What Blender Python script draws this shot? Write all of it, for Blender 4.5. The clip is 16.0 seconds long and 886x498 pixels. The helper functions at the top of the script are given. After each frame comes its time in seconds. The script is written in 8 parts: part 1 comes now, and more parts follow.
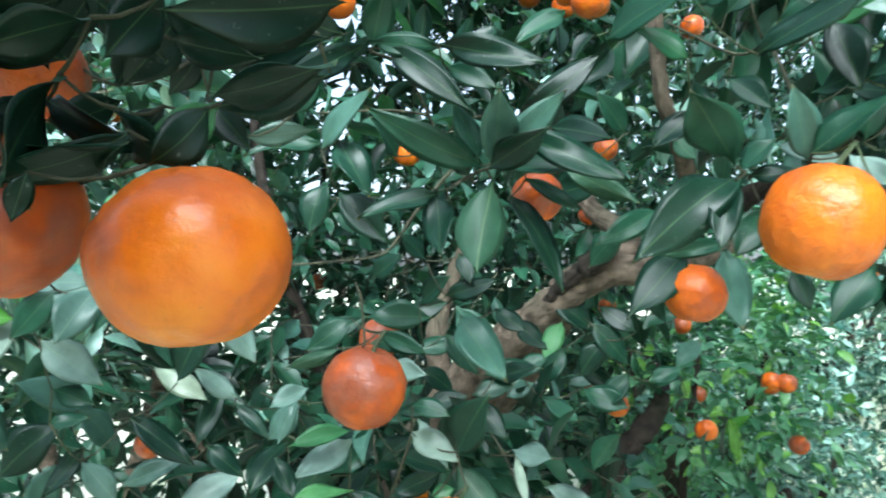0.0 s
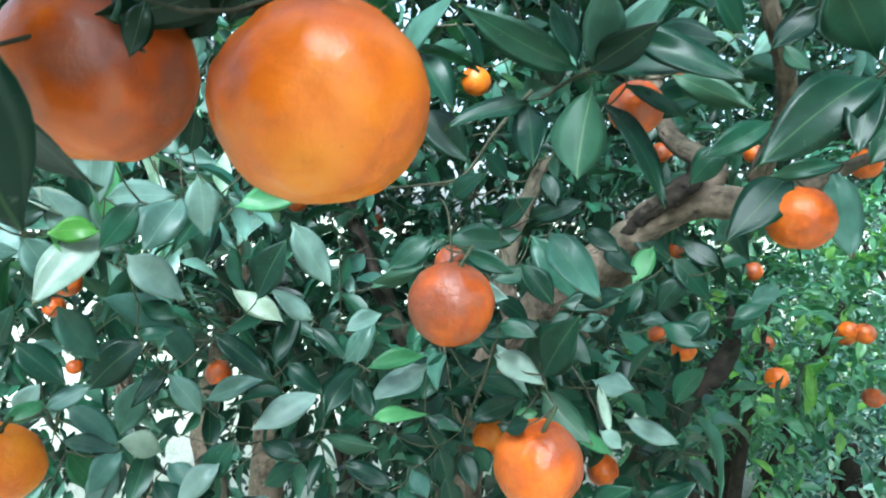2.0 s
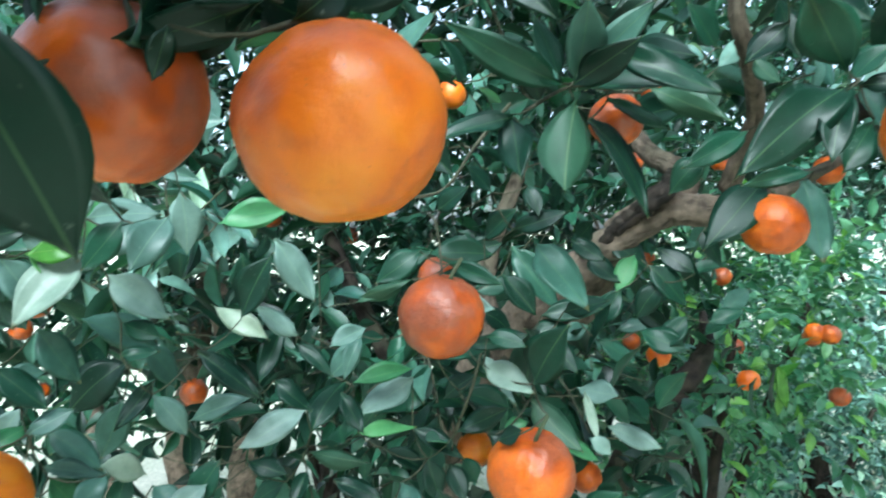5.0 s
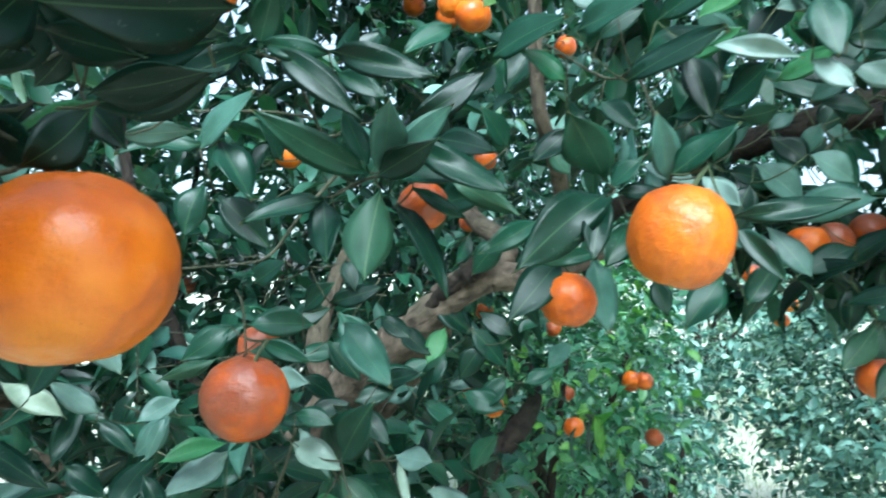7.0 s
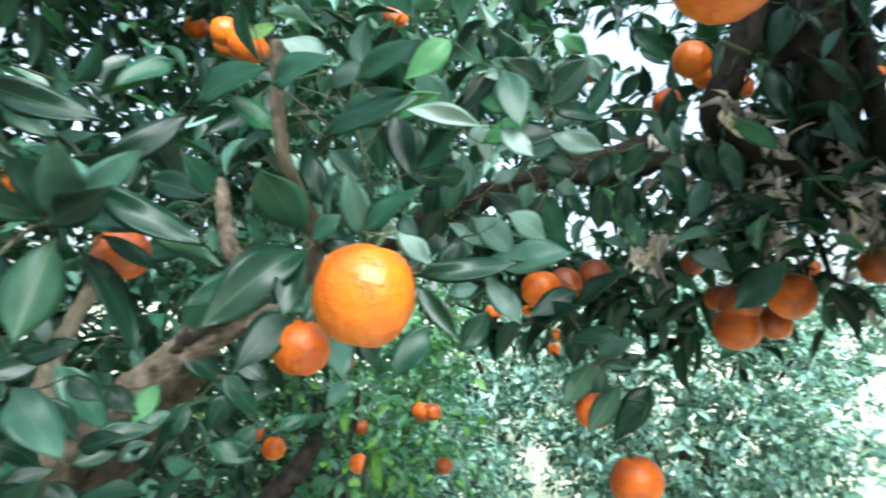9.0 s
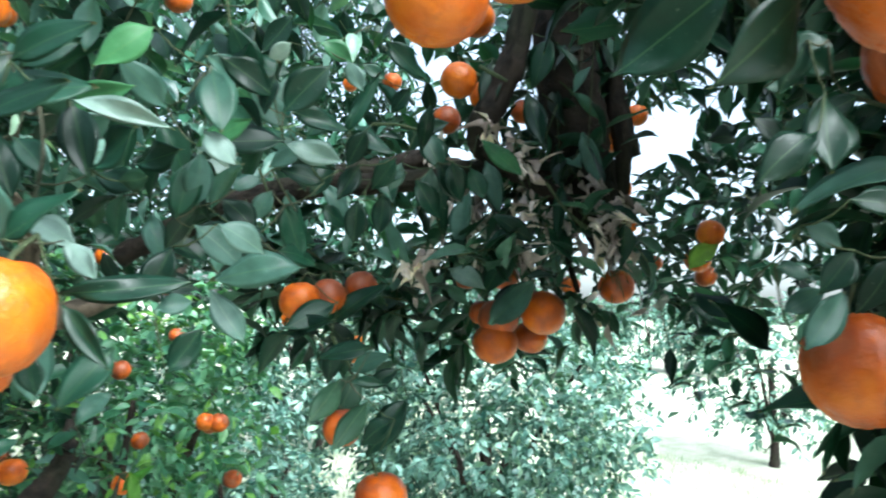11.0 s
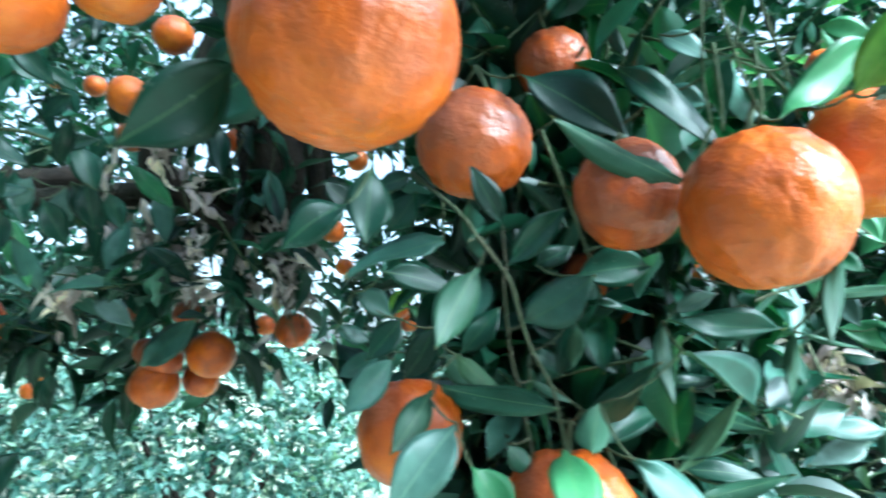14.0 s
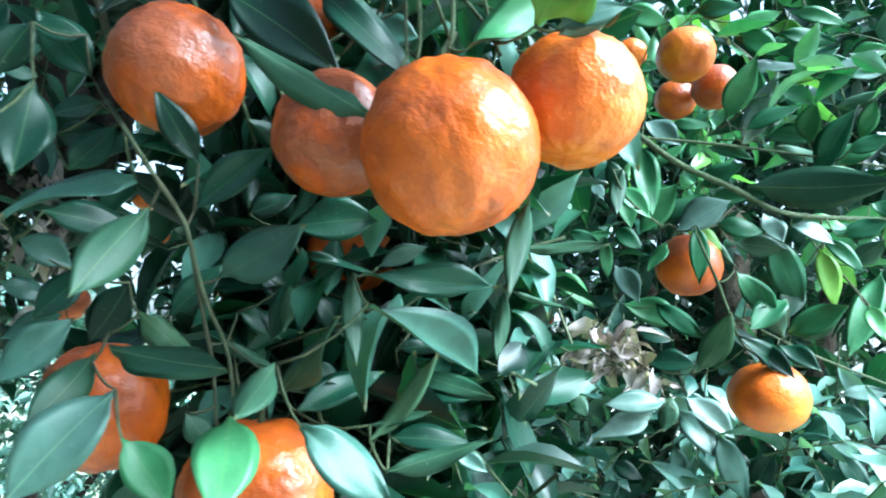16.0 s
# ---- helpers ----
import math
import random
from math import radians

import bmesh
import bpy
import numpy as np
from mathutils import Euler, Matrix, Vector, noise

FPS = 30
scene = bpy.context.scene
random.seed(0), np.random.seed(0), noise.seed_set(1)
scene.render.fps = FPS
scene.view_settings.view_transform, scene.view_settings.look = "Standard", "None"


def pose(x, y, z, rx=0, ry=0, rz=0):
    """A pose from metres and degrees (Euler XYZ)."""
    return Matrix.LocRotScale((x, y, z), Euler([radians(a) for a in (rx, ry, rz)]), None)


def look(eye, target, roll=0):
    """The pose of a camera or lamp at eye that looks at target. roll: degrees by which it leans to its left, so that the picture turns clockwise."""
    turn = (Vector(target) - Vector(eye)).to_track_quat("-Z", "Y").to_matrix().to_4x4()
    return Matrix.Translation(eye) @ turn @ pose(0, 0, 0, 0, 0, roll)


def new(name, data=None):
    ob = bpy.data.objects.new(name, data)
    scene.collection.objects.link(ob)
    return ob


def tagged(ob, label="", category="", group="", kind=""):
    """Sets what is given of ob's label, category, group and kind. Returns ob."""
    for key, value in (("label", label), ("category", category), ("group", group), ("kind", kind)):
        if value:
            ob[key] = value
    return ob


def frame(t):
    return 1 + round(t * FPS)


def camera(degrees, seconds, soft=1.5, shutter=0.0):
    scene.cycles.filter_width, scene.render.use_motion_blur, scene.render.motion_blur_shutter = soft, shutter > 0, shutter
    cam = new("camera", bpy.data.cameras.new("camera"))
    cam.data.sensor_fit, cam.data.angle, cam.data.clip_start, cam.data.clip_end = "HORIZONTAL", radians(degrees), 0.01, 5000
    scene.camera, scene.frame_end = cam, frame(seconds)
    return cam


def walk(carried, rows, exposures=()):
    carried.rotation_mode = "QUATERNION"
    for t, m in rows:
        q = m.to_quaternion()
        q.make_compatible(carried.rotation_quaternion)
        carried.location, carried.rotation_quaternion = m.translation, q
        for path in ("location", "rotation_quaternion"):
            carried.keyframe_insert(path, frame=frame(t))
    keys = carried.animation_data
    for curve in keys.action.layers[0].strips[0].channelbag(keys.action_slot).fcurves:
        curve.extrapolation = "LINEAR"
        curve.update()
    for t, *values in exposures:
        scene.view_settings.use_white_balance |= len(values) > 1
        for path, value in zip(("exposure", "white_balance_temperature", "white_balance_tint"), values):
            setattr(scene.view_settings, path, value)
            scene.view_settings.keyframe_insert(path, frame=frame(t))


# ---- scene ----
cam = camera(69.6, 16.0, soft=1.9, shutter=0.7)
PATH = [
    (0, (0.057, 0.051, 1.54), (-0.027, 2.048, 1.599), 0.8),
    (0.5, (0.051, 0.058, 1.537), (-0.125, 2.049, 1.596), 0.4),
    (1, (0.04, 0.059, 1.532), (-0.17, 2.048, 1.542), 1.4),
    (1.5, (0.03, 0.064, 1.521), (-0.192, 2.051, 1.48), 1.6),
    (2, (0.027, 0.072, 1.512), (-0.211, 2.055, 1.412), 1.5),
    (2.5, (0.018, 0.071, 1.504), (-0.256, 2.047, 1.365), 1.8),
    (3, (0.01, 0.072, 1.498), (-0.312, 2.039, 1.333), 1.7),
    (3.2, (0.006, 0.069, 1.496), (-0.332, 2.033, 1.326), 1.9),
    (5.5, (0.022, 0.065, 1.522), (-0.015, 2.065, 1.497), 0.4),
    (6, (0.033, 0.063, 1.531), (0.111, 2.061, 1.541), 0.9),
    (6.5, (0.04, 0.059, 1.537), (0.212, 2.051, 1.592), 1.2),
    (7, (0.051, 0.047, 1.543), (0.343, 2.024, 1.62), 1.2),
    (7.5, (0.063, 0.039, 1.549), (0.429, 2.003, 1.652), 1.5),
    (8, (0.087, 0.044, 1.555), (0.601, 1.973, 1.68), 1.4),
    (8.5, (0.11, 0.028, 1.565), (0.773, 1.906, 1.747), 0.6),
    (9, (0.137, 0.029, 1.565), (0.955, 1.846, 1.736), 0.9),
    (9.5, (0.167, 0.027, 1.573), (1.137, 1.766, 1.757), 0.6),
    (9.7, (0.173, 0.024, 1.576), (1.191, 1.736, 1.761), 0.4),
    (11.8, (0.264, -0.019, 1.588), (1.631, 1.425, 1.801), 3.3),
    (12, (0.269, -0.025, 1.59), (1.662, 1.392, 1.809), 3.4),
    (12.5, (0.283, -0.033, 1.588), (1.756, 1.303, 1.803), 5.1),
    (13, (0.298, -0.048, 1.591), (1.836, 1.206, 1.842), 5.6),
    (13.5, (0.315, -0.072, 1.6), (1.907, 1.097, 1.916), 5.0),
    (14, (0.331, -0.087, 1.607), (2.025, 0.926, 1.937), 4.6),
    (14.5, (0.357, -0.104, 1.607), (2.121, 0.775, 1.946), 4.8),
    (15, (0.379, -0.118, 1.607), (2.193, 0.657, 1.939), 4.8),
    (15.5, (0.396, -0.141, 1.602), (2.24, 0.563, 1.926), 4.9),
    (16, (0.411, -0.157, 1.6), (2.268, 0.513, 1.922), 4.7),
]
walk(cam, [(t, look(eye, target, roll)) for t, eye, target, roll in PATH], exposures=[(0.0, 2.25, 5600, 1), (1.5, 2.45, 5450, -1), (3.0, 2.47, 5200, -4), (5.5, 2.22, 5450, -2), (7.0, 2.2, 5250, -3), (8.6, 2.43, 5700, 1), (9.5, 2.36, 5850, 2), (12.0, 2.33, 5550, 0), (13.0, 2.3, 5500, 0), (13.5, 2.48, 5350, -1), (14.4, 2.76, 4700, -11), (15.3, 2.74, 4780, -9), (16.0, 2.66, 5000, -5)])

# ---- world and sun: a bright, hazy, overcast day ----
SUN_UP, SUN_ROUND = 45.0, 184.0
world = bpy.data.worlds.new("overcast_sky")
scene.world = world
world.use_nodes = True
wn, wl = world.node_tree.nodes, world.node_tree.links
sky = wn.new("ShaderNodeTexSky")
sky.sky_type = "NISHITA"
sky.sun_disc = False
sky.sun_elevation, sky.sun_rotation = radians(SUN_UP), radians(SUN_ROUND)
sky.air_density, sky.dust_density, sky.ozone_density = 1.0, 4.0, 1.0
pale = wn.new("ShaderNodeHueSaturation")
pale.inputs["Saturation"].default_value = 0.5
wl.new(sky.outputs["Color"], pale.inputs["Color"])
wl.new(pale.outputs["Color"], wn["Background"].inputs["Color"])
wn["Background"].inputs["Strength"].default_value = 0.108

sun = new("sun", bpy.data.lights.new("sun", "SUN"))
sun.data.energy, sun.data.angle, sun.data.color = 2.7, radians(40), (1.0, 0.98, 0.95)
sun_way = Vector((math.sin(radians(SUN_ROUND)) * math.cos(radians(SUN_UP)), math.cos(radians(SUN_ROUND)) * math.cos(radians(SUN_UP)), math.sin(radians(SUN_UP))))
sun.matrix_world = look(sun_way * 20, (0, 0, 0))


# ---- materials ----
def shader(name, rough=0.5):
    mat = bpy.data.materials.new(name)
    mat.use_nodes = True
    n, l = mat.node_tree.nodes, mat.node_tree.links
    b = n["Principled BSDF"]
    b.inputs["Roughness"].default_value = rough
    return mat, n, l, b


def noise_tex(n, l, co, scale, detail=4.0, rough=0.55):
    t = n.new("ShaderNodeTexNoise")
    t.inputs["Scale"].default_value, t.inputs["Detail"].default_value, t.inputs["Roughness"].default_value = scale, detail, rough
    l.new(co, t.inputs["Vector"])
    return t.outputs["Fac"]


def ramp(n, l, fac, *stops):
    r = n.new("ShaderNodeValToRGB")
    while len(r.color_ramp.elements) < len(stops):
        r.color_ramp.elements.new(0.5)
    for e, (at, c) in zip(r.color_ramp.elements, stops):
        e.position, e.color = at, (*c, 1)
    l.new(fac, r.inputs["Fac"])
    return r.outputs["Color"]


def mix(n, l, fac, a, b, how="MIX"):
    m = n.new("ShaderNodeMix")
    m.data_type, m.blend_type = "RGBA", how
    for socket, v in ((m.inputs[0], fac), (m.inputs[6], a), (m.inputs[7], b)):
        if isinstance(v, (int, float)):
            socket.default_value = v
        elif isinstance(v, tuple):
            socket.default_value = (*v, 1)
        else:
            l.new(v, socket)
    return m.outputs[2]


def maths(n, l, how, a, b=0.0):
    m = n.new("ShaderNodeMath")
    m.operation = how
    for socket, v in zip(m.inputs, (a, b)):
        if isinstance(v, (int, float)):
            socket.default_value = v
        else:
            l.new(v, socket)
    return m.outputs[0]


def bump(n, l, b, height, strength, distance):
    k = n.new("ShaderNodeBump")
    k.inputs["Strength"].default_value, k.inputs["Distance"].default_value = strength, distance
    l.new(height, k.inputs["Height"])
    l.new(k.outputs["Normal"], b.inputs["Normal"])


def leaf_material(name, dark, light, islands, rough=0.4, see=0.12, rib=(0.13, 0.2, 0.06), warm_or_sheen=None):
    """Waxy leaf: midrib and side veins by the leaf's own map, one tone a leaf, specks and dust."""
    mat, n, l, b = shader(name, rough)
    uv = n.new("ShaderNodeUVMap").outputs["UV"]
    sep = n.new("ShaderNodeSeparateXYZ")
    l.new(uv, sep.inputs[0])
    u, v = sep.outputs[0], sep.outputs[1]
    across = maths(n, l, "ABSOLUTE", maths(n, l, "SUBTRACT", v, 0.5))
    one = n.new("ShaderNodeNewGeometry").outputs["Random Per Island"] if islands else n.new("ShaderNodeObjectInfo").outputs["Random"]
    place = n.new("ShaderNodeNewGeometry").outputs["Position"]
    # The ramp's last tone imitates sky sheen on LEAF and FOLIAGE.
    tone = ramp(n, l, one, (0.0, dark), (0.45, tuple((x * 2 + y) / 3 for x, y in zip(dark, light))), (0.84, light), (0.91, warm_or_sheen or light), (1.0, warm_or_sheen or tuple(min(1, x * k) for x, k in zip(light, (1.5, 1.3, 1.1)))))
    mottle = noise_tex(n, l, place, 60, 5)
    tone = mix(n, l, 1.0, tone, ramp(n, l, mottle, (0.3, (0.72, 0.76, 0.72)), (0.7, (1.2, 1.15, 1.15))), "MULTIPLY")
    dust = ramp(n, l, noise_tex(n, l, place, 330, 3), (0.66, (0, 0, 0)), (0.76, (0.22, 0.22, 0.22)))
    tone = mix(n, l, dust, tone, (0.3, 0.34, 0.3))
    worn = maths(n, l, "MULTIPLY", maths(n, l, "GREATER_THAN", maths(n, l, "ADD", u, maths(n, l, "MULTIPLY", one, 0.06)), 1.0), 0.6)
    tone = mix(n, l, worn, tone, (0.14, 0.11, 0.05))
    ribs = maths(n, l, "LESS_THAN", across, 0.016)
    tone = mix(n, l, maths(n, l, "MULTIPLY", ribs, 0.25), tone, rib)
    slant = maths(n, l, "SUBTRACT", maths(n, l, "MULTIPLY", u, 11.0), maths(n, l, "MULTIPLY", across, 9.0))
    veins = maths(n, l, "SINE", maths(n, l, "MULTIPLY", slant, 6.2832))
    l.new(tone, b.inputs["Base Color"])
    b.inputs["Specular IOR Level"].default_value = 0.3
    l.new(maths(n, l, "ADD", maths(n, l, "MULTIPLY", mottle, 0.2), rough - 0.12), b.inputs["Roughness"])
    height = maths(n, l, "ADD", maths(n, l, "MULTIPLY", veins, 0.035), maths(n, l, "ADD", maths(n, l, "MULTIPLY", ribs, -0.04), mottle))
    bump(n, l, b, height, 0.25, 0.0008)
    glow = n.new("ShaderNodeBsdfTranslucent")
    l.new(mix(n, l, 1.0, tone, (1.6, 1.9, 0.7), "MULTIPLY"), glow.inputs["Color"])
    both = n.new("ShaderNodeMixShader")
    both.inputs[0].default_value = see
    l.new(b.outputs[0], both.inputs[1])
    l.new(glow.outputs[0], both.inputs[2])
    l.new(both.outputs[0], n["Material Output"].inputs["Surface"])
    return mat


def peel_material():
    """Orange rind: russet blush in patches by the fruit's tint, oil pores, scars; high tint also paints shade."""
    mat, n, l, b = shader("orange_peel", 0.36)
    info = n.new("ShaderNodeObjectInfo")
    co = n.new("ShaderNodeTexCoord").outputs["Object"]
    shift = n.new("ShaderNodeVectorMath")
    l.new(co, shift.inputs[0])
    l.new(info.outputs["Random"], shift.inputs[1])
    at = shift.outputs[0]
    split = n.new("ShaderNodeSeparateColor")
    l.new(info.outputs["Color"], split.inputs[0])
    tint = split.outputs[0]
    big = noise_tex(n, l, at, 1.6, 3)
    high = n.new("ShaderNodeSeparateXYZ")
    l.new(co, high.inputs[0])
    blush = maths(n, l, "ADD", maths(n, l, "ADD", maths(n, l, "MULTIPLY", big, 1.7), maths(n, l, "MULTIPLY", high.outputs[2], 0.35)), maths(n, l, "SUBTRACT", maths(n, l, "MULTIPLY", tint, 0.9), 0.66))
    tone = ramp(n, l, blush, (0.0, (0.66, 0.215, 0.004)), (0.3, (0.62, 0.152, 0.002)), (0.6, (0.53, 0.104, 0.002)), (0.85, (0.31, 0.052, 0.003)), (1.0, (0.2, 0.05, 0.022)))
    smudge = ramp(n, l, noise_tex(n, l, at, 3.4, 5, 0.7), (0.5, (0, 0, 0)), (0.68, (0.55, 0.55, 0.55)))
    tone = mix(n, l, maths(n, l, "MULTIPLY", smudge, maths(n, l, "ADD", maths(n, l, "MULTIPLY", tint, 0.8), 0.15)), tone, (0.36, 0.09, 0.026))
    stain = ramp(n, l, noise_tex(n, l, at, 5.5, 6, 0.65), (0.53, (0, 0, 0)), (0.70, (0.8, 0.8, 0.8)))
    tone = mix(n, l, maths(n, l, "MULTIPLY", stain, maths(n, l, "ADD", tint, 0.1)), tone, (0.27, 0.07, 0.018))
    bloom = ramp(n, l, noise_tex(n, l, at, 3.1, 4), (0.5, (0, 0, 0)), (0.66, (0.75, 0.75, 0.75)))
    tone = mix(n, l, maths(n, l, "MULTIPLY", bloom, maths(n, l, "MULTIPLY", maths(n, l, "MAXIMUM", maths(n, l, "SUBTRACT", maths(n, l, "MULTIPLY", tint, 1.5), 0.75), 0.0), maths(n, l, "MAXIMUM", maths(n, l, "SUBTRACT", 1.4, maths(n, l, "MULTIPLY", split.outputs[1], 2.5)), 0.1))), tone, (0.42, 0.14, 0.075))
    dull = ramp(n, l, noise_tex(n, l, at, 2.3, 4, 0.65), (0.36, (0.05, 0.05, 0.05)), (0.62, (0.5, 0.5, 0.5)))
    tone = mix(n, l, maths(n, l, "MULTIPLY", dull, maths(n, l, "MAXIMUM", maths(n, l, "SUBTRACT", maths(n, l, "MULTIPLY", split.outputs[1], 1.6), 0.2), 0.0)), tone, (0.43, 0.1, 0.015))
    specks = ramp(n, l, noise_tex(n, l, at, 26, 2), (0.70, (0, 0, 0)), (0.76, (0.5, 0.5, 0.5)))
    tone = mix(n, l, specks, tone, (0.25, 0.09, 0.03))
    l.new(tone, b.inputs["Base Color"])
    pits = noise_tex(n, l, at, 19, 3, 0.6)
    lumps = noise_tex(n, l, at, 7.5, 3)
    l.new(maths(n, l, "ADD", maths(n, l, "MULTIPLY", lumps, 0.22), 0.24), b.inputs["Roughness"])
    stretch = n.new("ShaderNodeMapping")
    stretch.inputs["Scale"].default_value = (5.5, 5.5, 1.3)
    l.new(at, stretch.inputs["Vector"])
    furrow = noise_tex(n, l, stretch.outputs[0], 1.0, 3, 0.6)
    pits = maths(n, l, "ADD", pits, maths(n, l, "MULTIPLY", furrow, maths(n, l, "MULTIPLY", split.outputs[1], 1.8)))
    bump(n, l, b, maths(n, l, "ADD", maths(n, l, "MULTIPLY", pits, maths(n, l, "ADD", maths(n, l, "MULTIPLY", split.outputs[1], 0.45), 0.05)), maths(n, l, "MULTIPLY", lumps, maths(n, l, "ADD", maths(n, l, "MULTIPLY", split.outputs[1], 0.8), 0.08))), 0.36, 0.010)
    b.inputs["Subsurface Weight"].default_value = 0.08
    b.inputs["Subsurface Radius"].default_value = (0.01, 0.004, 0.001)
    b.inputs["Specular IOR Level"].default_value = 0.42
    return mat


def bark_material(name, dark, light, moss, fissures=0.6):
    """Bark: fissures along the limb by its own map, mottled patches, a few pale spots of lichen."""
    mat, n, l, b = shader(name, 0.85)
    co = n.new("ShaderNodeNewGeometry").outputs["Position"]
    along = n.new("ShaderNodeMapping")
    along.inputs["Scale"].default_value = (9.0, 22.0, 1.0)
    l.new(n.new("ShaderNodeUVMap").outputs["UV"], along.inputs["Vector"])
    grain = noise_tex(n, l, co, 45, 8, 0.65)
    patch = noise_tex(n, l, co, 9, 4)
    tone = ramp(n, l, grain, (0.32, dark), (0.68, light))
    tone = mix(n, l, ramp(n, l, patch, (0.5, (0, 0, 0)), (0.68, (0.75, 0.75, 0.75))), tone, moss)
    crack = noise_tex(n, l, along.outputs[0], 1.0, 5, 0.6)
    split = ramp(n, l, crack, (0.36, (1, 1, 1)), (0.47, (0, 0, 0)))
    tone = mix(n, l, maths(n, l, "MULTIPLY", split, fissures), tone, tuple(0.35 * v for v in dark))
    spots = ramp(n, l, noise_tex(n, l, co, 75, 3), (0.66, (0, 0, 0)), (0.72, (0.5, 0.5, 0.5)))
    tone = mix(n, l, maths(n, l, "MULTIPLY", spots, fissures), tone, tuple(min(0.4, 2.2 * v) for v in light))
    l.new(tone, b.inputs["Base Color"])
    b.inputs["Specular IOR Level"].default_value = 0.2
    fine = noise_tex(n, l, co, 130, 6, 0.7)
    bump(n, l, b, maths(n, l, "ADD", maths(n, l, "ADD", grain, maths(n, l, "MULTIPLY", fine, 0.5)), maths(n, l, "MULTIPLY", split, -1.2 * fissures)), 0.9, 0.006)
    return mat


# Bluish sky sheen painted into the colour of some leaves.
SKY_SHEEN = (0.055, 0.125, 0.095)
LEAF = leaf_material("leaf_upper_side", (0.0035, 0.019, 0.0105), (0.0155, 0.064, 0.035), False, 0.42, 0.17, (0.1, 0.19, 0.07), SKY_SHEEN)
LEAF_UNDER = leaf_material("leaf_under_side", (0.02, 0.06, 0.032), (0.046, 0.106, 0.06), False, 0.52, 0.12, (0.2, 0.27, 0.12))
# Pale base colour imitates skylight caught on glossy leaves.
LEAF_PALE_SHEEN = leaf_material("pale_sheen_leaf", (0.06, 0.125, 0.098), (0.175, 0.255, 0.22), False, 0.38, 0.12, (0.22, 0.34, 0.2))
LEAF_FRESH = leaf_material("fresh_leaf", (0.018, 0.085, 0.036), (0.085, 0.25, 0.095), False, 0.42, 0.16, (0.13, 0.24, 0.07))
LEAF_YOUNG = leaf_material("young_leaf", (0.07, 0.22, 0.03), (0.17, 0.34, 0.05), False, 0.4, 0.3, (0.25, 0.38, 0.1))
# Last colour: sheen painted on a share of the foliage.
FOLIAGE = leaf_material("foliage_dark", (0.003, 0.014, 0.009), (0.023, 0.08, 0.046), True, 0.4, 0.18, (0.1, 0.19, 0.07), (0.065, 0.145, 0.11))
FOLIAGE_FRESH = leaf_material("foliage_fresh", (0.026, 0.098, 0.052), (0.14, 0.3, 0.17), True, 0.36, 0.2, (0.13, 0.2, 0.06), (0.14, 0.3, 0.06))
# Haze over far trees and sheen on near leaves, put into one leaf colour.
FOLIAGE_HAZE_SHEEN = leaf_material("foliage_haze_sheen", (0.02, 0.07, 0.055), (0.2, 0.335, 0.285), True, 0.34, 0.14)
DEAD = leaf_material("dead_leaf", (0.24, 0.19, 0.185), (0.76, 0.665, 0.66), True, 0.8, 0.1, (0.2, 0.13, 0.09))
PEEL = peel_material()
BARK = bark_material("bark_brown", (0.038, 0.03, 0.021), (0.165, 0.128, 0.094), (0.1, 0.092, 0.06), 0.45)
# Shade under the crowns is put into this bark's dark colour.
BARK_DARK_SHADED = bark_material("bark_dark_shaded", (0.008, 0.007, 0.006), (0.036, 0.027, 0.02), (0.022, 0.026, 0.012))
TWIG = bark_material("twig_green", (0.035, 0.055, 0.025), (0.085, 0.11, 0.055), (0.1, 0.09, 0.06), 0.1)
TWIG_BROWN = bark_material("twig_brown", (0.03, 0.032, 0.02), (0.085, 0.085, 0.055), (0.06, 0.07, 0.035), 0.2)
CALYX = bark_material("calyx", (0.10, 0.12, 0.045), (0.22, 0.2, 0.1), (0.14, 0.09, 0.05), 0.1)


# ---- mesh helpers ----
def mesh_object(name, verts, faces, mats, parent=None, uvs=None, slots=None, smooth=True):
    me = bpy.data.meshes.new(name)
    me.from_pydata(verts, [], faces)
    for m in mats:
        me.materials.append(m)
    if uvs is not None:
        me.uv_layers.new(name="UVMap").data.foreach_set("uv", np.asarray(uvs, dtype=np.float32).ravel())
    if slots is not None:
        me.polygons.foreach_set("material_index", slots)
    me.polygons.foreach_set("use_smooth", [smooth] * len(me.polygons))
    me.update()
    if parent is False:
        return me
    ob = new(name, me)
    ob.parent = parent
    return ob


def thing(name, at, label, category, group="", kind=""):
    ob = new(name)
    ob.empty_display_size = 0.05
    ob.location = at
    return tagged(ob, label, category, group, kind)


def outline(s):
    """Half width of a citrus leaf at s from base to tip: a narrow stalk, a full belly, a drawn-out tip."""
    if s < 0.07:
        return 0.03
    x = (s - 0.07) / 0.93
    return 0.5 * max(0.0, math.sin(math.pi * x ** 0.84)) ** (0.72 + 0.5 * x) + 0.016 * (1 - x)


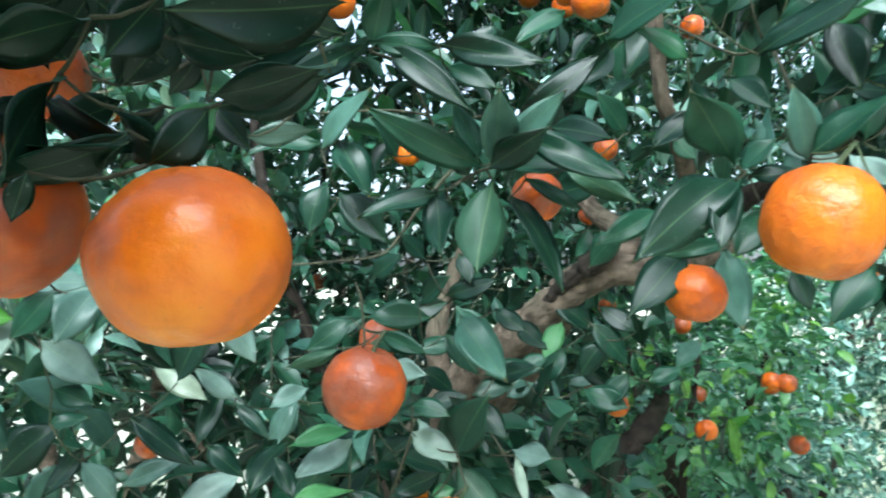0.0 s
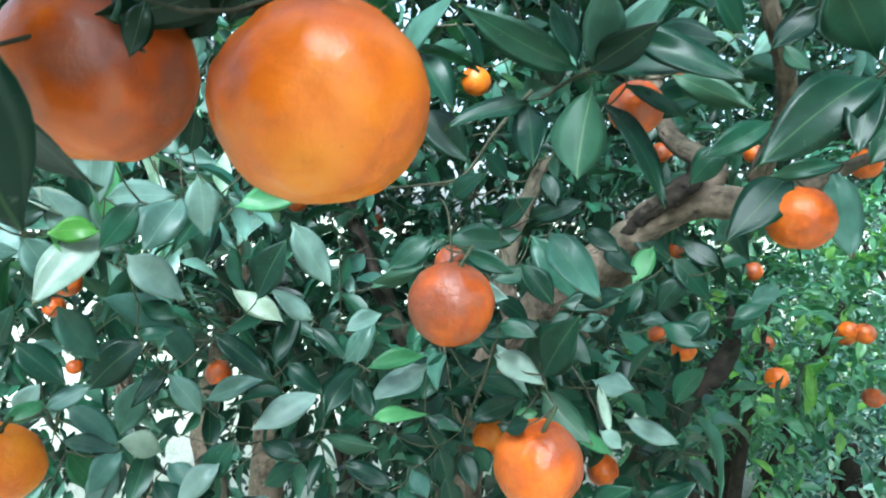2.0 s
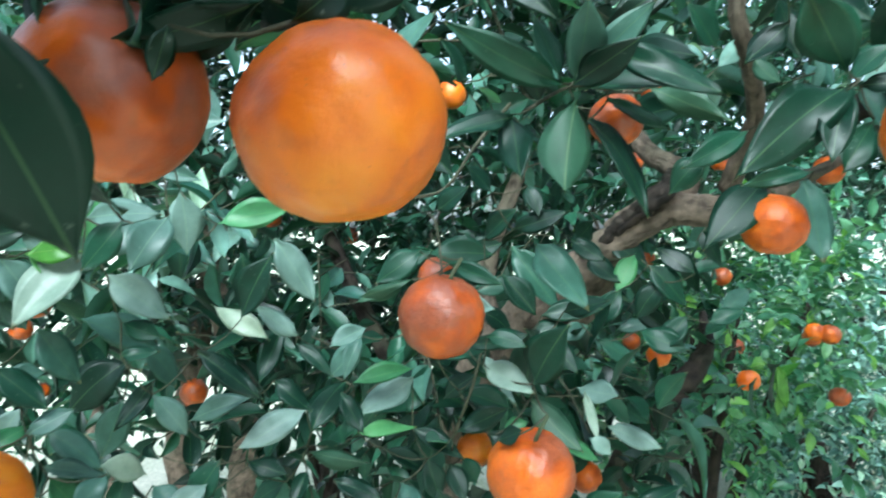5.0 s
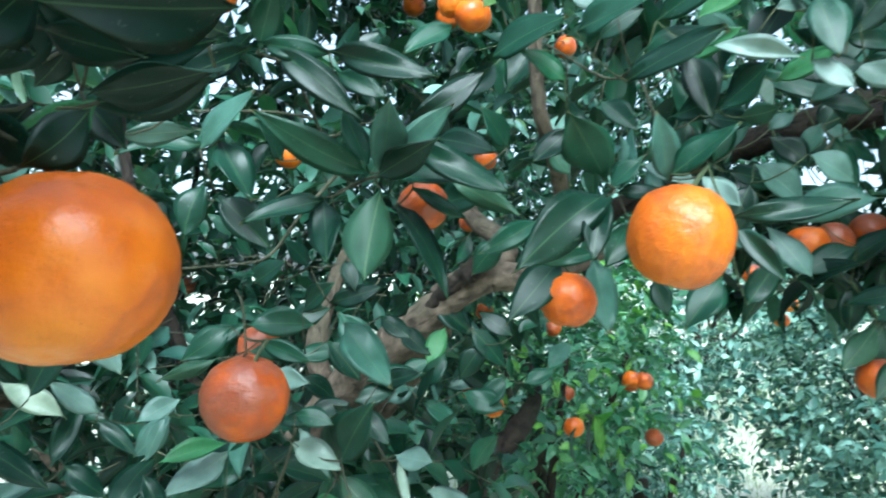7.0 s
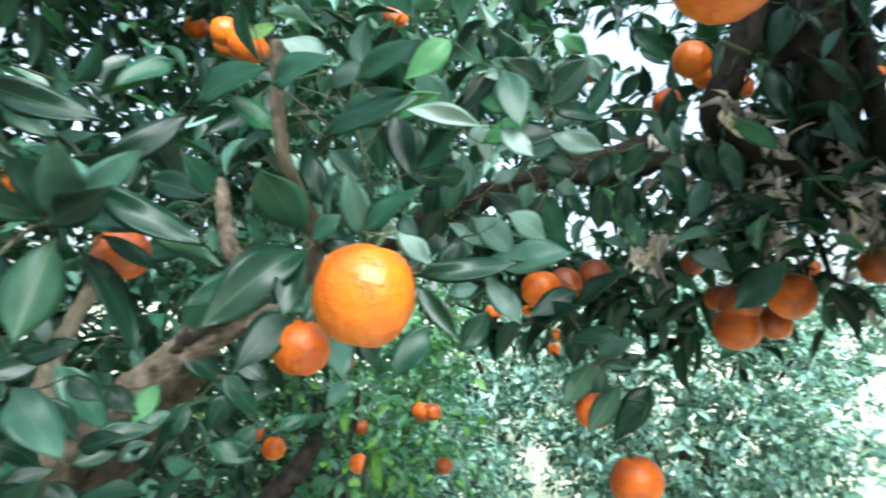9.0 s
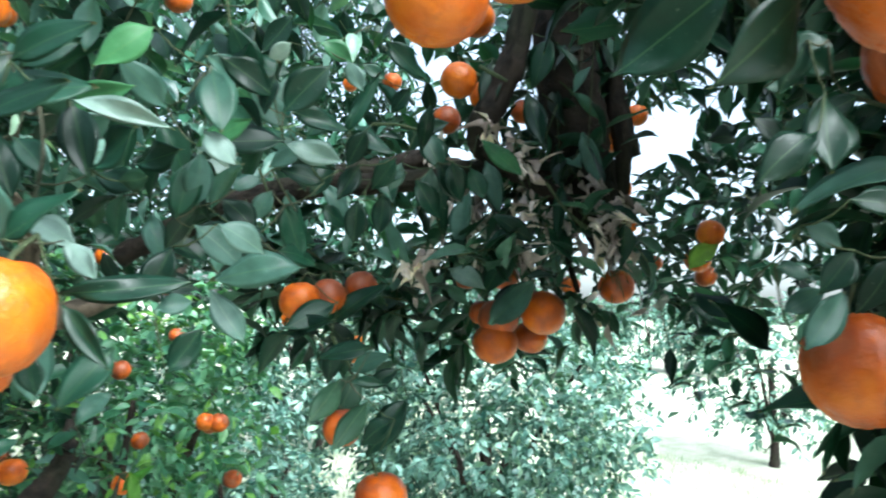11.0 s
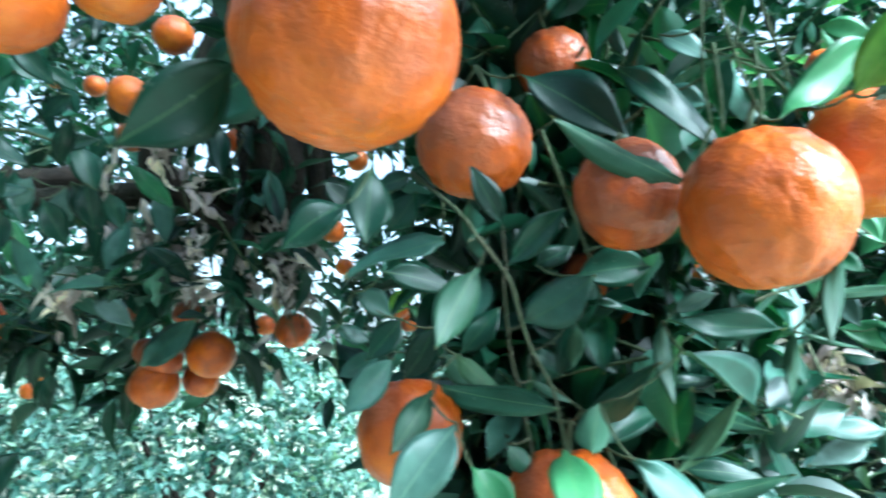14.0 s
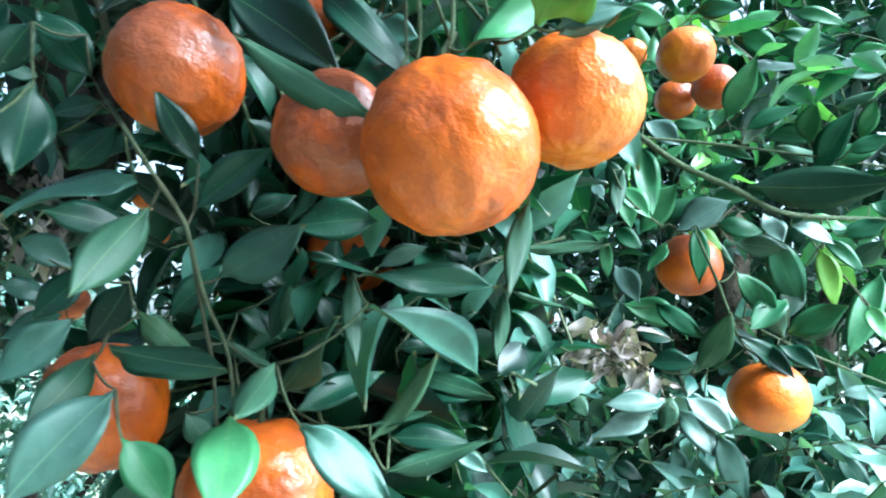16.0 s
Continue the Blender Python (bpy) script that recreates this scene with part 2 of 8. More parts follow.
def leaf_grid(rows, cols, fold, curl, wave, seed):
    """One leaf of unit length along x and unit width along y, its upper face to +z."""
    rng = random.Random(seed)
    a, side, twist = rng.uniform(0, 6), rng.uniform(-0.09, 0.09), rng.uniform(-0.45, 0.45)
    pts, uv = [], []
    for i in range(rows + 1):
        s = i / rows
        w = outline(s)
        for j in range(cols + 1):
            k = 2 * j / cols - 1
            z = (0.2 * abs(k) + 0.28 * k * k) * w * fold + twist * (s - 0.3) * k * w - curl * (s - 0.1) ** 2 + wave * abs(k) * math.sin(7 * s + a + k)
            pts.append((s, k * w + side * math.sin(math.pi * s), z))
            uv.append((s, 0.5 + k * w))
    faces = []
    for i in range(rows):
        for j in range(cols):
            a, b = i * (cols + 1) + j, (i + 1) * (cols + 1) + j
            faces += [(a, b, b + 1), (a, b + 1, a + 1)] if j < cols / 2 else [(a, b, a + 1), (b, b + 1, a + 1)]
    return pts, uv, faces


def leaf_mesh(upper, fold, curl, wave, seed):
    """A leaf with an upper face, a paler under face and a thin rim between."""
    pts, uv, tris = leaf_grid(12, 6, fold, curl, wave, seed)
    n = len(pts)
    under = [(x, y, z - 0.006) for x, y, z in pts]
    flipped = [tuple(v + n for v in reversed(q)) for q in tris]
    rim = [7 * i for i in range(13)] + [7 * i + 6 for i in range(12, -1, -1)]
    edge = [(rim[i], rim[i] + n, rim[(i + 1) % 26] + n, rim[(i + 1) % 26]) for i in range(26)]
    faces = tris + flipped + edge
    uvs = [(*uv[v % n],) for f in faces for v in f]
    slots = [0] * len(tris) + [1] * (len(flipped) + len(edge))
    return mesh_object("leaf", pts + under, faces, [upper, LEAF_UNDER], False, uvs, slots)


SHAPES = ((0.16, 0.10, 0.03), (0.3, 0.22, 0.04), (0.12, 0.30, 0.05), (0.36, 0.12, 0.03), (0.22, -0.12, 0.06), (0.16, 0.42, 0.04), (0.1, 0.18, 0.06), (0.26, 0.05, 0.05))
LEAVES = {key: [leaf_mesh(m, *shape, 11 * i) for i, shape in enumerate(SHAPES)] for key, m in (("g", LEAF), ("y", LEAF_YOUNG), ("p", LEAF_PALE_SHEEN), ("f", LEAF_FRESH))}
leaf_count = 0
FEET = []
WOOD = []
STALK_ENDS = []


def leaf(tree, base, tip, width, normal, side="g"):
    """One leaf from its stalk's foot to its tip. side: g the upper face shows, s the paler under face, y a young leaf,
    p a pale one with sky sheen in its colour, f a fresh green one, v flat.
    """
    global leaf_count
    leaf_count += 1
    base, tip = Vector(base), Vector(tip)
    FEET.append((tree, base))
    x = tip - base
    length = x.length
    x.normalize()
    z = Vector(normal) * (-1 if side == "s" else 1)
    y = z.cross(x).normalized()
    z = x.cross(y)
    kinds = LEAVES[side if side in "ypf" else "g"]
    ob = new("leaf", kinds[0 if side == "v" else leaf_count % len(kinds)])
    turn = Matrix((x, y, z)).transposed().to_4x4()
    ob.parent = tree
    ob.matrix_basis = Matrix.Translation(base - tree.location) @ turn @ Matrix.Diagonal((length * 1.06, min(width, 0.52 * length + 0.002), length, 1))
    return ob


def smooth_line(points, radii, steps):
    """A Catmull-Rom line through the points, with its radii."""
    p = [Vector(points[0]) * 2 - Vector(points[1]), *map(Vector, points), Vector(points[-1]) * 2 - Vector(points[-2])]
    r = [radii[0], *radii, radii[-1]]
    line = []
    for i in range(1, len(p) - 2):
        for k in range(steps):
            u = k / steps
            a, b, c, d = p[i - 1:i + 3]
            q = 0.5 * ((2 * b) + (c - a) * u + (2 * a - 5 * b + 4 * c - d) * u * u + (3 * b - a - 3 * c + d) * u ** 3)
            line.append((q, r[i] * (1 - u) + r[i + 1] * u))
    line.append((p[-2], r[-2]))
    return line


def tube(line, sides, rough):
    verts, faces = [], []
    for i, (q, r) in enumerate(line):
        d = (line[min(i + 1, len(line) - 1)][0] - line[max(i - 1, 0)][0]).normalized()
        e = d.cross(Vector((0.31, 0.17, 0.93))).normalized()
        g = d.cross(e)
        for k in range(sides):
            t = 2 * math.pi * k / sides
            out = e * math.cos(t) + g * math.sin(t)
            swell = 1 + rough * noise.noise((q + out * r) * (0.45 / max(r, 0.004))) + rough * 0.6 * noise.noise((q + out * r) * (1.3 / max(r, 0.004)))
            verts.append(q + out * r * swell)
    for i in range(len(line) - 1):
        for k in range(sides):
            a, b = i * sides + k, i * sides + (k + 1) % sides
            faces.append((a, b, b + sides, a + sides))
    run = [0.0]
    for i in range(1, len(line)):
        run.append(run[-1] + (line[i][0] - line[i - 1][0]).length)
    maps = [uv for i in range(len(line) - 1) for k in range(sides) for uv in ((k / sides, run[i]), ((k + 1) / sides, run[i]), ((k + 1) / sides, run[i + 1]), (k / sides, run[i + 1]))]
    faces += [tuple(range(sides))[::-1], tuple(range((len(line) - 1) * sides, len(line) * sides))]
    return verts, faces, maps + [(0.5, 0.0)] * (2 * sides)


def branch(tree, name, points, radii, skin=None, gnarl=0.16):
    thick = max(radii) > 0.006
    mat = skin or tree_bark[tree.name] if max(radii) > (0.014 if tree is tree_c else 0.006) else tree_twig[tree.name]
    radii = radii if thick else [0.58 * a for a in radii]
    line = smooth_line(points, radii, 12 if thick else 6)
    WOOD.extend((tree, q) for q, r in line[::2])
    verts, faces, maps = tube(line, 16 if thick else 7, gnarl if thick else 0.1)
    return mesh_object(name, [v - tree.location for v in verts], faces, [mat], tree, maps)


# ---- fruit ----
def peel_mesh(seed, lump, rows, cols):
    """Unit fruit: slightly flattened, a dimple at the stalk, a flat navel below, shallow lobes and lumps."""
    rng = random.Random(seed)
    off = Vector((seed * 3.1, seed * 1.7, 0.4))
    lobes, lean = rng.choice((8, 9, 10)), rng.uniform(0, 6)
    verts = []
    for i in range(1, rows):
        a = math.pi * i / rows
        for k in range(cols):
            b = 2 * math.pi * k / cols
            d = Vector((math.sin(a) * math.cos(b), math.sin(a) * math.sin(b), math.cos(a)))
            r = 0.5 * (1 + 0.035 * noise.noise(d * 1.4 + off) + 0.02 * lump * noise.noise(d * 4.2 + off) + 0.011 * lump * noise.noise(Vector((d.x * 11, d.y * 11, d.z * 6)) + off))
            r *= 1 + 0.012 * lump * math.cos(lobes * b + lean + 0.6 * math.sin(3 * a)) * math.sin(a) * max(0.25, abs(math.cos(a)))
            r *= 1 - 0.13 * math.exp(-(a / 0.24) ** 2) - 0.05 * math.exp(-((math.pi - a) / 0.3) ** 2)
            verts.append(d * r)
    top, low = len(verts), len(verts) + 1
    verts += [Vector((0, 0, 0.43)), Vector((0, 0, -0.47))]
    for axis in range(3):
        low_at, high_at = min(v[axis] for v in verts), max(v[axis] for v in verts)
        for v in verts:
            v[axis] = (v[axis] - (low_at + high_at) / 2) / (high_at - low_at)
    faces = [((i + 0) * cols + k, (i + 1) * cols + k, (i + 1) * cols + (k + 1) % cols, i * cols + (k + 1) % cols) for i in range(rows - 2) for k in range(cols)]
    faces += [(top, k, (k + 1) % cols) for k in range(cols)]
    faces += [(low, (rows - 2) * cols + (k + 1) % cols, (rows - 2) * cols + k) for k in range(cols)]
    return mesh_object("peel", verts, faces, [PEEL], False)


def calyx_mesh():
    """A five-pointed green button on a short stalk."""
    verts, faces = [Vector((0, 0, 0.455))], []
    for k in range(20):
        t = 2 * math.pi * k / 20
        r = 0.045 + 0.05 * max(0, math.cos(2.5 * t)) ** 2
        verts.append(Vector((r * math.cos(t), r * math.sin(t), 0.447)))
        faces.append((0, k + 1, (k + 1) % 20 + 1))
    for k in range(20):
        v = verts[k + 1]
        verts.append(v * 0.9 + Vector((0, 0, 0.0)))
    faces += [(k + 1, k + 21, (k + 1) % 20 + 21, (k + 1) % 20 + 1) for k in range(20)]
    return mesh_object("calyx", verts, faces, [CALYX], False)


def stalk_mesh(bend):
    line = smooth_line([(0, 0, 0.43), (bend * 0.2, 0.02, 0.56), (bend, 0.05, 0.75)], [0.028, 0.024, 0.022], 5)
    verts, faces, maps = tube(line, 7, 0.15)
    return mesh_object("stalk", verts, faces, [TWIG], False, maps)


PEELS = {(lumpy, near): [peel_mesh(i + 20 * lumpy, 1 + 0.7 * lumpy, 40 if near else 20, 64 if near else 32) for i in range(8)] for lumpy in (False, True) for near in (False, True)}
CALYXES = calyx_mesh()
STALKS = [stalk_mesh(b) for b in (-0.15, 0.1, 0.25)]
fruit_count = 0


def orange(at, size, tint, squash, rugged=0.5):
    """One fruit that hangs at that place. tint: 0 golden to 1 dusky red, raised to darken shaded fruit; rugged: 0
    smooth to 1 lumpy rind.
    """
    global fruit_count
    fruit_count += 1
    i = fruit_count
    if tint < 0.25:
        label = "ripe golden orange with a bumpy rind hanging among leaves"
    elif tint < 0.65:
        label = "ripe orange fruit with a russet blush hanging among glossy leaves"
    else:
        label = "dusky red-orange fruit with brown stains, darkened for leaf shade"
    ob = thing("orange", at, label, "orange", "oranges on the trees")
    ob.rotation_euler = (radians((i * 37) % 31 - 15), radians((i * 53) % 31 - 15), radians((i * 97) % 360))
    ob.scale = (size, size, size * squash * 0.98)
    for name, me in (("peel", PEELS[rugged > 0.45, Vector(at[:2]).length < 0.8][i % 8]), ("calyx", CALYXES), ("stalk", STALKS[i % 3])):
        p = new(name, me)
        p.parent = ob
        p.color = (tint, rugged, 0, 1)
    STALK_ENDS.append(Vector(at) + ob.rotation_euler.to_matrix() @ Vector((size * (-0.15, 0.1, 0.25)[i % 3], size * 0.05, size * squash * 0.735)))
    return ob


def link_twigs(reach=0.055, far=0.16):
    """Thin twigs that join the feet of the leaves and the ends of the fruit stalks to each other and to the wood."""
    spots = WOOD + FEET + [(None, p) for p in STALK_ENDS]
    at = np.array([tuple(p) for t, p in spots])
    joined = np.zeros(len(spots), bool)
    joined[:len(WOOD)] = True
    near, best = np.zeros(len(spots), int), np.full(len(spots), 9.0)
    for i in range(len(WOOD)):
        d = np.linalg.norm(at - at[i], axis=1)
        near, best = np.where(d < best, i, near), np.minimum(d, best)
    owner = [t for t, p in spots]
    lines = {}
    for _ in range(len(spots) - len(WOOD)):
        i = int(np.argmin(np.where(joined, 9.0, best)))
        joined[i] = True
        owner[i] = owner[i] or owner[near[i]] or tree_b
        if best[i] < (far if i >= len(WOOD) + len(FEET) else reach):
            lines.setdefault(owner[near[i]] or tree_b, []).append((Vector(at[near[i]]), Vector(at[i])))
        d = np.linalg.norm(at - at[i], axis=1)
        near, best = np.where((d < best) & ~joined, i, near), np.where(joined, best, np.minimum(d, best))
    for tree, pairs in lines.items():
        verts, faces = [], []
        for a, b in pairs:
            if (b - a).length < 0.004:
                continue
            sag = Vector((0, 0, -0.12 * (b - a).length))
            line = [(a, 0.0009), (a * 0.67 + b * 0.33 + sag * 0.8, 0.0008), (a * 0.33 + b * 0.67 + sag * 0.8, 0.0007), (b, 0.0006)]
            v, f, m = tube(line, 5, 0.15)
            faces += [tuple(k + len(verts) for k in q) for q in f]
            verts += [p - tree.location for p in v]
        tagged(mesh_object("twig", verts, faces, [tree_twig[tree.name]], tree), kind="stuff")


# ---- foliage in the mass ----
STEMS = []


def spray_leaves(rng, centre, toward, count, size, droop):
    """Leaves set spirally on one shoot: foot, direction, face and size of each."""
    out = []
    d = Vector(toward).normalized()
    e = d.cross(Vector((0.2, 0.1, 1))).normalized()
    g = d.cross(e)
    length = size * count * 0.22
    STEMS.append([Vector(centre) + d * length * (f - 0.5) - Vector((0, 0, droop * f * abs(f) * length)) for f in (-0.35, 0.0, 0.5, 1.0)])
    for k in range(count):
        f = k / max(1, count - 1)
        foot = Vector(centre) + d * length * (f - 0.5) - Vector((0, 0, droop * f * f * length))
        t = 2.4 * k + rng.uniform(-1.0, 1.0)
        away = (e * math.cos(t) + g * math.sin(t)) * rng.uniform(0.6, 1.0) + d * rng.uniform(0.3, 0.9) - Vector((0, 0, rng.uniform(0.0, 0.5)))
        away.normalize()
        up = Vector((rng.gauss(0, 0.55), rng.gauss(0, 0.55), 1)) + d * 0.3
        out.append((foot, away, up, size * rng.uniform(0.55, 1.25)))
    return out


SIGHT_LINES = []


def clear_view(a, b, wide):
    """A camera sight line kept clear of leaves: from a to a thing of that width at b."""
    SIGHT_LINES.append((Vector(a), Vector(b), wide))


def open_leaves(leaves):
    """The leaves that hang clear of all camera sight lines."""
    if not leaves:
        return leaves
    c = np.array([foot + x * size * 0.5 for foot, x, up, size in leaves])
    keep = np.ones(len(c), bool)
    for a, b, wide in SIGHT_LINES:
        ab = np.array(b - a)
        u = np.clip((c - np.array(a)) @ ab / (ab @ ab), 0, 1)
        keep &= np.linalg.norm(c - np.array(a) - u[:, None] * ab, axis=1) > wide * (0.25 + 0.45 * u)
    return [q for q, k in zip(leaves, keep) if k]


def leaf_mass(name, tree, leaves, mat, seed, slim=0.4, rows=6, cols=4):
    """All leaves of a part of a crown as one mesh."""
    leaves = open_leaves(leaves)
    rng = random.Random(seed)
    kinds = [leaf_grid(rows, cols, fold, curl, 0.14 if mat is DEAD else 0.03, 7 * i) for i, (fold, curl) in enumerate(((1.1, 0.9), (0.7, 1.3), (1.4, 0.6), (0.9, -0.8)) if mat is DEAD else ((0.4, 0.15), (0.6, 0.3), (0.3, 0.05), (0.5, 0.5)))]
    pts = [np.array(k[0]) for k in kinds]
    uvs = [np.array([k[1][v] for q in k[2] for v in q]) for k in kinds]
    tris = np.array(kinds[0][2])
    n, m = len(pts[0]), len(leaves)
    verts, maps = np.empty((m, n, 3)), np.empty((m, len(tris) * 3, 2))
    base = np.array(tree.location)
    for i, (foot, x, up, size) in enumerate(leaves):
        y = up.cross(x)
        if y.length < 1e-4:
            y = Vector((0, 1, 0))
        y.normalize()
        z = x.cross(y)
        k = rng.randrange(len(kinds))
        turn = np.array((x * size, y * size * slim * rng.uniform(0.85, 1.2), z * size))
        verts[i] = pts[k] @ turn + np.array(foot) - base
        maps[i] = uvs[k]
    faces = (tris[None] + (np.arange(m) * n)[:, None, None]).reshape(-1, 3)
    ob = mesh_object(name, verts.reshape(-1, 3), faces.tolist(), [mat], tree, maps.reshape(-1, 2))
    return tagged(ob, kind="stuff")


def stem_mass(tree):
    """The thin green stems of those shoots as one mesh."""
    verts, faces = [], []
    for line in STEMS:
        mid = (line[1] + line[2]) / 2
        if any((mid - a - (b - a) * min(1, max(0, (mid - a).dot(b - a) / (b - a).length_squared))).length < wide * 0.7 for a, b, wide in SIGHT_LINES):
            continue
        for i, p in enumerate(line):
            d = (line[min(i + 1, 3)] - line[max(i - 1, 0)]).normalized()
            e = d.cross(Vector((0.31, 0.17, 0.93))).normalized()
            r = 0.0017 - 0.0003 * i
            g = d.cross(e)
            verts += [p - tree.location + (e * math.cos(t) + g * math.sin(t)) * r for t in (0, 2.094, 4.189)]
        n = len(verts) - 12
        faces += [(n + 3 * i + k, n + 3 * i + (k + 1) % 3, n + 3 * i + 3 + (k + 1) % 3, n + 3 * i + 3 + k) for i in range(3) for k in range(3)]
    tagged(mesh_object("stem", verts, faces, [tree_twig[tree.name]], tree), kind="stuff")


def box_leaves(seed, low, high, shoots, size, per=6, droop=0.4, spill=0.0):
    """Shoots in one stretch of a crown; spill lets its rim fray."""
    rng, fray = random.Random(seed), random.Random(seed + 500)
    out = []
    for _ in range(shoots):
        c = Vector([rng.uniform(a, b) + fray.gauss(0, spill) for a, b in zip(low, high)])
        toward = (rng.gauss(0, 1), rng.gauss(0, 1), rng.gauss(0.1, 0.7))
        out += spray_leaves(rng, c, toward, rng.randint(per - 2, per + 2), size, droop)
    return out


def crown_leaves(seed, centre, reach, shoots, size, per=6, shell=0.55):
    """Shoots on and inside an uneven round crown, pointing outwards."""
    rng = random.Random(seed)
    out = []
    for _ in range(shoots):
        d = Vector((rng.gauss(0, 1), rng.gauss(0, 1), rng.gauss(0, 1))).normalized()
        r = rng.uniform(shell, 1) * (1 + 0.28 * noise.noise(d * 2.1 + Vector((seed, 0, 0))))
        c = Vector(centre) + Vector((d.x * reach[0], d.y * reach[1], d.z * reach[2])) * r
        if c.z > 0.08:
            out += spray_leaves(rng, c, d + Vector((rng.gauss(0, 0.5), rng.gauss(0, 0.5), rng.gauss(0.1, 0.5))), per, size, 0.3)
    return out


# ---- ground ----
def ground_material():
    mat, n, l, b = shader("dry_grass_ground", 0.95)
    co = n.new("ShaderNodeNewGeometry").outputs["Position"]
    tone = ramp(n, l, noise_tex(n, l, co, 2.2, 8, 0.65), (0.3, (0.24, 0.28, 0.17)), (0.5, (0.45, 0.45, 0.36)), (0.72, (0.58, 0.55, 0.47)))
    fine = noise_tex(n, l, co, 70, 5)
    tone = mix(n, l, 1.0, tone, ramp(n, l, fine, (0.3, (0.7, 0.75, 0.7)), (0.7, (1.2, 1.2, 1.15))), "MULTIPLY")
    l.new(tone, b.inputs["Base Color"])
    bump(n, l, b, fine, 0.8, 0.03)
    return mat


GROUND = ground_material()
edges = [-400, -120, -50, -24] + [-14 + 0.7 * i for i in range(41)] + [24, 50, 120, 400]
gv = [(x, y, 0.05 * noise.noise(Vector((x * 0.6, y * 0.6, 0))) if max(abs(x), abs(y)) < 20 else 0.0) for y in edges for x in edges]
ge = len(edges)
ground = mesh_object("ground", gv, [(i * ge + k, i * ge + k + 1, (i + 1) * ge + k + 1, (i + 1) * ge + k) for i in range(ge - 1) for k in range(ge - 1)], [GROUND])
tagged(ground, "pale dry grass and bare earth of an orchard", "ground", kind="structure")


def grass_patch(low, high, count, seed):
    """Blades of pale dry grass, each a bent strip, as one mesh."""
    rng = random.Random(seed)
    verts, faces = [], []
    for _ in range(count):
        x, y = rng.uniform(low[0], high[0]), rng.uniform(low[1], high[1])
        z = 0.05 * noise.noise(Vector((x * 0.6, y * 0.6, 0))) - 0.005
        t, h, lean, w = rng.uniform(0, 6.28), rng.uniform(0.03, 0.1), rng.uniform(0.1, 0.8), rng.uniform(0.003, 0.007)
        side, out = Vector((math.cos(t), math.sin(t), 0)) * w, Vector((-math.sin(t), math.cos(t), 0)) * h * lean
        n, foot = len(verts), Vector((x, y, z))
        mid = foot + out * 0.35 + Vector((0, 0, h * 0.6))
        verts += [foot - side, foot + side, mid + side * 0.7, mid - side * 0.7, foot + out + Vector((0, 0, h))]
        faces += [(n, n + 1, n + 2, n + 3), (n + 3, n + 2, n + 4)]
    ob = mesh_object("grass", verts, faces, [GRASS], None)
    return tagged(ob, "thin pale green grass on the orchard ground", "grass", kind="stuff")


mat, n, l, b = shader("dry_grass_blades", 0.7)
GRASS = mat
l.new(ramp(n, l, n.new("ShaderNodeNewGeometry").outputs["Random Per Island"], (0.0, (0.12, 0.22, 0.09)), (0.5, (0.3, 0.36, 0.2)), (1.0, (0.5, 0.49, 0.36))), b.inputs["Base Color"])
grass_patch((0.6, 0.2), (7.0, 8.5), 16000, 5)

# ---- the near trees ----
tree_a = thing("orange_tree", (0.12, 1.12, 0.0), "orange tree with brown limbs, dark glossy leaves and ripe fruit", "tree", "orchard trees")
tree_b = thing("orange_tree", (1.22, 0.0, 0.0), "orange tree with a mossy shade-darkened trunk and drooping fruit twigs", "tree", "orchard trees")
tree_c = thing("orange_tree", (1.75, -0.35, 0.0), "orange tree with slender green twigs and bright leaves", "tree", "orchard trees")
# The fourth tree is out of view, added only for its shade.
shade_tree = thing("orange_tree", (-0.42, -0.62, 0.0), "unseen orange tree added to shade the nearest fruit and leaves", "tree", "orchard trees")
tree_twig = {shade_tree.name: TWIG_BROWN, tree_a.name: TWIG_BROWN, tree_b.name: TWIG, tree_c.name: TWIG}
tree_bark = {shade_tree.name: BARK, tree_a.name: BARK, tree_b.name: BARK_DARK_SHADED, tree_c.name: BARK}
# ---- trunks, limbs and twigs
branch(tree_b, 'twig', [(0.640, -0.046, 1.793), (0.649, -0.054, 1.763), (0.660, -0.065, 1.732)], [0.0016, 0.0016, 0.0016])
branch(tree_b, 'twig', [(0.656, -0.062, 1.801), (0.667, -0.072, 1.770), (0.666, -0.081, 1.738)], [0.0016, 0.0016, 0.0013])
branch(tree_b, 'twig', [(0.650, -0.055, 1.760), (0.658, -0.071, 1.756), (0.654, -0.091, 1.766)], [0.0013, 0.0013, 0.0013])
branch(tree_b, 'twig', [(0.656, -0.037, 1.800), (0.664, -0.037, 1.761), (0.660, -0.042, 1.732)], [0.0014, 0.0014, 0.0014])
branch(tree_b, 'trunk', [(0.963, 0.655, 2.145), (0.981, 0.659, 2.002), (1.001, 0.657, 1.877), (1.021, 0.647, 1.797), (1.056, 0.651, 1.720)], [0.0362, 0.0344, 0.0326, 0.0271, 0.0166])
branch(tree_b, 'limb', [(1.029, 0.640, 2.153), (1.063, 0.627, 2.006), (1.087, 0.615, 1.915), (1.111, 0.600, 1.842)], [0.0282, 0.0244, 0.0207, 0.0132])
branch(tree_b, 'twig', [(0.963, 0.653, 1.785), (0.984, 0.642, 1.709), (0.998, 0.634, 1.658), (1.010, 0.628, 1.616)], [0.0070, 0.0070, 0.0052, 0.0043])
branch(tree_a, 'twig', [(-0.409, 0.842, 1.222), (-0.356, 0.850, 1.208), (-0.276, 0.864, 1.215)], [0.0013, 0.0015, 0.0015], CALYX)
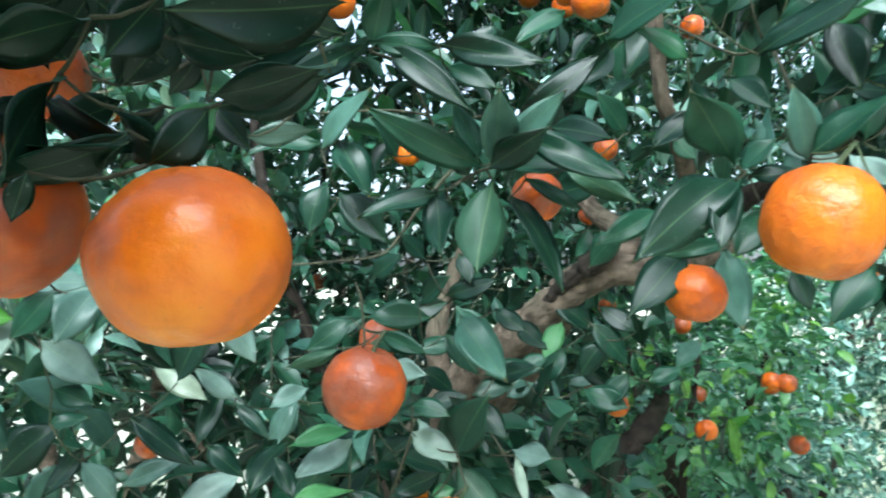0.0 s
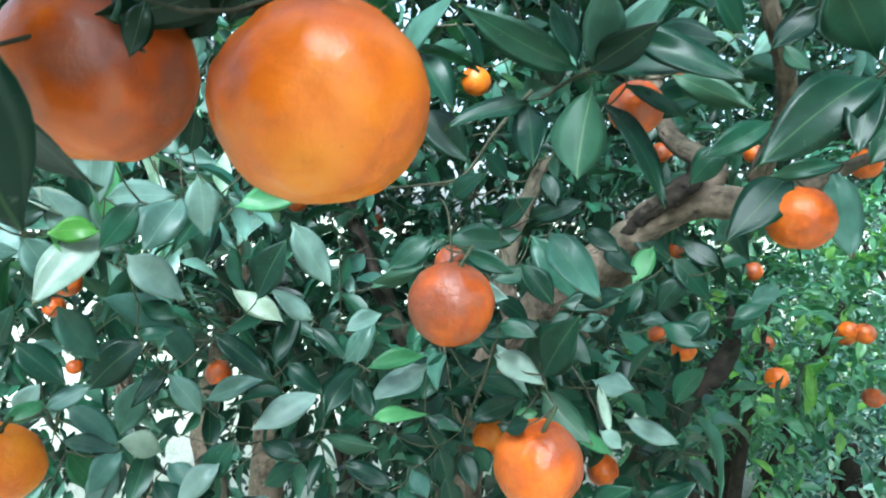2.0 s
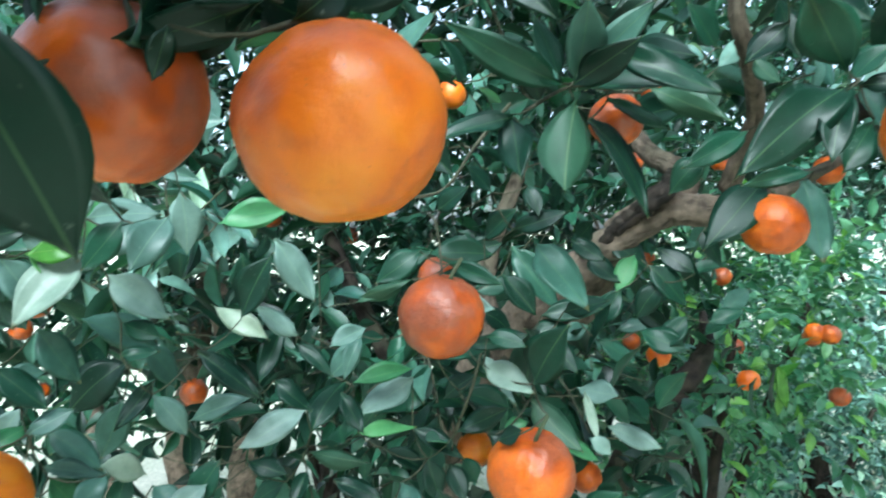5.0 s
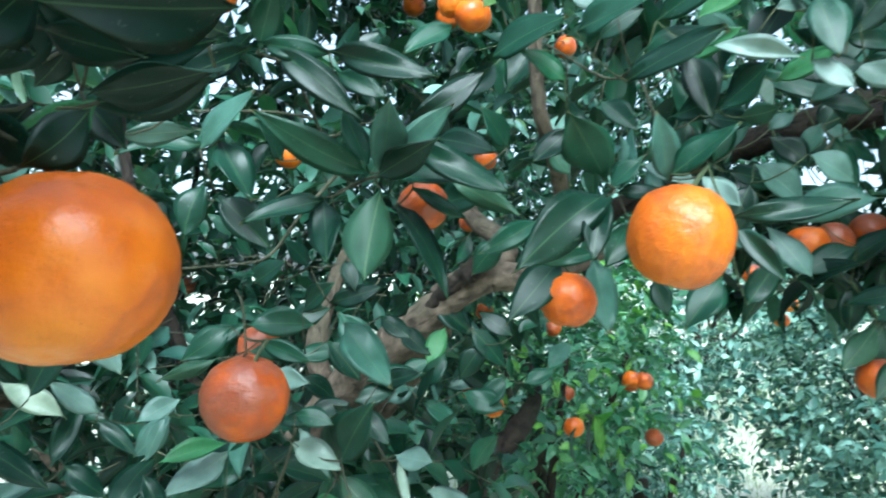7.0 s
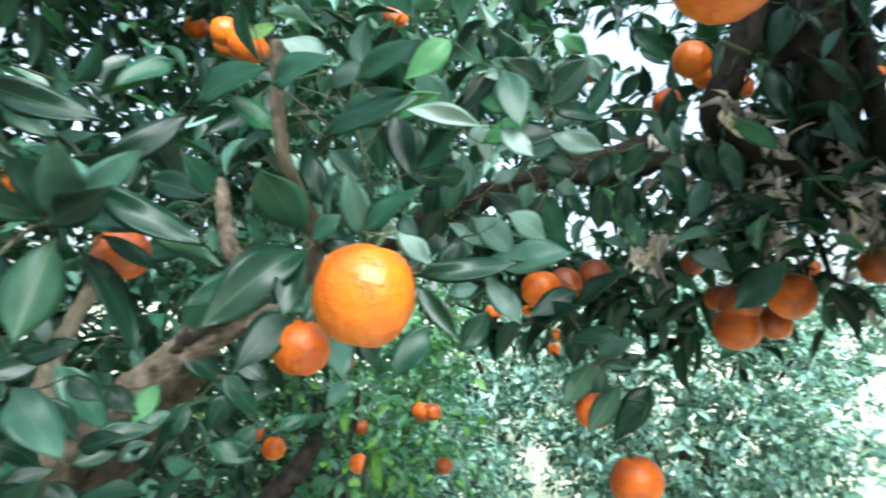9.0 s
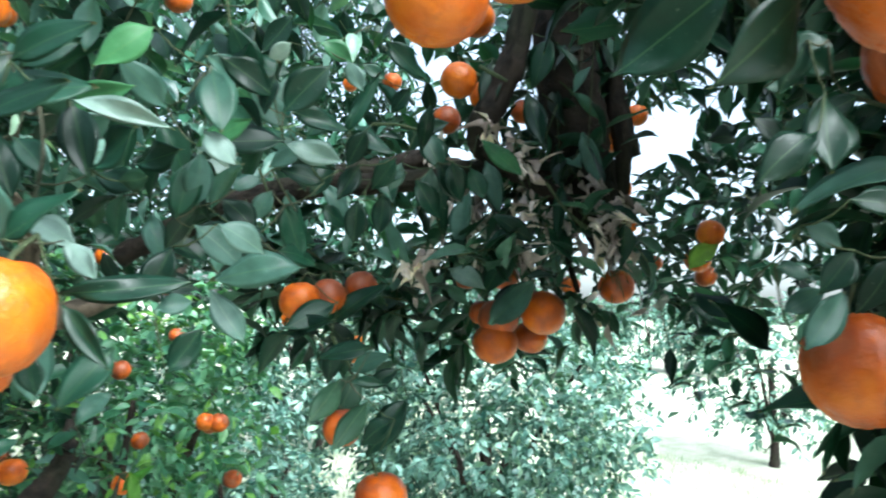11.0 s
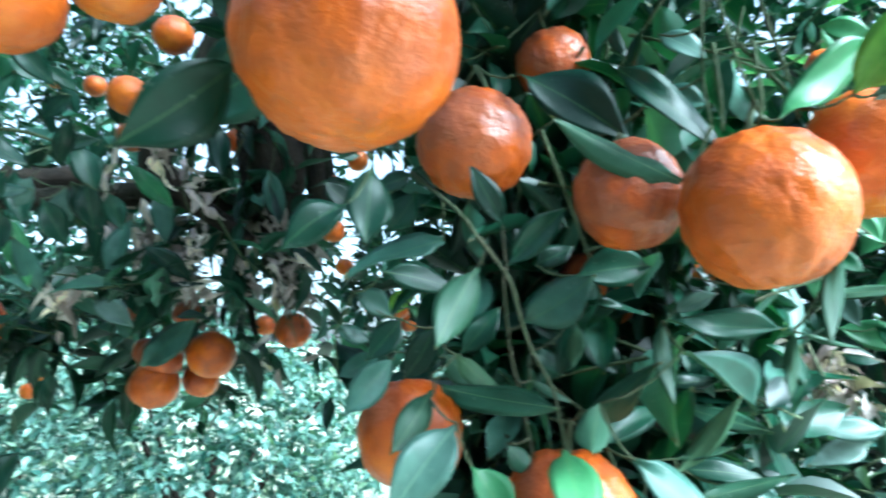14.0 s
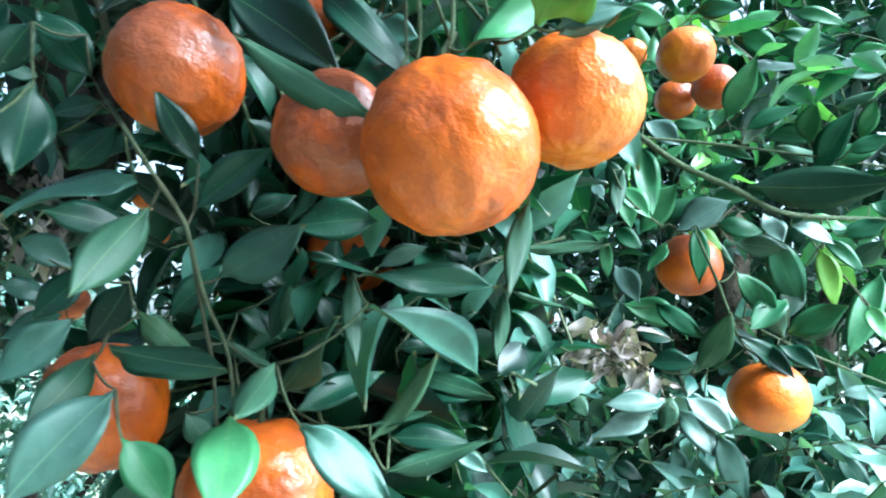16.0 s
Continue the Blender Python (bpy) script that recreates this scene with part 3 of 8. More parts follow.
branch(tree_a, 'twig', [(-0.354, 0.846, 1.164), (-0.318, 0.854, 1.188), (-0.275, 0.864, 1.219)], [0.0013, 0.0015, 0.0015], CALYX)
branch(tree_a, 'twig', [(-0.388, 0.849, 1.268), (-0.335, 0.855, 1.232), (-0.268, 0.867, 1.234)], [0.0013, 0.0015, 0.0015], CALYX)
branch(tree_a, 'limb', [(-0.062, 1.160, 1.120), (0.010, 1.140, 1.220), (0.080, 1.105, 1.320), (0.145, 1.065, 1.405), (0.205, 1.000, 1.495)], [0.046, 0.047, 0.046, 0.040, 0.022])
branch(tree_a, 'trunk', [(-0.074, 1.162, 1.026), (-0.059, 1.138, 1.150), (-0.004, 1.076, 1.285), (0.070, 1.020, 1.388), (0.136, 0.968, 1.455), (0.192, 0.935, 1.507), (0.245, 0.930, 1.540), (0.292, 0.922, 1.539), (0.375, 0.965, 1.556), (0.560, 1.071, 1.631)], [0.0332, 0.0335, 0.0335, 0.0330, 0.0292, 0.0239, 0.0231, 0.0213, 0.0170, 0.0050])
branch(tree_a, 'limb', [(0.179, 0.948, 1.512), (0.216, 0.919, 1.543), (0.243, 0.919, 1.569), (0.254, 0.919, 1.582)], [0.0158, 0.0152, 0.0114, 0.0076])
branch(tree_a, 'stub', [(0.150, 0.938, 1.484), (0.186, 0.912, 1.521), (0.214, 0.898, 1.548), (0.238, 0.896, 1.571), (0.247, 0.897, 1.590)], [0.006, 0.011, 0.013, 0.013, 0.008], BARK_DARK_SHADED, 0.5)
branch(tree_a, 'limb', [(0.255, 0.940, 1.547), (0.280, 0.960, 1.587), (0.241, 1.057, 1.644), (0.229, 1.153, 1.762)], [0.0187, 0.0160, 0.0142, 0.0117])
branch(tree_a, 'limb', [(0.245, 0.711, 1.844), (0.247, 0.713, 1.785), (0.257, 0.725, 1.724), (0.281, 0.757, 1.689), (0.321, 0.840, 1.644), (0.322, 0.922, 1.570)], [0.0074, 0.0076, 0.0082, 0.0092, 0.0104, 0.0132])
branch(tree_a, 'limb', [(0.023, 1.057, 1.349), (0.006, 1.054, 1.420), (0.020, 1.072, 1.499), (0.065, 1.151, 1.613)], [0.0160, 0.0177, 0.0136, 0.0117])
branch(tree_a, 'limb', [(0.200, 1.340, 0.860), (0.270, 1.378, 0.984), (0.360, 1.428, 1.119), (0.434, 1.439, 1.202), (0.480, 1.470, 1.262), (0.500, 1.560, 1.330)], [0.034, 0.032, 0.030, 0.025, 0.018, 0.008], BARK_DARK_SHADED)
branch(tree_a, 'twig', [(-0.163, 0.793, 1.540), (-0.067, 0.776, 1.549), (-0.033, 0.768, 1.561), (-0.002, 0.768, 1.606), (0.035, 0.798, 1.656)], [0.0027, 0.0026, 0.0032, 0.0038, 0.0040])
branch(tree_a, 'twig', [(-0.113, 0.740, 1.708), (-0.033, 0.743, 1.712), (0.010, 0.765, 1.712)], [0.0019, 0.0025, 0.0026])
branch(tree_a, 'twig', [(-0.036, 0.568, 1.527), (-0.026, 0.539, 1.515), (-0.021, 0.530, 1.481)], [0.0014, 0.0017, 0.0017])
branch(tree_a, 'twig', [(0.288, 0.556, 1.724), (0.290, 0.527, 1.679), (0.279, 0.479, 1.616), (0.277, 0.469, 1.607)], [0.0027, 0.0025, 0.0022, 0.0022])
branch(tree_a, 'twig', [(0.240, 0.653, 1.774), (0.283, 0.606, 1.728), (0.291, 0.556, 1.723)], [0.0021, 0.0024, 0.0022])
branch(tree_a, 'twig', [(0.071, 0.757, 1.376), (0.094, 0.719, 1.350), (0.111, 0.681, 1.318)], [0.0019, 0.0018, 0.0016])
branch(tree_a, 'twig', [(0.006, 0.674, 1.394), (-0.002, 0.675, 1.361), (-0.020, 0.695, 1.309)], [0.0022, 0.0027, 0.0028])
branch(tree_a, 'twig', [(0.226, 0.557, 1.607), (0.231, 0.507, 1.596), (0.238, 0.477, 1.606)], [0.0027, 0.0020, 0.0019])
branch(tree_a, 'twig', [(0.041, 0.609, 1.612), (0.069, 0.530, 1.615), (0.100, 0.551, 1.618)], [0.0030, 0.0021, 0.0018])
branch(tree_a, 'twig', [(-0.018, 0.514, 1.699), (0.006, 0.545, 1.692), (0.041, 0.608, 1.627)], [0.0021, 0.0022, 0.0025])
branch(tree_a, 'trunk', [(-0.601, 1.693, 0.284), (-0.643, 1.720, 0.680), (-0.643, 1.740, 0.919), (-0.691, 1.801, 1.131), (-0.810, 1.905, 1.385), (-0.854, 2.081, 1.748)], [0.0479, 0.0463, 0.0431, 0.0394, 0.0346, 0.0298])
branch(tree_a, 'limb', [(-0.866, 1.881, 0.638), (-0.911, 1.892, 0.849), (-0.870, 1.920, 1.098), (-0.890, 2.040, 1.338)], [0.0426, 0.0390, 0.0355, 0.0298])
branch(tree_a, 'limb', [(-0.968, 1.758, 0.592), (-1.051, 1.760, 0.774), (-1.164, 1.863, 1.017)], [0.0303, 0.0303, 0.0248])
branch(tree_b, 'limb', [(0.443, 0.981, 1.639), (0.536, 0.900, 1.704), (0.630, 0.841, 1.747), (0.731, 0.812, 1.782), (0.848, 0.798, 1.827)], [0.0150, 0.0185, 0.0165, 0.0185, 0.0150], None, 0.4)
branch(tree_b, 'limb', [(0.522, 0.968, 1.695), (0.602, 0.858, 1.733), (0.667, 0.793, 1.756), (0.740, 0.751, 1.760), (0.886, 0.677, 1.798), (1.010, 0.628, 1.798)], [0.0207, 0.0175, 0.0180, 0.0150, 0.0135, 0.0160], None, 0.4)
branch(tree_b, 'limb', [(0.951, 0.596, 1.742), (0.866, 0.654, 1.799), (0.826, 0.659, 1.832), (0.843, 0.633, 1.902), (0.855, 0.610, 1.986), (0.858, 0.590, 2.099)], [0.0099, 0.0179, 0.0207, 0.0199, 0.0184, 0.0176])
branch(tree_b, 'limb', [(1.047, 0.612, 1.677), (1.042, 0.610, 1.721), (1.022, 0.617, 1.799), (0.990, 0.628, 1.930), (0.968, 0.631, 2.052), (0.993, 0.651, 2.224)], [0.0124, 0.0301, 0.0372, 0.0488, 0.0496, 0.0447])
branch(tree_b, 'limb', [(1.058, 0.595, 1.722), (1.055, 0.581, 1.828), (1.039, 0.584, 1.916), (1.059, 0.613, 2.061)], [0.0106, 0.0142, 0.0142, 0.0130])
branch(tree_b, 'twig', [(0.538, 0.741, 1.746), (0.564, 0.738, 1.690)], [0.0028, 0.0028])
branch(tree_b, 'twig', [(0.832, 0.706, 1.945), (0.872, 0.672, 1.919)], [0.0042, 0.0051])
branch(tree_b, 'twig', [(0.642, 0.726, 1.544), (0.671, 0.721, 1.502), (0.683, 0.721, 1.460)], [0.0035, 0.0035, 0.0028])
branch(tree_b, 'twig', [(0.669, 0.144, 1.725), (0.640, 0.090, 1.689), (0.642, 0.078, 1.675), (0.647, 0.059, 1.652), (0.653, 0.053, 1.631), (0.658, 0.047, 1.613), (0.661, 0.035, 1.593), (0.663, 0.027, 1.563)], [0.0026, 0.0022, 0.0022, 0.0021, 0.0019, 0.0019, 0.0016, 0.0015])
branch(tree_b, 'twig', [(0.660, 0.068, 1.652), (0.682, 0.071, 1.614), (0.689, 0.065, 1.586), (0.687, 0.055, 1.553)], [0.0014, 0.0018, 0.0018, 0.0014])
branch(tree_b, 'twig', [(0.663, 0.040, 1.598), (0.677, 0.024, 1.584)], [0.0011, 0.0008])
branch(tree_b, 'twig', [(0.669, 0.116, 1.596), (0.657, 0.106, 1.588), (0.653, 0.106, 1.582)], [0.0015, 0.0014, 0.0011])
branch(tree_b, 'twig', [(0.662, -0.042, 1.778), (0.663, -0.046, 1.745), (0.661, -0.047, 1.729)], [0.0021, 0.0018, 0.0015])
branch(tree_b, 'twig', [(0.659, -0.061, 1.774), (0.655, -0.065, 1.741), (0.656, -0.063, 1.728)], [0.0021, 0.0017, 0.0015])
branch(tree_b, 'twig', [(0.656, -0.054, 1.773), (0.668, -0.076, 1.748), (0.682, -0.080, 1.740)], [0.0021, 0.0015, 0.0016])
branch(tree_b, 'twig', [(0.707, 0.191, 1.775), (0.712, 0.233, 1.849)], [0.0045, 0.0056])
branch(tree_b, 'twig', [(0.702, 0.139, 1.791), (0.713, 0.153, 1.822)], [0.0021, 0.0022])
branch(tree_c, 'twig', [(1.029, -0.126, 1.824), (1.046, -0.163, 1.800), (1.079, -0.216, 1.783), (1.124, -0.273, 1.768), (1.220, -0.399, 1.785)], [0.0055, 0.0055, 0.0050, 0.0046, 0.0043])
branch(tree_c, 'twig', [(1.031, -0.131, 1.822), (1.054, -0.193, 1.822), (1.084, -0.277, 1.818), (1.119, -0.370, 1.812)], [0.0022, 0.0027, 0.0022, 0.0016])
branch(tree_c, 'twig', [(1.007, -0.105, 1.783), (1.016, -0.118, 1.758), (1.052, -0.149, 1.739)], [0.0021, 0.0021, 0.0022])
branch(tree_c, 'twig', [(1.044, -0.182, 1.727), (1.058, -0.200, 1.687), (1.074, -0.221, 1.636), (1.066, -0.235, 1.621)], [0.0021, 0.0027, 0.0027, 0.0021])
branch(tree_c, 'twig', [(1.069, -0.216, 1.657), (1.118, -0.281, 1.631), (1.198, -0.371, 1.606)], [0.0016, 0.0022, 0.0023])
branch(tree_c, 'twig', [(1.192, -0.306, 1.752), (1.218, -0.354, 1.701), (1.270, -0.409, 1.646)], [0.0019, 0.0025, 0.0026])
branch(tree_c, 'twig', [(1.349, -0.326, 2.132), (1.378, -0.365, 2.049), (1.397, -0.389, 1.988)], [0.0024, 0.0032, 0.0024])
branch(tree_b, 'twig', [(0.509, 0.636, 1.724), (0.525, 0.639, 1.704), (0.541, 0.640, 1.685)], [0.0022, 0.0019, 0.0015], CALYX)
branch(tree_b, 'twig', [(0.585, 0.626, 1.735), (0.568, 0.640, 1.721), (0.549, 0.655, 1.710)], [0.0020, 0.0017, 0.0014], CALYX)
branch(tree_b, 'twig', [(0.629, 0.633, 1.799), (0.659, 0.621, 1.802), (0.686, 0.610, 1.798)], [0.0035, 0.0030, 0.0024], CALYX)
branch(tree_b, 'twig', [(0.733, 0.562, 1.879), (0.750, 0.556, 1.873), (0.769, 0.550, 1.867)], [0.0050, 0.0043, 0.0035], CALYX)
branch(tree_b, 'twig', [(0.822, 0.581, 1.824), (0.830, 0.594, 1.782), (0.850, 0.591, 1.748)], [0.0025, 0.0021, 0.0017], CALYX)
branch(tree_b, 'twig', [(0.863, 0.566, 1.757), (0.889, 0.555, 1.723), (0.915, 0.539, 1.696)], [0.0040, 0.0034, 0.0028], CALYX)
# ---- leaves that stand out one by one
# Line order sets each leaf's tone: near leaves in shade take dark ones.
leaf(tree_b, (0.548, 0.636, 1.620), (0.466, 0.664, 1.611), 0.035, (-0.30, -0.88, 0.38), 'g')
leaf(tree_b, (0.689, 0.067, 1.630), (0.690, 0.026, 1.657), 0.027, (-0.81, -0.59, -0.03), 'g')
leaf(tree_b, (0.673, 0.144, 1.628), (0.658, 0.157, 1.602), 0.021, (-0.59, -0.71, 0.38), 'g')
leaf(tree_a, (-0.117, 0.283, 1.572), (-0.050, 0.246, 1.579), 0.021, (-0.35, -0.74, -0.57), 'g')
leaf(tree_a, (-0.202, 0.537, 1.668), (-0.201, 0.536, 1.712), 0.019, (0.29, -0.95, -0.04), 'g')
leaf(tree_a, (-0.168, 0.630, 1.241), (-0.140, 0.602, 1.221), 0.024, (-0.01, -0.58, 0.82), 'g')
leaf(tree_a, (-0.067, 0.643, 1.659), (-0.034, 0.616, 1.608), 0.037, (0.29, -0.75, 0.59), 'g')
leaf(tree_b, (0.520, 0.608, 1.738), (0.536, 0.609, 1.703), 0.021, (-0.34, -0.90, 0.26), 'g')
leaf(tree_a, (-0.009, 0.425, 1.671), (-0.047, 0.374, 1.631), 0.019, (0.66, -0.70, 0.26), 'g')
leaf(tree_b, (0.442, 0.556, 1.800), (0.470, 0.528, 1.793), 0.020, (-0.71, -0.71, -0.02), 'g')
leaf(tree_a, (-0.096, 0.252, 1.574), (-0.083, 0.243, 1.557), 0.010, (-0.67, -0.73, -0.15), 'g')
leaf(tree_a, (-0.015, 0.504, 1.699), (-0.004, 0.483, 1.734), 0.035, (0.18, -0.82, -0.54), 'g')
leaf(tree_a, (-0.003, 0.504, 1.698), (0.043, 0.468, 1.653), 0.023, (-0.53, -0.84, 0.14), 'g')
leaf(tree_a, (-0.015, 0.504, 1.702), (0.031, 0.486, 1.693), 0.018, (-0.40, -0.88, -0.26), 'g')
leaf(tree_a, (0.034, 0.476, 1.691), (0.100, 0.449, 1.671), 0.022, (-0.40, -0.91, -0.09), 'g')
leaf(tree_a, (0.038, 0.516, 1.688), (0.072, 0.498, 1.669), 0.018, (-0.41, -0.90, 0.13), 'g')
leaf(tree_a, (0.144, 0.648, 1.782), (0.099, 0.627, 1.753), 0.028, (0.13, -0.89, 0.44), 'g')
leaf(tree_a, (0.093, 0.550, 1.660), (0.151, 0.521, 1.697), 0.022, (-0.17, -0.89, -0.42), 'g')
leaf(tree_a, (0.074, 0.530, 1.605), (0.060, 0.492, 1.537), 0.036, (0.26, -0.86, 0.43), 's')
leaf(tree_a, (0.029, 0.569, 1.603), (0.036, 0.531, 1.548), 0.028, (-0.19, -0.82, 0.55), 'g')
leaf(tree_a, (0.064, 0.540, 1.620), (-0.004, 0.486, 1.641), 0.027, (0.45, -0.75, -0.48), 'g')
leaf(tree_a, (0.064, 0.540, 1.620), (0.046, 0.527, 1.670), 0.021, (0.72, -0.69, 0.10), 'g')
leaf(tree_a, (0.073, 0.530, 1.619), (0.077, 0.489, 1.660), 0.028, (0.34, -0.65, -0.68), 'g')
leaf(tree_a, (0.074, 0.540, 1.621), (0.124, 0.511, 1.666), 0.023, (-0.04, -0.86, -0.50), 'g')
leaf(tree_a, (0.071, 0.520, 1.615), (0.104, 0.481, 1.631), 0.025, (-0.50, -0.65, -0.57), 'g')
leaf(tree_a, (0.095, 0.520, 1.639), (0.158, 0.484, 1.607), 0.025, (-0.42, -0.89, 0.18), 'g')
leaf(tree_a, (0.077, 0.540, 1.616), (0.146, 0.513, 1.617), 0.026, (-0.25, -0.59, 0.77), 'g')
leaf(tree_a, (0.131, 0.552, 1.619), (0.176, 0.525, 1.591), 0.020, (-0.57, -0.82, -0.11), 's')
leaf(tree_a, (0.087, 0.561, 1.597), (0.131, 0.525, 1.542), 0.027, (0.17, -0.75, 0.64), 'g')
leaf(tree_a, (0.100, 0.551, 1.610), (0.139, 0.534, 1.589), 0.014, (-0.23, -0.91, 0.34), 'g')
leaf(tree_a, (-0.057, 0.324, 1.627), (-0.006, 0.306, 1.632), 0.018, (-0.22, -0.79, -0.57), 'g')
leaf(tree_a, (-0.084, 0.643, 1.650), (-0.040, 0.613, 1.698), 0.028, (-0.57, -0.82, 0.01), 'g')
leaf(tree_a, (-0.061, 0.544, 1.636), (-0.111, 0.522, 1.630), 0.021, (0.26, -0.74, 0.62), 'g')
leaf(tree_a, (-0.100, 0.743, 1.634), (-0.119, 0.723, 1.582), 0.033, (-0.16, -0.91, 0.39), 'g')
leaf(tree_a, (-0.071, 0.664, 1.612), (-0.023, 0.648, 1.566), 0.034, (-0.04, -0.95, 0.30), 'g')
leaf(tree_a, (0.231, 0.477, 1.611), (0.196, 0.454, 1.654), 0.035, (-0.34, -0.69, -0.64), 'g')
leaf(tree_a, (0.252, 0.676, 1.673), (0.271, 0.658, 1.643), 0.017, (-0.56, -0.82, 0.15), 's')
leaf(tree_b, (0.661, -0.008, 1.564), (0.673, -0.048, 1.538), 0.024, (-0.76, -0.38, 0.53), 'g')
leaf(tree_a, (0.231, 0.477, 1.600), (0.214, 0.458, 1.557), 0.020, (-0.45, -0.73, 0.52), 'g')
leaf(tree_a, (0.212, 0.577, 1.591), (0.160, 0.555, 1.563), 0.021, (0.18, -0.92, 0.35), 'g')
leaf(tree_a, (0.238, 0.487, 1.607), (0.255, 0.477, 1.630), 0.027, (-0.79, -0.50, 0.36), 'g')
leaf(tree_a, (0.245, 0.488, 1.605), (0.272, 0.469, 1.607), 0.015, (-0.58, -0.77, 0.27), 'g')
leaf(tree_a, (0.269, 0.458, 1.609), (0.250, 0.436, 1.649), 0.022, (-0.04, -0.87, -0.49), 'g')
leaf(tree_a, (0.255, 0.489, 1.584), (0.235, 0.489, 1.551), 0.025, (-0.01, -1.00, 0.00), 'g')
leaf(tree_a, (0.266, 0.680, 1.558), (0.205, 0.639, 1.518), 0.039, (-0.09, -0.62, 0.78), 'g')
leaf(tree_a, (0.307, 0.692, 1.562), (0.318, 0.664, 1.492), 0.045, (0.06, -0.93, 0.37), 'g')
leaf(tree_a, (0.302, 0.661, 1.567), (0.242, 0.659, 1.555), 0.017, (-0.01, -0.98, 0.20), 'g')
leaf(tree_a, (0.289, 0.521, 1.542), (0.297, 0.512, 1.515), 0.017, (-0.39, -0.90, 0.18), 'g')
leaf(tree_a, (0.344, 0.514, 1.546), (0.310, 0.503, 1.510), 0.028, (-0.22, -0.86, 0.46), 'g')
leaf(tree_a, (0.285, 0.556, 1.722), (0.321, 0.517, 1.730), 0.027, (-0.69, -0.69, -0.22), 's')
leaf(tree_a, (0.278, 0.606, 1.707), (0.300, 0.578, 1.677), 0.022, (-0.47, -0.78, 0.41), 'g')
leaf(tree_a, (0.264, 0.655, 1.726), (0.283, 0.658, 1.663), 0.025, (0.24, -0.97, 0.03), 'g')
leaf(tree_b, (0.279, 0.612, 1.766), (0.306, 0.586, 1.790), 0.034, (-0.62, -0.78, -0.11), 'g')
leaf(tree_a, (-0.370, 0.531, 1.402), (-0.331, 0.536, 1.374), 0.037, (0.49, -0.60, 0.64), 'g')
leaf(tree_a, (-0.048, 0.569, 1.473), (-0.085, 0.548, 1.460), 0.010, (0.36, -0.86, 0.37), 's')
leaf(tree_a, (-0.020, 0.590, 1.484), (0.020, 0.572, 1.470), 0.017, (-0.38, -0.92, 0.09), 'g')
leaf(tree_a, (-0.006, 0.613, 1.412), (0.035, 0.594, 1.422), 0.013, (-0.45, -0.84, 0.29), 'g')
leaf(tree_a, (0.043, 0.636, 1.367), (0.051, 0.595, 1.416), 0.035, (0.32, -0.70, -0.64), 'g')
leaf(tree_a, (0.209, 0.962, 1.410), (0.261, 0.946, 1.375), 0.028, (-0.16, -0.96, 0.23), 'g')
leaf(tree_a, (-0.015, 0.655, 1.324), (0.032, 0.657, 1.346), 0.021, (-0.13, -0.93, 0.35), 'g')
leaf(tree_a, (0.151, 0.863, 1.318), (0.187, 0.865, 1.283), 0.031, (0.39, -0.86, 0.34), 'g')
leaf(tree_a, (0.569, 1.333, 1.254), (0.594, 1.336, 1.174), 0.034, (0.24, -0.97, 0.04), 'y')
leaf(tree_a, (0.565, 1.364, 1.212), (0.608, 1.334, 1.260), 0.026, (-0.72, -0.64, 0.26), 'y')
leaf(tree_a, (-0.122, 0.220, 1.553), (-0.086, 0.223, 1.516), 0.037, (-0.57, -0.54, -0.61), 'g')
leaf(tree_c, (1.095, -0.266, 1.607), (1.044, -0.227, 1.634), 0.022, (-0.66, -0.72, -0.21), 'g')
leaf(tree_a, (-0.299, 0.584, 1.403), (-0.271, 0.586, 1.410), 0.025, (0.41, -0.67, 0.62), 'g')
leaf(tree_a, (-0.371, 0.540, 1.391), (-0.349, 0.559, 1.395), 0.027, (0.52, -0.66, 0.54), 'g')
leaf(tree_b, (0.699, 0.534, 1.744), (0.716, 0.529, 1.709), 0.024, (-0.58, -0.78, 0.25), 'g')
leaf(tree_a, (-0.277, 0.553, 1.518), (-0.300, 0.530, 1.486), 0.040, (0.29, -0.86, 0.42), 'g')
leaf(tree_a, (-0.357, 0.625, 1.527), (-0.345, 0.605, 1.485), 0.032, (0.65, -0.60, 0.47), 's')
leaf(tree_a, (-0.433, 0.615, 1.445), (-0.409, 0.617, 1.419), 0.032, (0.45, -0.82, 0.35), 's')
leaf(tree_a, (-0.323, 0.575, 1.520), (-0.255, 0.556, 1.525), 0.026, (-0.27, -0.92, 0.29), 'p')
leaf(tree_a, (-0.293, 0.532, 1.562), (-0.297, 0.528, 1.517), 0.020, (0.37, -0.93, 0.06), 'p')
leaf(tree_a, (-0.430, 0.605, 1.493), (-0.462, 0.566, 1.466), 0.031, (0.42, -0.73, 0.54), 'p')
leaf(tree_a, (-0.365, 0.503, 1.369), (-0.376, 0.470, 1.355), 0.027, (0.66, -0.47, 0.59), 'g')
leaf(tree_a, (0.020, 0.528, 1.359), (0.039, 0.522, 1.368), 0.014, (-0.51, -0.58, 0.64), 'g')
leaf(tree_a, (-0.025, 0.557, 1.310), (-0.017, 0.555, 1.275), 0.021, (0.33, -0.94, 0.12), 'g')
leaf(tree_b, (0.243, 0.471, 1.682), (0.278, 0.419, 1.707), 0.028, (-0.86, -0.47, 0.20), 'g')
leaf(tree_b, (0.201, 0.460, 1.711), (0.228, 0.411, 1.718), 0.026, (-0.87, -0.46, 0.17), 'g')
leaf(tree_b, (0.261, 0.464, 1.724), (0.293, 0.423, 1.745), 0.022, (-0.75, -0.65, -0.13), 'g')
leaf(tree_a, (-0.285, 0.609, 1.224), (-0.277, 0.579, 1.221), 0.026, (0.28, -0.01, 0.96), 'g')
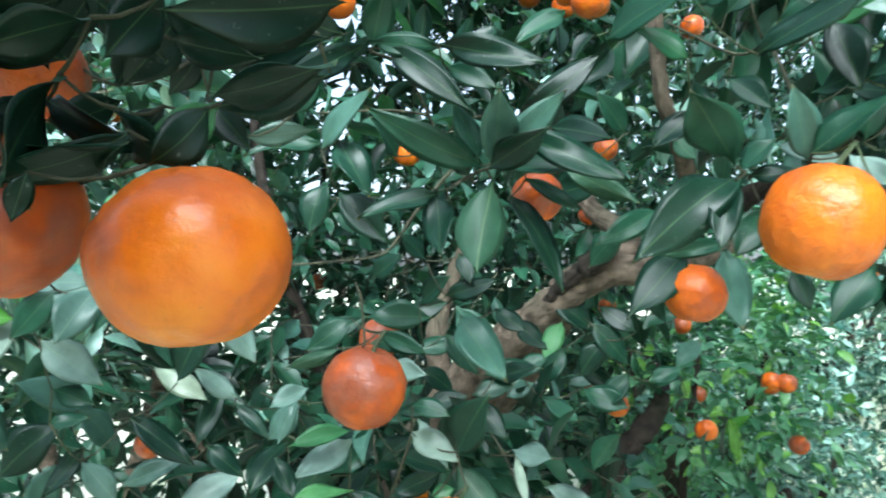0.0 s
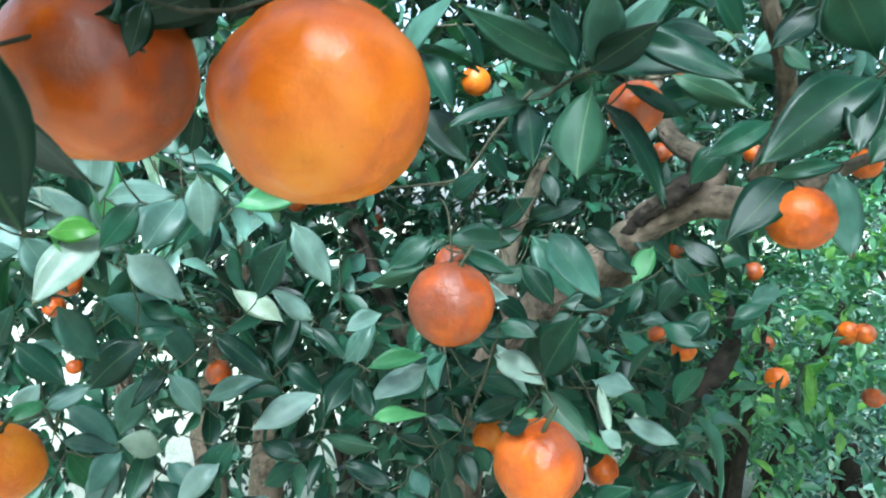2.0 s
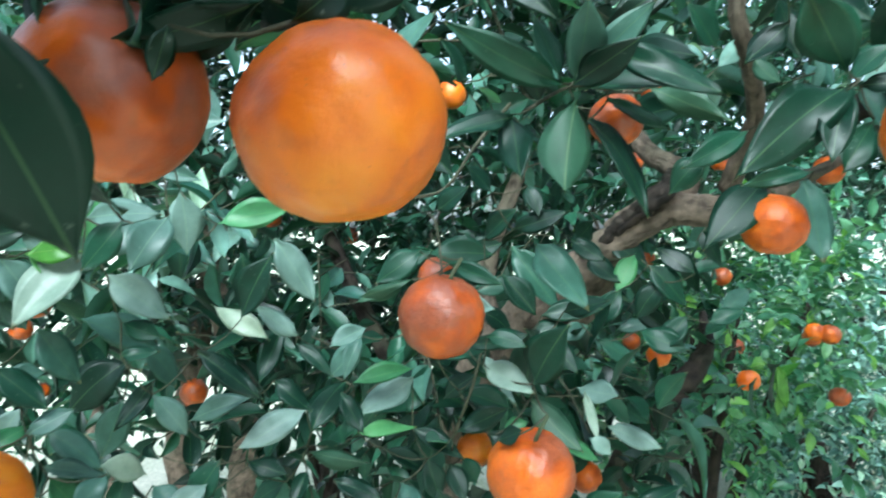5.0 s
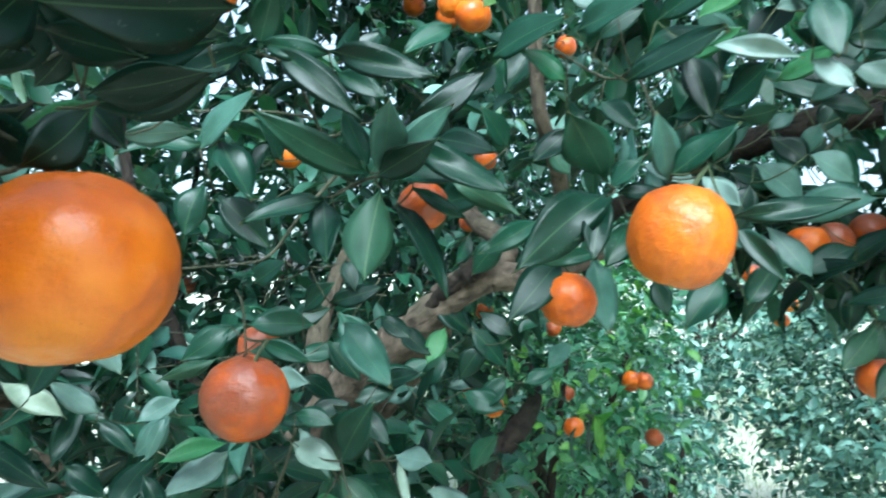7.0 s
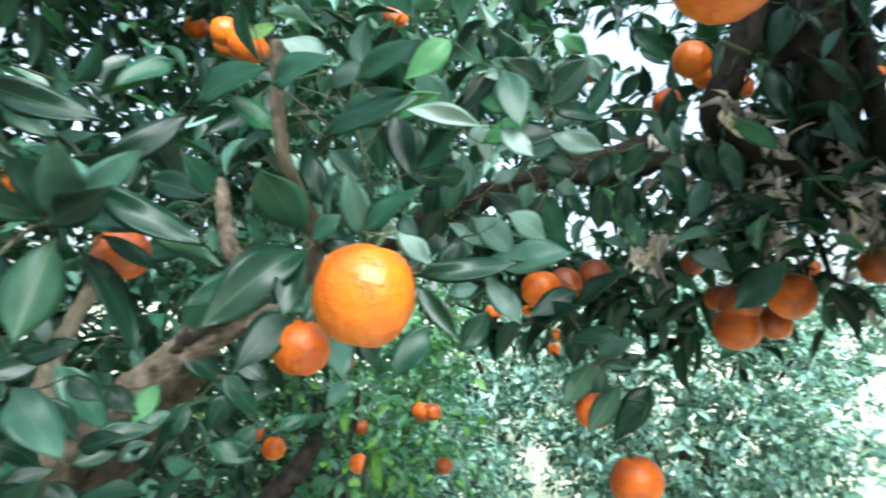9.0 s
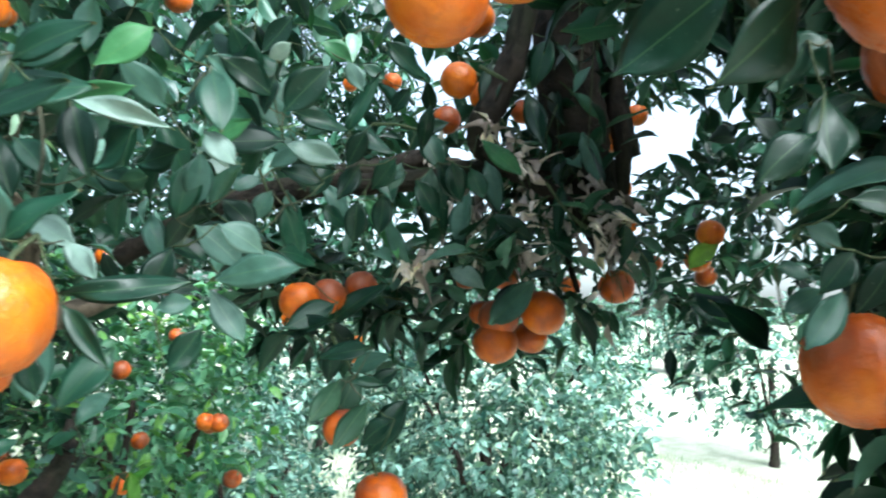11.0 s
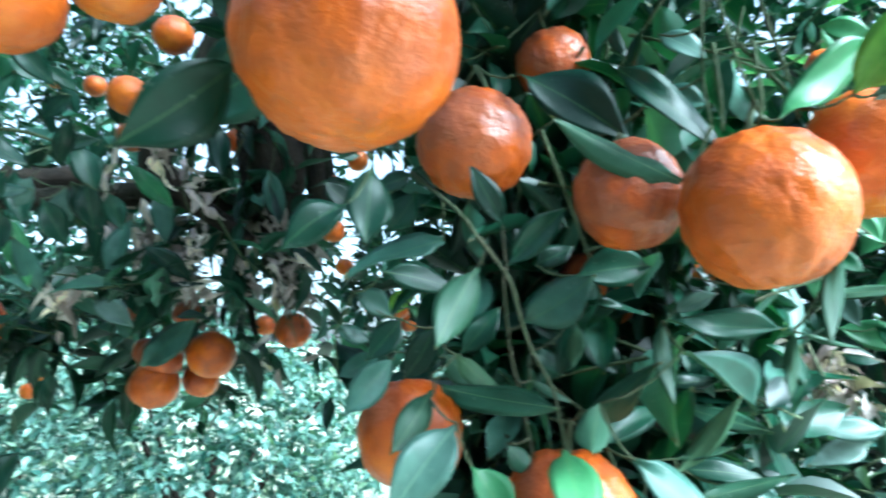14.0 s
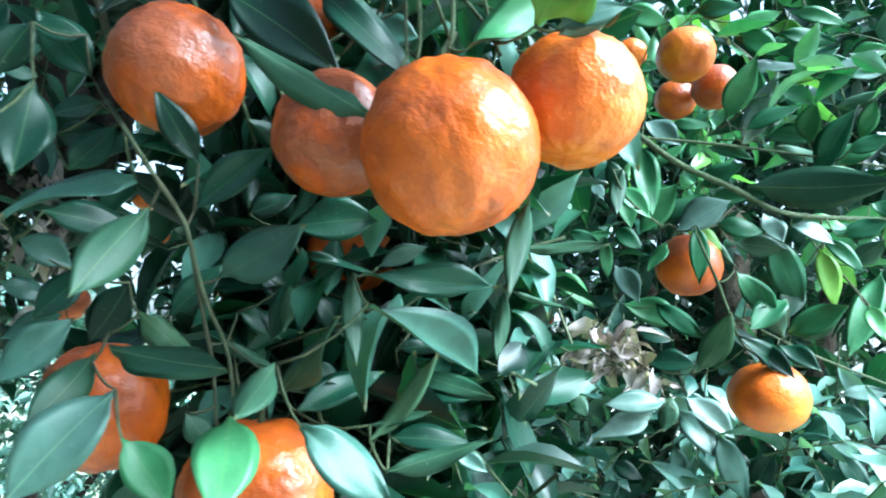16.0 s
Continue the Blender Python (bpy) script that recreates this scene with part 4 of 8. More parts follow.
leaf(tree_b, (0.293, 0.423, 1.583), (0.351, 0.386, 1.594), 0.017, (-0.54, -0.84, 0.02), 'g')
leaf(tree_b, (0.295, 0.423, 1.577), (0.314, 0.399, 1.544), 0.015, (-0.55, -0.79, 0.26), 'g')
leaf(tree_b, (0.681, 0.719, 1.497), (0.644, 0.712, 1.437), 0.042, (-0.50, -0.76, 0.40), 's')
leaf(tree_b, (0.751, 0.703, 1.463), (0.684, 0.703, 1.406), 0.039, (-0.55, -0.53, 0.64), 'g')
leaf(tree_b, (0.647, 0.722, 1.586), (0.574, 0.723, 1.556), 0.032, (-0.27, -0.73, 0.63), 'g')
leaf(tree_a, (-0.009, 0.780, 1.400), (0.011, 0.771, 1.353), 0.030, (0.06, -0.82, 0.57), 'g')
leaf(tree_b, (0.458, 0.498, 1.720), (0.409, 0.517, 1.715), 0.027, (-0.38, -0.87, 0.33), 'g')
leaf(tree_a, (-0.054, 0.318, 1.638), (-0.071, 0.307, 1.644), 0.019, (0.26, -0.58, -0.77), 'g')
leaf(tree_b, (0.447, 0.543, 1.773), (0.417, 0.523, 1.813), 0.028, (-0.16, -0.83, -0.54), 'g')
leaf(tree_a, (-0.074, 0.327, 1.651), (-0.096, 0.326, 1.620), 0.023, (0.30, -0.58, -0.76), 'g')
leaf(tree_b, (0.387, 0.677, 1.715), (0.412, 0.610, 1.721), 0.028, (-0.93, -0.36, -0.10), 'g')
leaf(tree_b, (0.420, 0.653, 1.662), (0.433, 0.633, 1.719), 0.030, (-0.12, -0.94, -0.31), 'g')
leaf(tree_b, (0.849, 0.650, 1.564), (0.860, 0.589, 1.624), 0.048, (-0.98, -0.20, -0.02), 'g')
leaf(tree_b, (0.594, 0.756, 1.545), (0.617, 0.688, 1.566), 0.032, (-0.92, -0.22, 0.33), 'g')
leaf(tree_b, (0.670, 0.778, 1.560), (0.718, 0.724, 1.616), 0.035, (-0.85, -0.37, 0.37), 'g')
leaf(tree_a, (-0.130, 0.259, 1.591), (-0.112, 0.240, 1.556), 0.019, (-0.66, -0.74, 0.06), 'g')
leaf(tree_b, (0.759, 0.695, 1.552), (0.770, 0.692, 1.503), 0.021, (-0.22, -0.98, 0.02), 'g')
leaf(tree_b, (1.370, 0.652, 1.676), (1.404, 0.611, 1.734), 0.044, (-0.90, -0.15, 0.41), 'y')
leaf(tree_b, (0.877, 0.366, 1.615), (0.867, 0.312, 1.578), 0.024, (-0.57, -0.39, 0.73), 'g')
leaf(tree_a, (-0.055, 0.254, 1.583), (-0.086, 0.237, 1.560), 0.017, (0.40, -0.60, -0.69), 'g')
leaf(tree_b, (0.665, -0.113, 1.741), (0.645, -0.125, 1.749), 0.014, (-0.47, 0.20, -0.86), 'y')
leaf(tree_b, (0.681, -0.135, 1.759), (0.664, -0.110, 1.738), 0.010, (-0.73, -0.66, -0.18), 's')
leaf(tree_b, (0.716, 0.227, 1.782), (0.665, 0.235, 1.796), 0.035, (0.05, -0.79, 0.61), 'g')
leaf(tree_b, (0.479, 0.095, 1.707), (0.451, 0.109, 1.667), 0.026, (-0.09, -0.95, -0.28), 'g')
leaf(tree_b, (0.598, 0.136, 1.686), (0.567, 0.150, 1.660), 0.021, (-0.65, -0.65, 0.39), 'g')
leaf(tree_c, (1.079, -0.232, 1.633), (1.062, -0.264, 1.606), 0.018, (-0.91, 0.13, 0.39), 'g')
leaf(tree_c, (1.083, -0.217, 1.702), (1.103, -0.254, 1.662), 0.023, (-0.93, -0.34, -0.15), 'f')
leaf(tree_c, (1.156, -0.272, 1.643), (1.105, -0.239, 1.683), 0.025, (-0.69, -0.26, -0.67), 's')
leaf(tree_c, (1.192, -0.289, 1.720), (1.175, -0.275, 1.663), 0.028, (-0.95, 0.07, 0.29), 's')
leaf(tree_c, (1.099, -0.186, 1.792), (1.077, -0.221, 1.808), 0.026, (-0.84, 0.54, -0.01), 'f')
leaf(tree_c, (1.062, -0.224, 1.838), (1.052, -0.267, 1.857), 0.022, (-0.89, 0.34, 0.30), 'f')
leaf(tree_c, (1.093, -0.288, 1.789), (1.068, -0.312, 1.859), 0.025, (-0.70, 0.71, -0.01), 'f')
leaf(tree_c, (1.096, -0.308, 1.812), (1.083, -0.342, 1.835), 0.023, (-0.93, 0.36, 0.02), 'f')
leaf(tree_c, (1.030, -0.106, 1.773), (1.026, -0.139, 1.744), 0.023, (-0.89, -0.23, 0.40), 'f')
leaf(tree_c, (1.128, -0.124, 1.743), (1.133, -0.164, 1.801), 0.027, (-0.97, 0.15, 0.17), 'f')
leaf(tree_c, (1.009, -0.113, 1.784), (1.015, -0.109, 1.742), 0.016, (-0.99, -0.09, -0.15), 's')
leaf(tree_c, (1.172, -0.282, 1.943), (1.162, -0.324, 1.968), 0.030, (-0.93, 0.32, 0.16), 'f')
leaf(tree_c, (1.158, -0.251, 1.959), (1.147, -0.289, 1.977), 0.026, (-0.95, 0.30, 0.05), 'f')
leaf(tree_c, (1.143, -0.221, 1.982), (1.135, -0.265, 2.000), 0.024, (-0.98, 0.16, -0.09), 'f')
leaf(tree_c, (1.490, -0.151, 1.577), (1.434, -0.071, 1.547), 0.037, (-0.84, -0.51, 0.21), 's')
leaf(tree_c, (1.488, -0.133, 1.553), (1.483, -0.085, 1.479), 0.048, (-0.82, 0.46, 0.35), 'g')
leaf(tree_c, (1.114, -0.139, 1.607), (1.107, -0.182, 1.612), 0.026, (-0.87, 0.20, 0.45), 'g')
leaf(tree_c, (1.077, -0.154, 1.727), (1.077, -0.139, 1.698), 0.031, (-0.88, 0.41, 0.23), 'f')
leaf(tree_c, (1.062, -0.180, 1.742), (1.052, -0.185, 1.691), 0.020, (-0.98, -0.04, 0.21), 'f')
leaf(tree_c, (1.201, -0.143, 1.676), (1.170, -0.191, 1.645), 0.027, (-0.85, 0.24, 0.47), 'f')
leaf(tree_c, (1.105, -0.094, 1.814), (1.114, -0.112, 1.797), 0.022, (-0.85, -0.52, 0.08), 'f')
leaf(tree_c, (1.280, -0.392, 1.737), (1.225, -0.344, 1.639), 0.033, (-0.81, 0.20, 0.55), 'f')
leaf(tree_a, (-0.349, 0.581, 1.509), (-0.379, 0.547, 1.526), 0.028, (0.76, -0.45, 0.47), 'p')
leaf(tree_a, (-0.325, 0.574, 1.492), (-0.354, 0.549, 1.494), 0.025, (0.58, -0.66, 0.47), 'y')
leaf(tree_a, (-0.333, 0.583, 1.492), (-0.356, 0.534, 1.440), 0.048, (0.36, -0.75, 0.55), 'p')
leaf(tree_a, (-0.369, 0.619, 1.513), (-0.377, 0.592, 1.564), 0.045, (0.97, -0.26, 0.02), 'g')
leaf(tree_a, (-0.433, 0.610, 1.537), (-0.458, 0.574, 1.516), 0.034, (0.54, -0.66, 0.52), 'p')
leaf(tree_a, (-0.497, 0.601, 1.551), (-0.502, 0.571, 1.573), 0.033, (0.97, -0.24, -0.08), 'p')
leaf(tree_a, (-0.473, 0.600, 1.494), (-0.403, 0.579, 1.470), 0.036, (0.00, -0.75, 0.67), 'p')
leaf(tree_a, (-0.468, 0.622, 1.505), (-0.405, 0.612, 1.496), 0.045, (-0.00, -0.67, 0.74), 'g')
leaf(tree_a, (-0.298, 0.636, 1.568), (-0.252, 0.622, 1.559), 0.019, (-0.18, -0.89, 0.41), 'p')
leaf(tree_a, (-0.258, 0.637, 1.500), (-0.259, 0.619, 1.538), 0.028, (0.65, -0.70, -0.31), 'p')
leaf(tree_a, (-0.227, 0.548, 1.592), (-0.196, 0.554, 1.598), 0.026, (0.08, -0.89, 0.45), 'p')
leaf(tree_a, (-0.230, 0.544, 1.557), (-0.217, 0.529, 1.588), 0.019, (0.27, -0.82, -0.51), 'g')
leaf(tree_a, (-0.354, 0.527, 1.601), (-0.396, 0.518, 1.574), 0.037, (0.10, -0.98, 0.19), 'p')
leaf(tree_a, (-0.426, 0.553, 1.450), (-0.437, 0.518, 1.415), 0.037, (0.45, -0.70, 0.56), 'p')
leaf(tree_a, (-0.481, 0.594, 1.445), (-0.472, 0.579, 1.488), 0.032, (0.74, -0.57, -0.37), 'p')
leaf(tree_a, (-0.427, 0.578, 1.387), (-0.411, 0.574, 1.424), 0.024, (-0.07, -0.99, -0.09), 'g')
leaf(tree_a, (-0.223, 0.656, 1.425), (-0.197, 0.646, 1.486), 0.034, (-0.38, -0.92, -0.00), 'g')
leaf(tree_a, (0.049, 0.566, 1.501), (0.083, 0.528, 1.467), 0.042, (-0.11, -0.72, 0.69), 'g')
leaf(tree_a, (0.049, 0.577, 1.389), (0.068, 0.544, 1.439), 0.038, (-0.70, -0.69, -0.19), 'g')
leaf(tree_a, (0.068, 0.602, 1.403), (0.041, 0.579, 1.433), 0.020, (0.66, -0.75, 0.04), 'g')
leaf(tree_a, (0.012, 0.574, 1.427), (0.038, 0.558, 1.427), 0.029, (-0.43, -0.69, 0.58), 'g')
leaf(tree_a, (0.079, 0.592, 1.505), (0.102, 0.574, 1.492), 0.025, (-0.24, -0.75, 0.62), 'g')
leaf(tree_a, (0.009, 0.592, 1.401), (0.049, 0.577, 1.384), 0.026, (0.01, -0.74, 0.68), 'p')
leaf(tree_a, (0.062, 0.642, 1.416), (0.090, 0.625, 1.391), 0.024, (-0.03, -0.83, 0.56), 'g')
leaf(tree_a, (-0.297, 0.610, 1.266), (-0.258, 0.584, 1.245), 0.023, (0.11, -0.52, 0.85), 'g')
leaf(tree_a, (-0.240, 0.621, 1.281), (-0.262, 0.585, 1.260), 0.023, (0.35, -0.61, 0.71), 'p')
leaf(tree_a, (0.009, 0.286, 1.639), (-0.035, 0.245, 1.618), 0.024, (0.70, -0.48, -0.52), 'g')
leaf(tree_a, (-0.231, 0.619, 1.236), (-0.166, 0.600, 1.250), 0.020, (-0.33, -0.64, 0.69), 'p')
leaf(tree_a, (-0.262, 0.613, 1.235), (-0.223, 0.589, 1.229), 0.024, (-0.15, -0.47, 0.87), 'g')
leaf(tree_a, (-0.066, 0.303, 1.632), (-0.030, 0.295, 1.620), 0.016, (-0.34, -0.77, -0.53), 'g')
leaf(tree_a, (-0.372, 0.595, 1.231), (-0.302, 0.575, 1.226), 0.031, (-0.08, -0.54, 0.84), 'p')
leaf(tree_a, (-0.365, 0.548, 1.263), (-0.356, 0.516, 1.238), 0.031, (0.47, -0.46, 0.75), 'g')
leaf(tree_a, (0.087, 0.574, 1.279), (0.114, 0.561, 1.310), 0.023, (-0.67, -0.67, 0.31), 'g')
leaf(tree_a, (0.143, 0.633, 1.264), (0.176, 0.621, 1.295), 0.023, (-0.62, -0.67, 0.41), 'g')
leaf(tree_a, (0.095, 0.581, 1.346), (0.113, 0.583, 1.333), 0.021, (0.32, -0.89, 0.32), 'p')
leaf(tree_a, (-0.067, 0.599, 1.282), (-0.049, 0.579, 1.253), 0.020, (0.21, -0.75, 0.63), 'g')
leaf(tree_a, (-0.086, 0.595, 1.276), (-0.057, 0.579, 1.266), 0.016, (-0.04, -0.57, 0.82), 'g')
leaf(tree_a, (0.148, 0.789, 1.292), (0.204, 0.777, 1.276), 0.026, (-0.03, -0.84, 0.53), 'p')
leaf(tree_a, (-0.232, 0.538, 1.522), (-0.239, 0.499, 1.485), 0.040, (0.44, -0.66, 0.60), 'p')
leaf(tree_c, (1.301, -0.158, 1.563), (1.256, -0.090, 1.557), 0.032, (-0.72, -0.43, 0.54), 'p')
leaf(tree_c, (1.298, -0.141, 1.544), (1.259, -0.080, 1.517), 0.034, (-0.82, -0.30, 0.49), 'p')
leaf(tree_c, (1.308, -0.171, 1.551), (1.294, -0.232, 1.507), 0.048, (-0.87, -0.16, 0.48), 'p')
leaf(tree_c, (1.318, -0.180, 1.570), (1.315, -0.240, 1.528), 0.037, (-0.83, -0.29, 0.47), 'p')
leaf(tree_c, (1.313, -0.165, 1.570), (1.296, -0.156, 1.528), 0.032, (-0.93, -0.06, 0.37), 's')
leaf(tree_c, (1.314, -0.166, 1.506), (1.308, -0.183, 1.450), 0.045, (-0.88, -0.43, 0.22), 'g')
leaf(tree_c, (1.307, -0.218, 1.527), (1.300, -0.254, 1.459), 0.059, (-0.91, -0.32, 0.27), 'g')
leaf(tree_c, (1.313, -0.090, 1.477), (1.308, -0.130, 1.463), 0.033, (-0.91, -0.04, 0.41), 'g')
leaf(tree_c, (1.327, -0.132, 1.481), (1.321, -0.167, 1.469), 0.034, (-0.77, -0.05, 0.63), 'g')
leaf(tree_c, (1.303, -0.022, 1.456), (1.290, -0.066, 1.433), 0.048, (-0.80, -0.08, 0.59), 'p')
leaf(tree_c, (1.297, -0.028, 1.565), (1.293, -0.060, 1.532), 0.030, (-0.99, -0.03, 0.16), 's')
leaf(tree_c, (1.272, 0.013, 1.622), (1.273, -0.021, 1.565), 0.035, (-0.76, -0.57, 0.33), 'p')
leaf(tree_b, (0.452, 0.526, 1.756), (0.437, 0.481, 1.779), 0.024, (0.63, -0.51, -0.59), 'g')
leaf(tree_c, (1.089, -0.185, 1.601), (1.067, -0.214, 1.661), 0.027, (-0.95, 0.17, -0.26), 's')
leaf(tree_c, (1.111, -0.268, 1.646), (1.076, -0.304, 1.672), 0.039, (-0.65, 0.74, 0.15), 'f')
leaf(tree_c, (1.104, -0.266, 1.680), (1.076, -0.231, 1.648), 0.025, (-0.80, -0.13, 0.59), 'f')
leaf(tree_b, (0.669, 0.719, 1.499), (0.702, 0.684, 1.523), 0.028, (-0.79, -0.51, 0.35), 'g')
leaf(tree_c, (1.087, -0.255, 1.634), (1.069, -0.286, 1.616), 0.018, (-0.80, 0.13, 0.58), 'g')
leaf(tree_a, (-0.113, 0.251, 1.623), (-0.091, 0.272, 1.610), 0.031, (0.40, -0.53, -0.75), 'g')
leaf(tree_c, (1.177, -0.097, 1.718), (1.162, -0.125, 1.678), 0.029, (-0.94, 0.01, 0.34), 'p')
leaf(tree_a, (-0.079, 0.254, 1.602), (-0.087, 0.234, 1.566), 0.026, (0.91, 0.25, -0.32), 'g')
leaf(tree_c, (1.351, -0.345, 1.538), (1.348, -0.385, 1.515), 0.032, (-0.97, -0.07, 0.24), 'g')
leaf(tree_c, (1.350, -0.365, 1.589), (1.343, -0.410, 1.600), 0.035, (-0.83, 0.26, 0.50), 'p')
leaf(tree_c, (1.177, -0.352, 1.685), (1.166, -0.364, 1.650), 0.031, (-0.95, -0.01, 0.31), 'f')
leaf(tree_c, (1.173, -0.307, 1.743), (1.167, -0.321, 1.682), 0.025, (-0.99, -0.10, 0.13), 'y')
leaf(tree_c, (1.095, -0.208, 1.863), (1.053, -0.231, 1.904), 0.028, (-0.74, 0.20, -0.64), 'f')
leaf(tree_c, (1.127, -0.229, 1.845), (1.082, -0.249, 1.897), 0.030, (-0.76, 0.40, -0.51), 'p')
leaf(tree_c, (1.128, -0.290, 1.843), (1.100, -0.289, 1.878), 0.034, (-0.57, 0.66, -0.49), 'f')
leaf(tree_c, (1.089, -0.283, 1.803), (1.080, -0.301, 1.767), 0.020, (-0.94, -0.17, 0.30), 'f')
leaf(tree_c, (1.094, -0.229, 1.790), (1.071, -0.344, 1.786), 0.041, (-0.94, 0.19, -0.26), 's')
leaf(tree_c, (1.076, -0.313, 1.817), (1.063, -0.342, 1.828), 0.035, (-0.90, 0.43, 0.09), 'f')
leaf(tree_c, (1.140, -0.260, 1.958), (1.136, -0.309, 1.958), 0.031, (-0.99, 0.08, -0.09), 'f')
leaf(tree_c, (1.125, -0.225, 1.972), (1.121, -0.261, 1.944), 0.025, (-0.97, 0.21, -0.15), 'f')
leaf(tree_c, (1.134, -0.254, 1.980), (1.126, -0.287, 1.970), 0.019, (-0.96, 0.25, -0.10), 'y')
leaf(tree_c, (1.133, -0.226, 1.930), (1.133, -0.292, 1.943), 0.023, (-0.98, 0.03, 0.19), 'p')
leaf(tree_c, (1.145, -0.257, 1.924), (1.140, -0.293, 1.905), 0.029, (-0.98, 0.05, 0.17), 'f')
leaf(tree_c, (1.159, -0.297, 1.924), (1.151, -0.318, 1.893), 0.023, (-0.97, 0.18, 0.14), 'p')
leaf(tree_c, (1.113, -0.305, 1.898), (1.098, -0.342, 1.937), 0.024, (-0.85, 0.51, 0.15), 'p')
leaf(tree_c, (1.115, -0.318, 1.911), (1.106, -0.353, 1.912), 0.027, (-0.91, 0.25, 0.34), 'p')
leaf(tree_c, (1.071, -0.126, 1.829), (1.057, -0.140, 1.753), 0.029, (-0.97, -0.15, 0.21), 'f')
leaf(tree_c, (1.062, -0.094, 1.811), (1.056, -0.116, 1.769), 0.021, (-0.99, 0.12, 0.08), 's')
leaf(tree_c, (1.078, -0.162, 1.739), (1.068, -0.208, 1.771), 0.032, (-0.93, 0.33, 0.17), 'p')
leaf(tree_c, (1.112, -0.203, 1.754), (1.106, -0.245, 1.750), 0.038, (-0.97, 0.11, 0.23), 'f')
leaf(tree_c, (1.125, -0.196, 1.786), (1.116, -0.230, 1.784), 0.029, (-0.96, 0.24, 0.17), 'f')
leaf(tree_c, (1.125, -0.247, 1.770), (1.115, -0.263, 1.736), 0.029, (-0.93, -0.13, 0.33), 'p')
leaf(tree_c, (1.198, -0.058, 1.826), (1.187, -0.079, 1.807), 0.033, (-0.86, 0.01, 0.51), 'p')
leaf(tree_c, (1.201, -0.037, 1.762), (1.196, -0.075, 1.748), 0.022, (-0.98, 0.06, 0.19), 'f')
leaf(tree_c, (1.118, -0.099, 1.750), (1.111, -0.128, 1.728), 0.023, (-0.97, 0.07, 0.22), 'f')
leaf(tree_c, (1.102, -0.173, 1.748), (1.096, -0.206, 1.727), 0.023, (-0.90, -0.10, 0.43), 'y')
leaf(tree_c, (1.108, -0.127, 1.869), (1.104, -0.165, 1.843), 0.040, (-0.96, -0.09, 0.27), 'p')
leaf(tree_c, (1.118, -0.156, 1.867), (1.111, -0.194, 1.866), 0.016, (-0.98, 0.19, 0.01), 'f')
leaf(tree_c, (1.130, -0.098, 1.801), (1.124, -0.118, 1.755), 0.025, (-0.87, -0.41, 0.29), 'f')
leaf(tree_c, (1.142, -0.222, 1.741), (1.139, -0.270, 1.735), 0.024, (-0.98, 0.09, -0.19), 's')
leaf(tree_c, (1.137, -0.275, 1.759), (1.132, -0.314, 1.747), 0.030, (-0.93, 0.01, 0.37), 'p')
leaf(tree_c, (1.111, -0.315, 1.743), (1.099, -0.348, 1.757), 0.026, (-0.93, 0.36, 0.07), 'f')
leaf(tree_c, (1.154, -0.179, 2.020), (1.140, -0.226, 2.014), 0.025, (-0.93, 0.31, -0.20), 'f')
leaf(tree_c, (1.173, -0.093, 2.041), (1.175, -0.147, 2.020), 0.029, (-0.98, 0.05, -0.22), 'f')
leaf(tree_b, (0.291, 0.450, 1.704), (0.343, 0.423, 1.695), 0.014, (-0.44, -0.89, 0.14), 'p')
leaf(tree_b, (0.258, 0.475, 1.705), (0.295, 0.439, 1.716), 0.032, (-0.72, -0.68, 0.15), 'g')
leaf(tree_b, (0.299, 0.489, 1.713), (0.308, 0.470, 1.663), 0.026, (-0.38, -0.88, 0.27), 'g')
leaf(tree_b, (0.311, 0.469, 1.665), (0.331, 0.435, 1.688), 0.028, (-0.90, -0.36, 0.26), 'g')
leaf(tree_b, (0.327, 0.467, 1.660), (0.344, 0.444, 1.663), 0.016, (-0.76, -0.59, -0.28), 's')
leaf(tree_b, (0.378, 0.458, 1.702), (0.393, 0.436, 1.681), 0.019, (-0.59, -0.73, 0.34), 'p')
leaf(tree_b, (0.265, 0.448, 1.613), (0.295, 0.422, 1.644), 0.025, (-0.79, -0.51, 0.34), 'g')
leaf(tree_b, (0.379, 0.456, 1.750), (0.382, 0.437, 1.703), 0.030, (-0.47, -0.83, 0.31), 'g')
leaf(tree_b, (0.441, 0.486, 1.769), (0.433, 0.489, 1.738), 0.027, (-0.73, -0.68, 0.13), 'g')
leaf(tree_a, (-0.064, 0.265, 1.593), (-0.045, 0.246, 1.571), 0.016, (-0.84, -0.40, -0.35), 'g')
leaf(tree_b, (0.321, 0.606, 1.741), (0.343, 0.583, 1.740), 0.017, (-0.73, -0.67, 0.08), 'p')
leaf(tree_b, (0.301, 0.473, 1.618), (0.317, 0.451, 1.592), 0.016, (-0.44, -0.81, 0.39), 'p')
leaf(tree_b, (0.498, 0.584, 1.633), (0.540, 0.578, 1.628), 0.025, (-0.09, -0.92, 0.39), 'g')
leaf(tree_b, (0.376, 0.548, 1.740), (0.335, 0.533, 1.766), 0.026, (0.09, -0.91, -0.41), 'g')
leaf(tree_b, (0.653, -0.102, 1.737), (0.628, -0.133, 1.769), 0.026, (-0.83, 0.09, -0.56), 'y')
leaf(tree_b, (0.669, -0.013, 1.792), (0.672, -0.037, 1.777), 0.016, (-0.95, -0.23, 0.20), 'p')
leaf(tree_a, (0.030, 0.560, 1.599), (-0.025, 0.535, 1.584), 0.023, (0.23, -0.82, 0.52), 'g')
leaf(tree_a, (0.035, 0.663, 1.513), (0.076, 0.638, 1.530), 0.021, (-0.53, -0.85, 0.06), 'g')
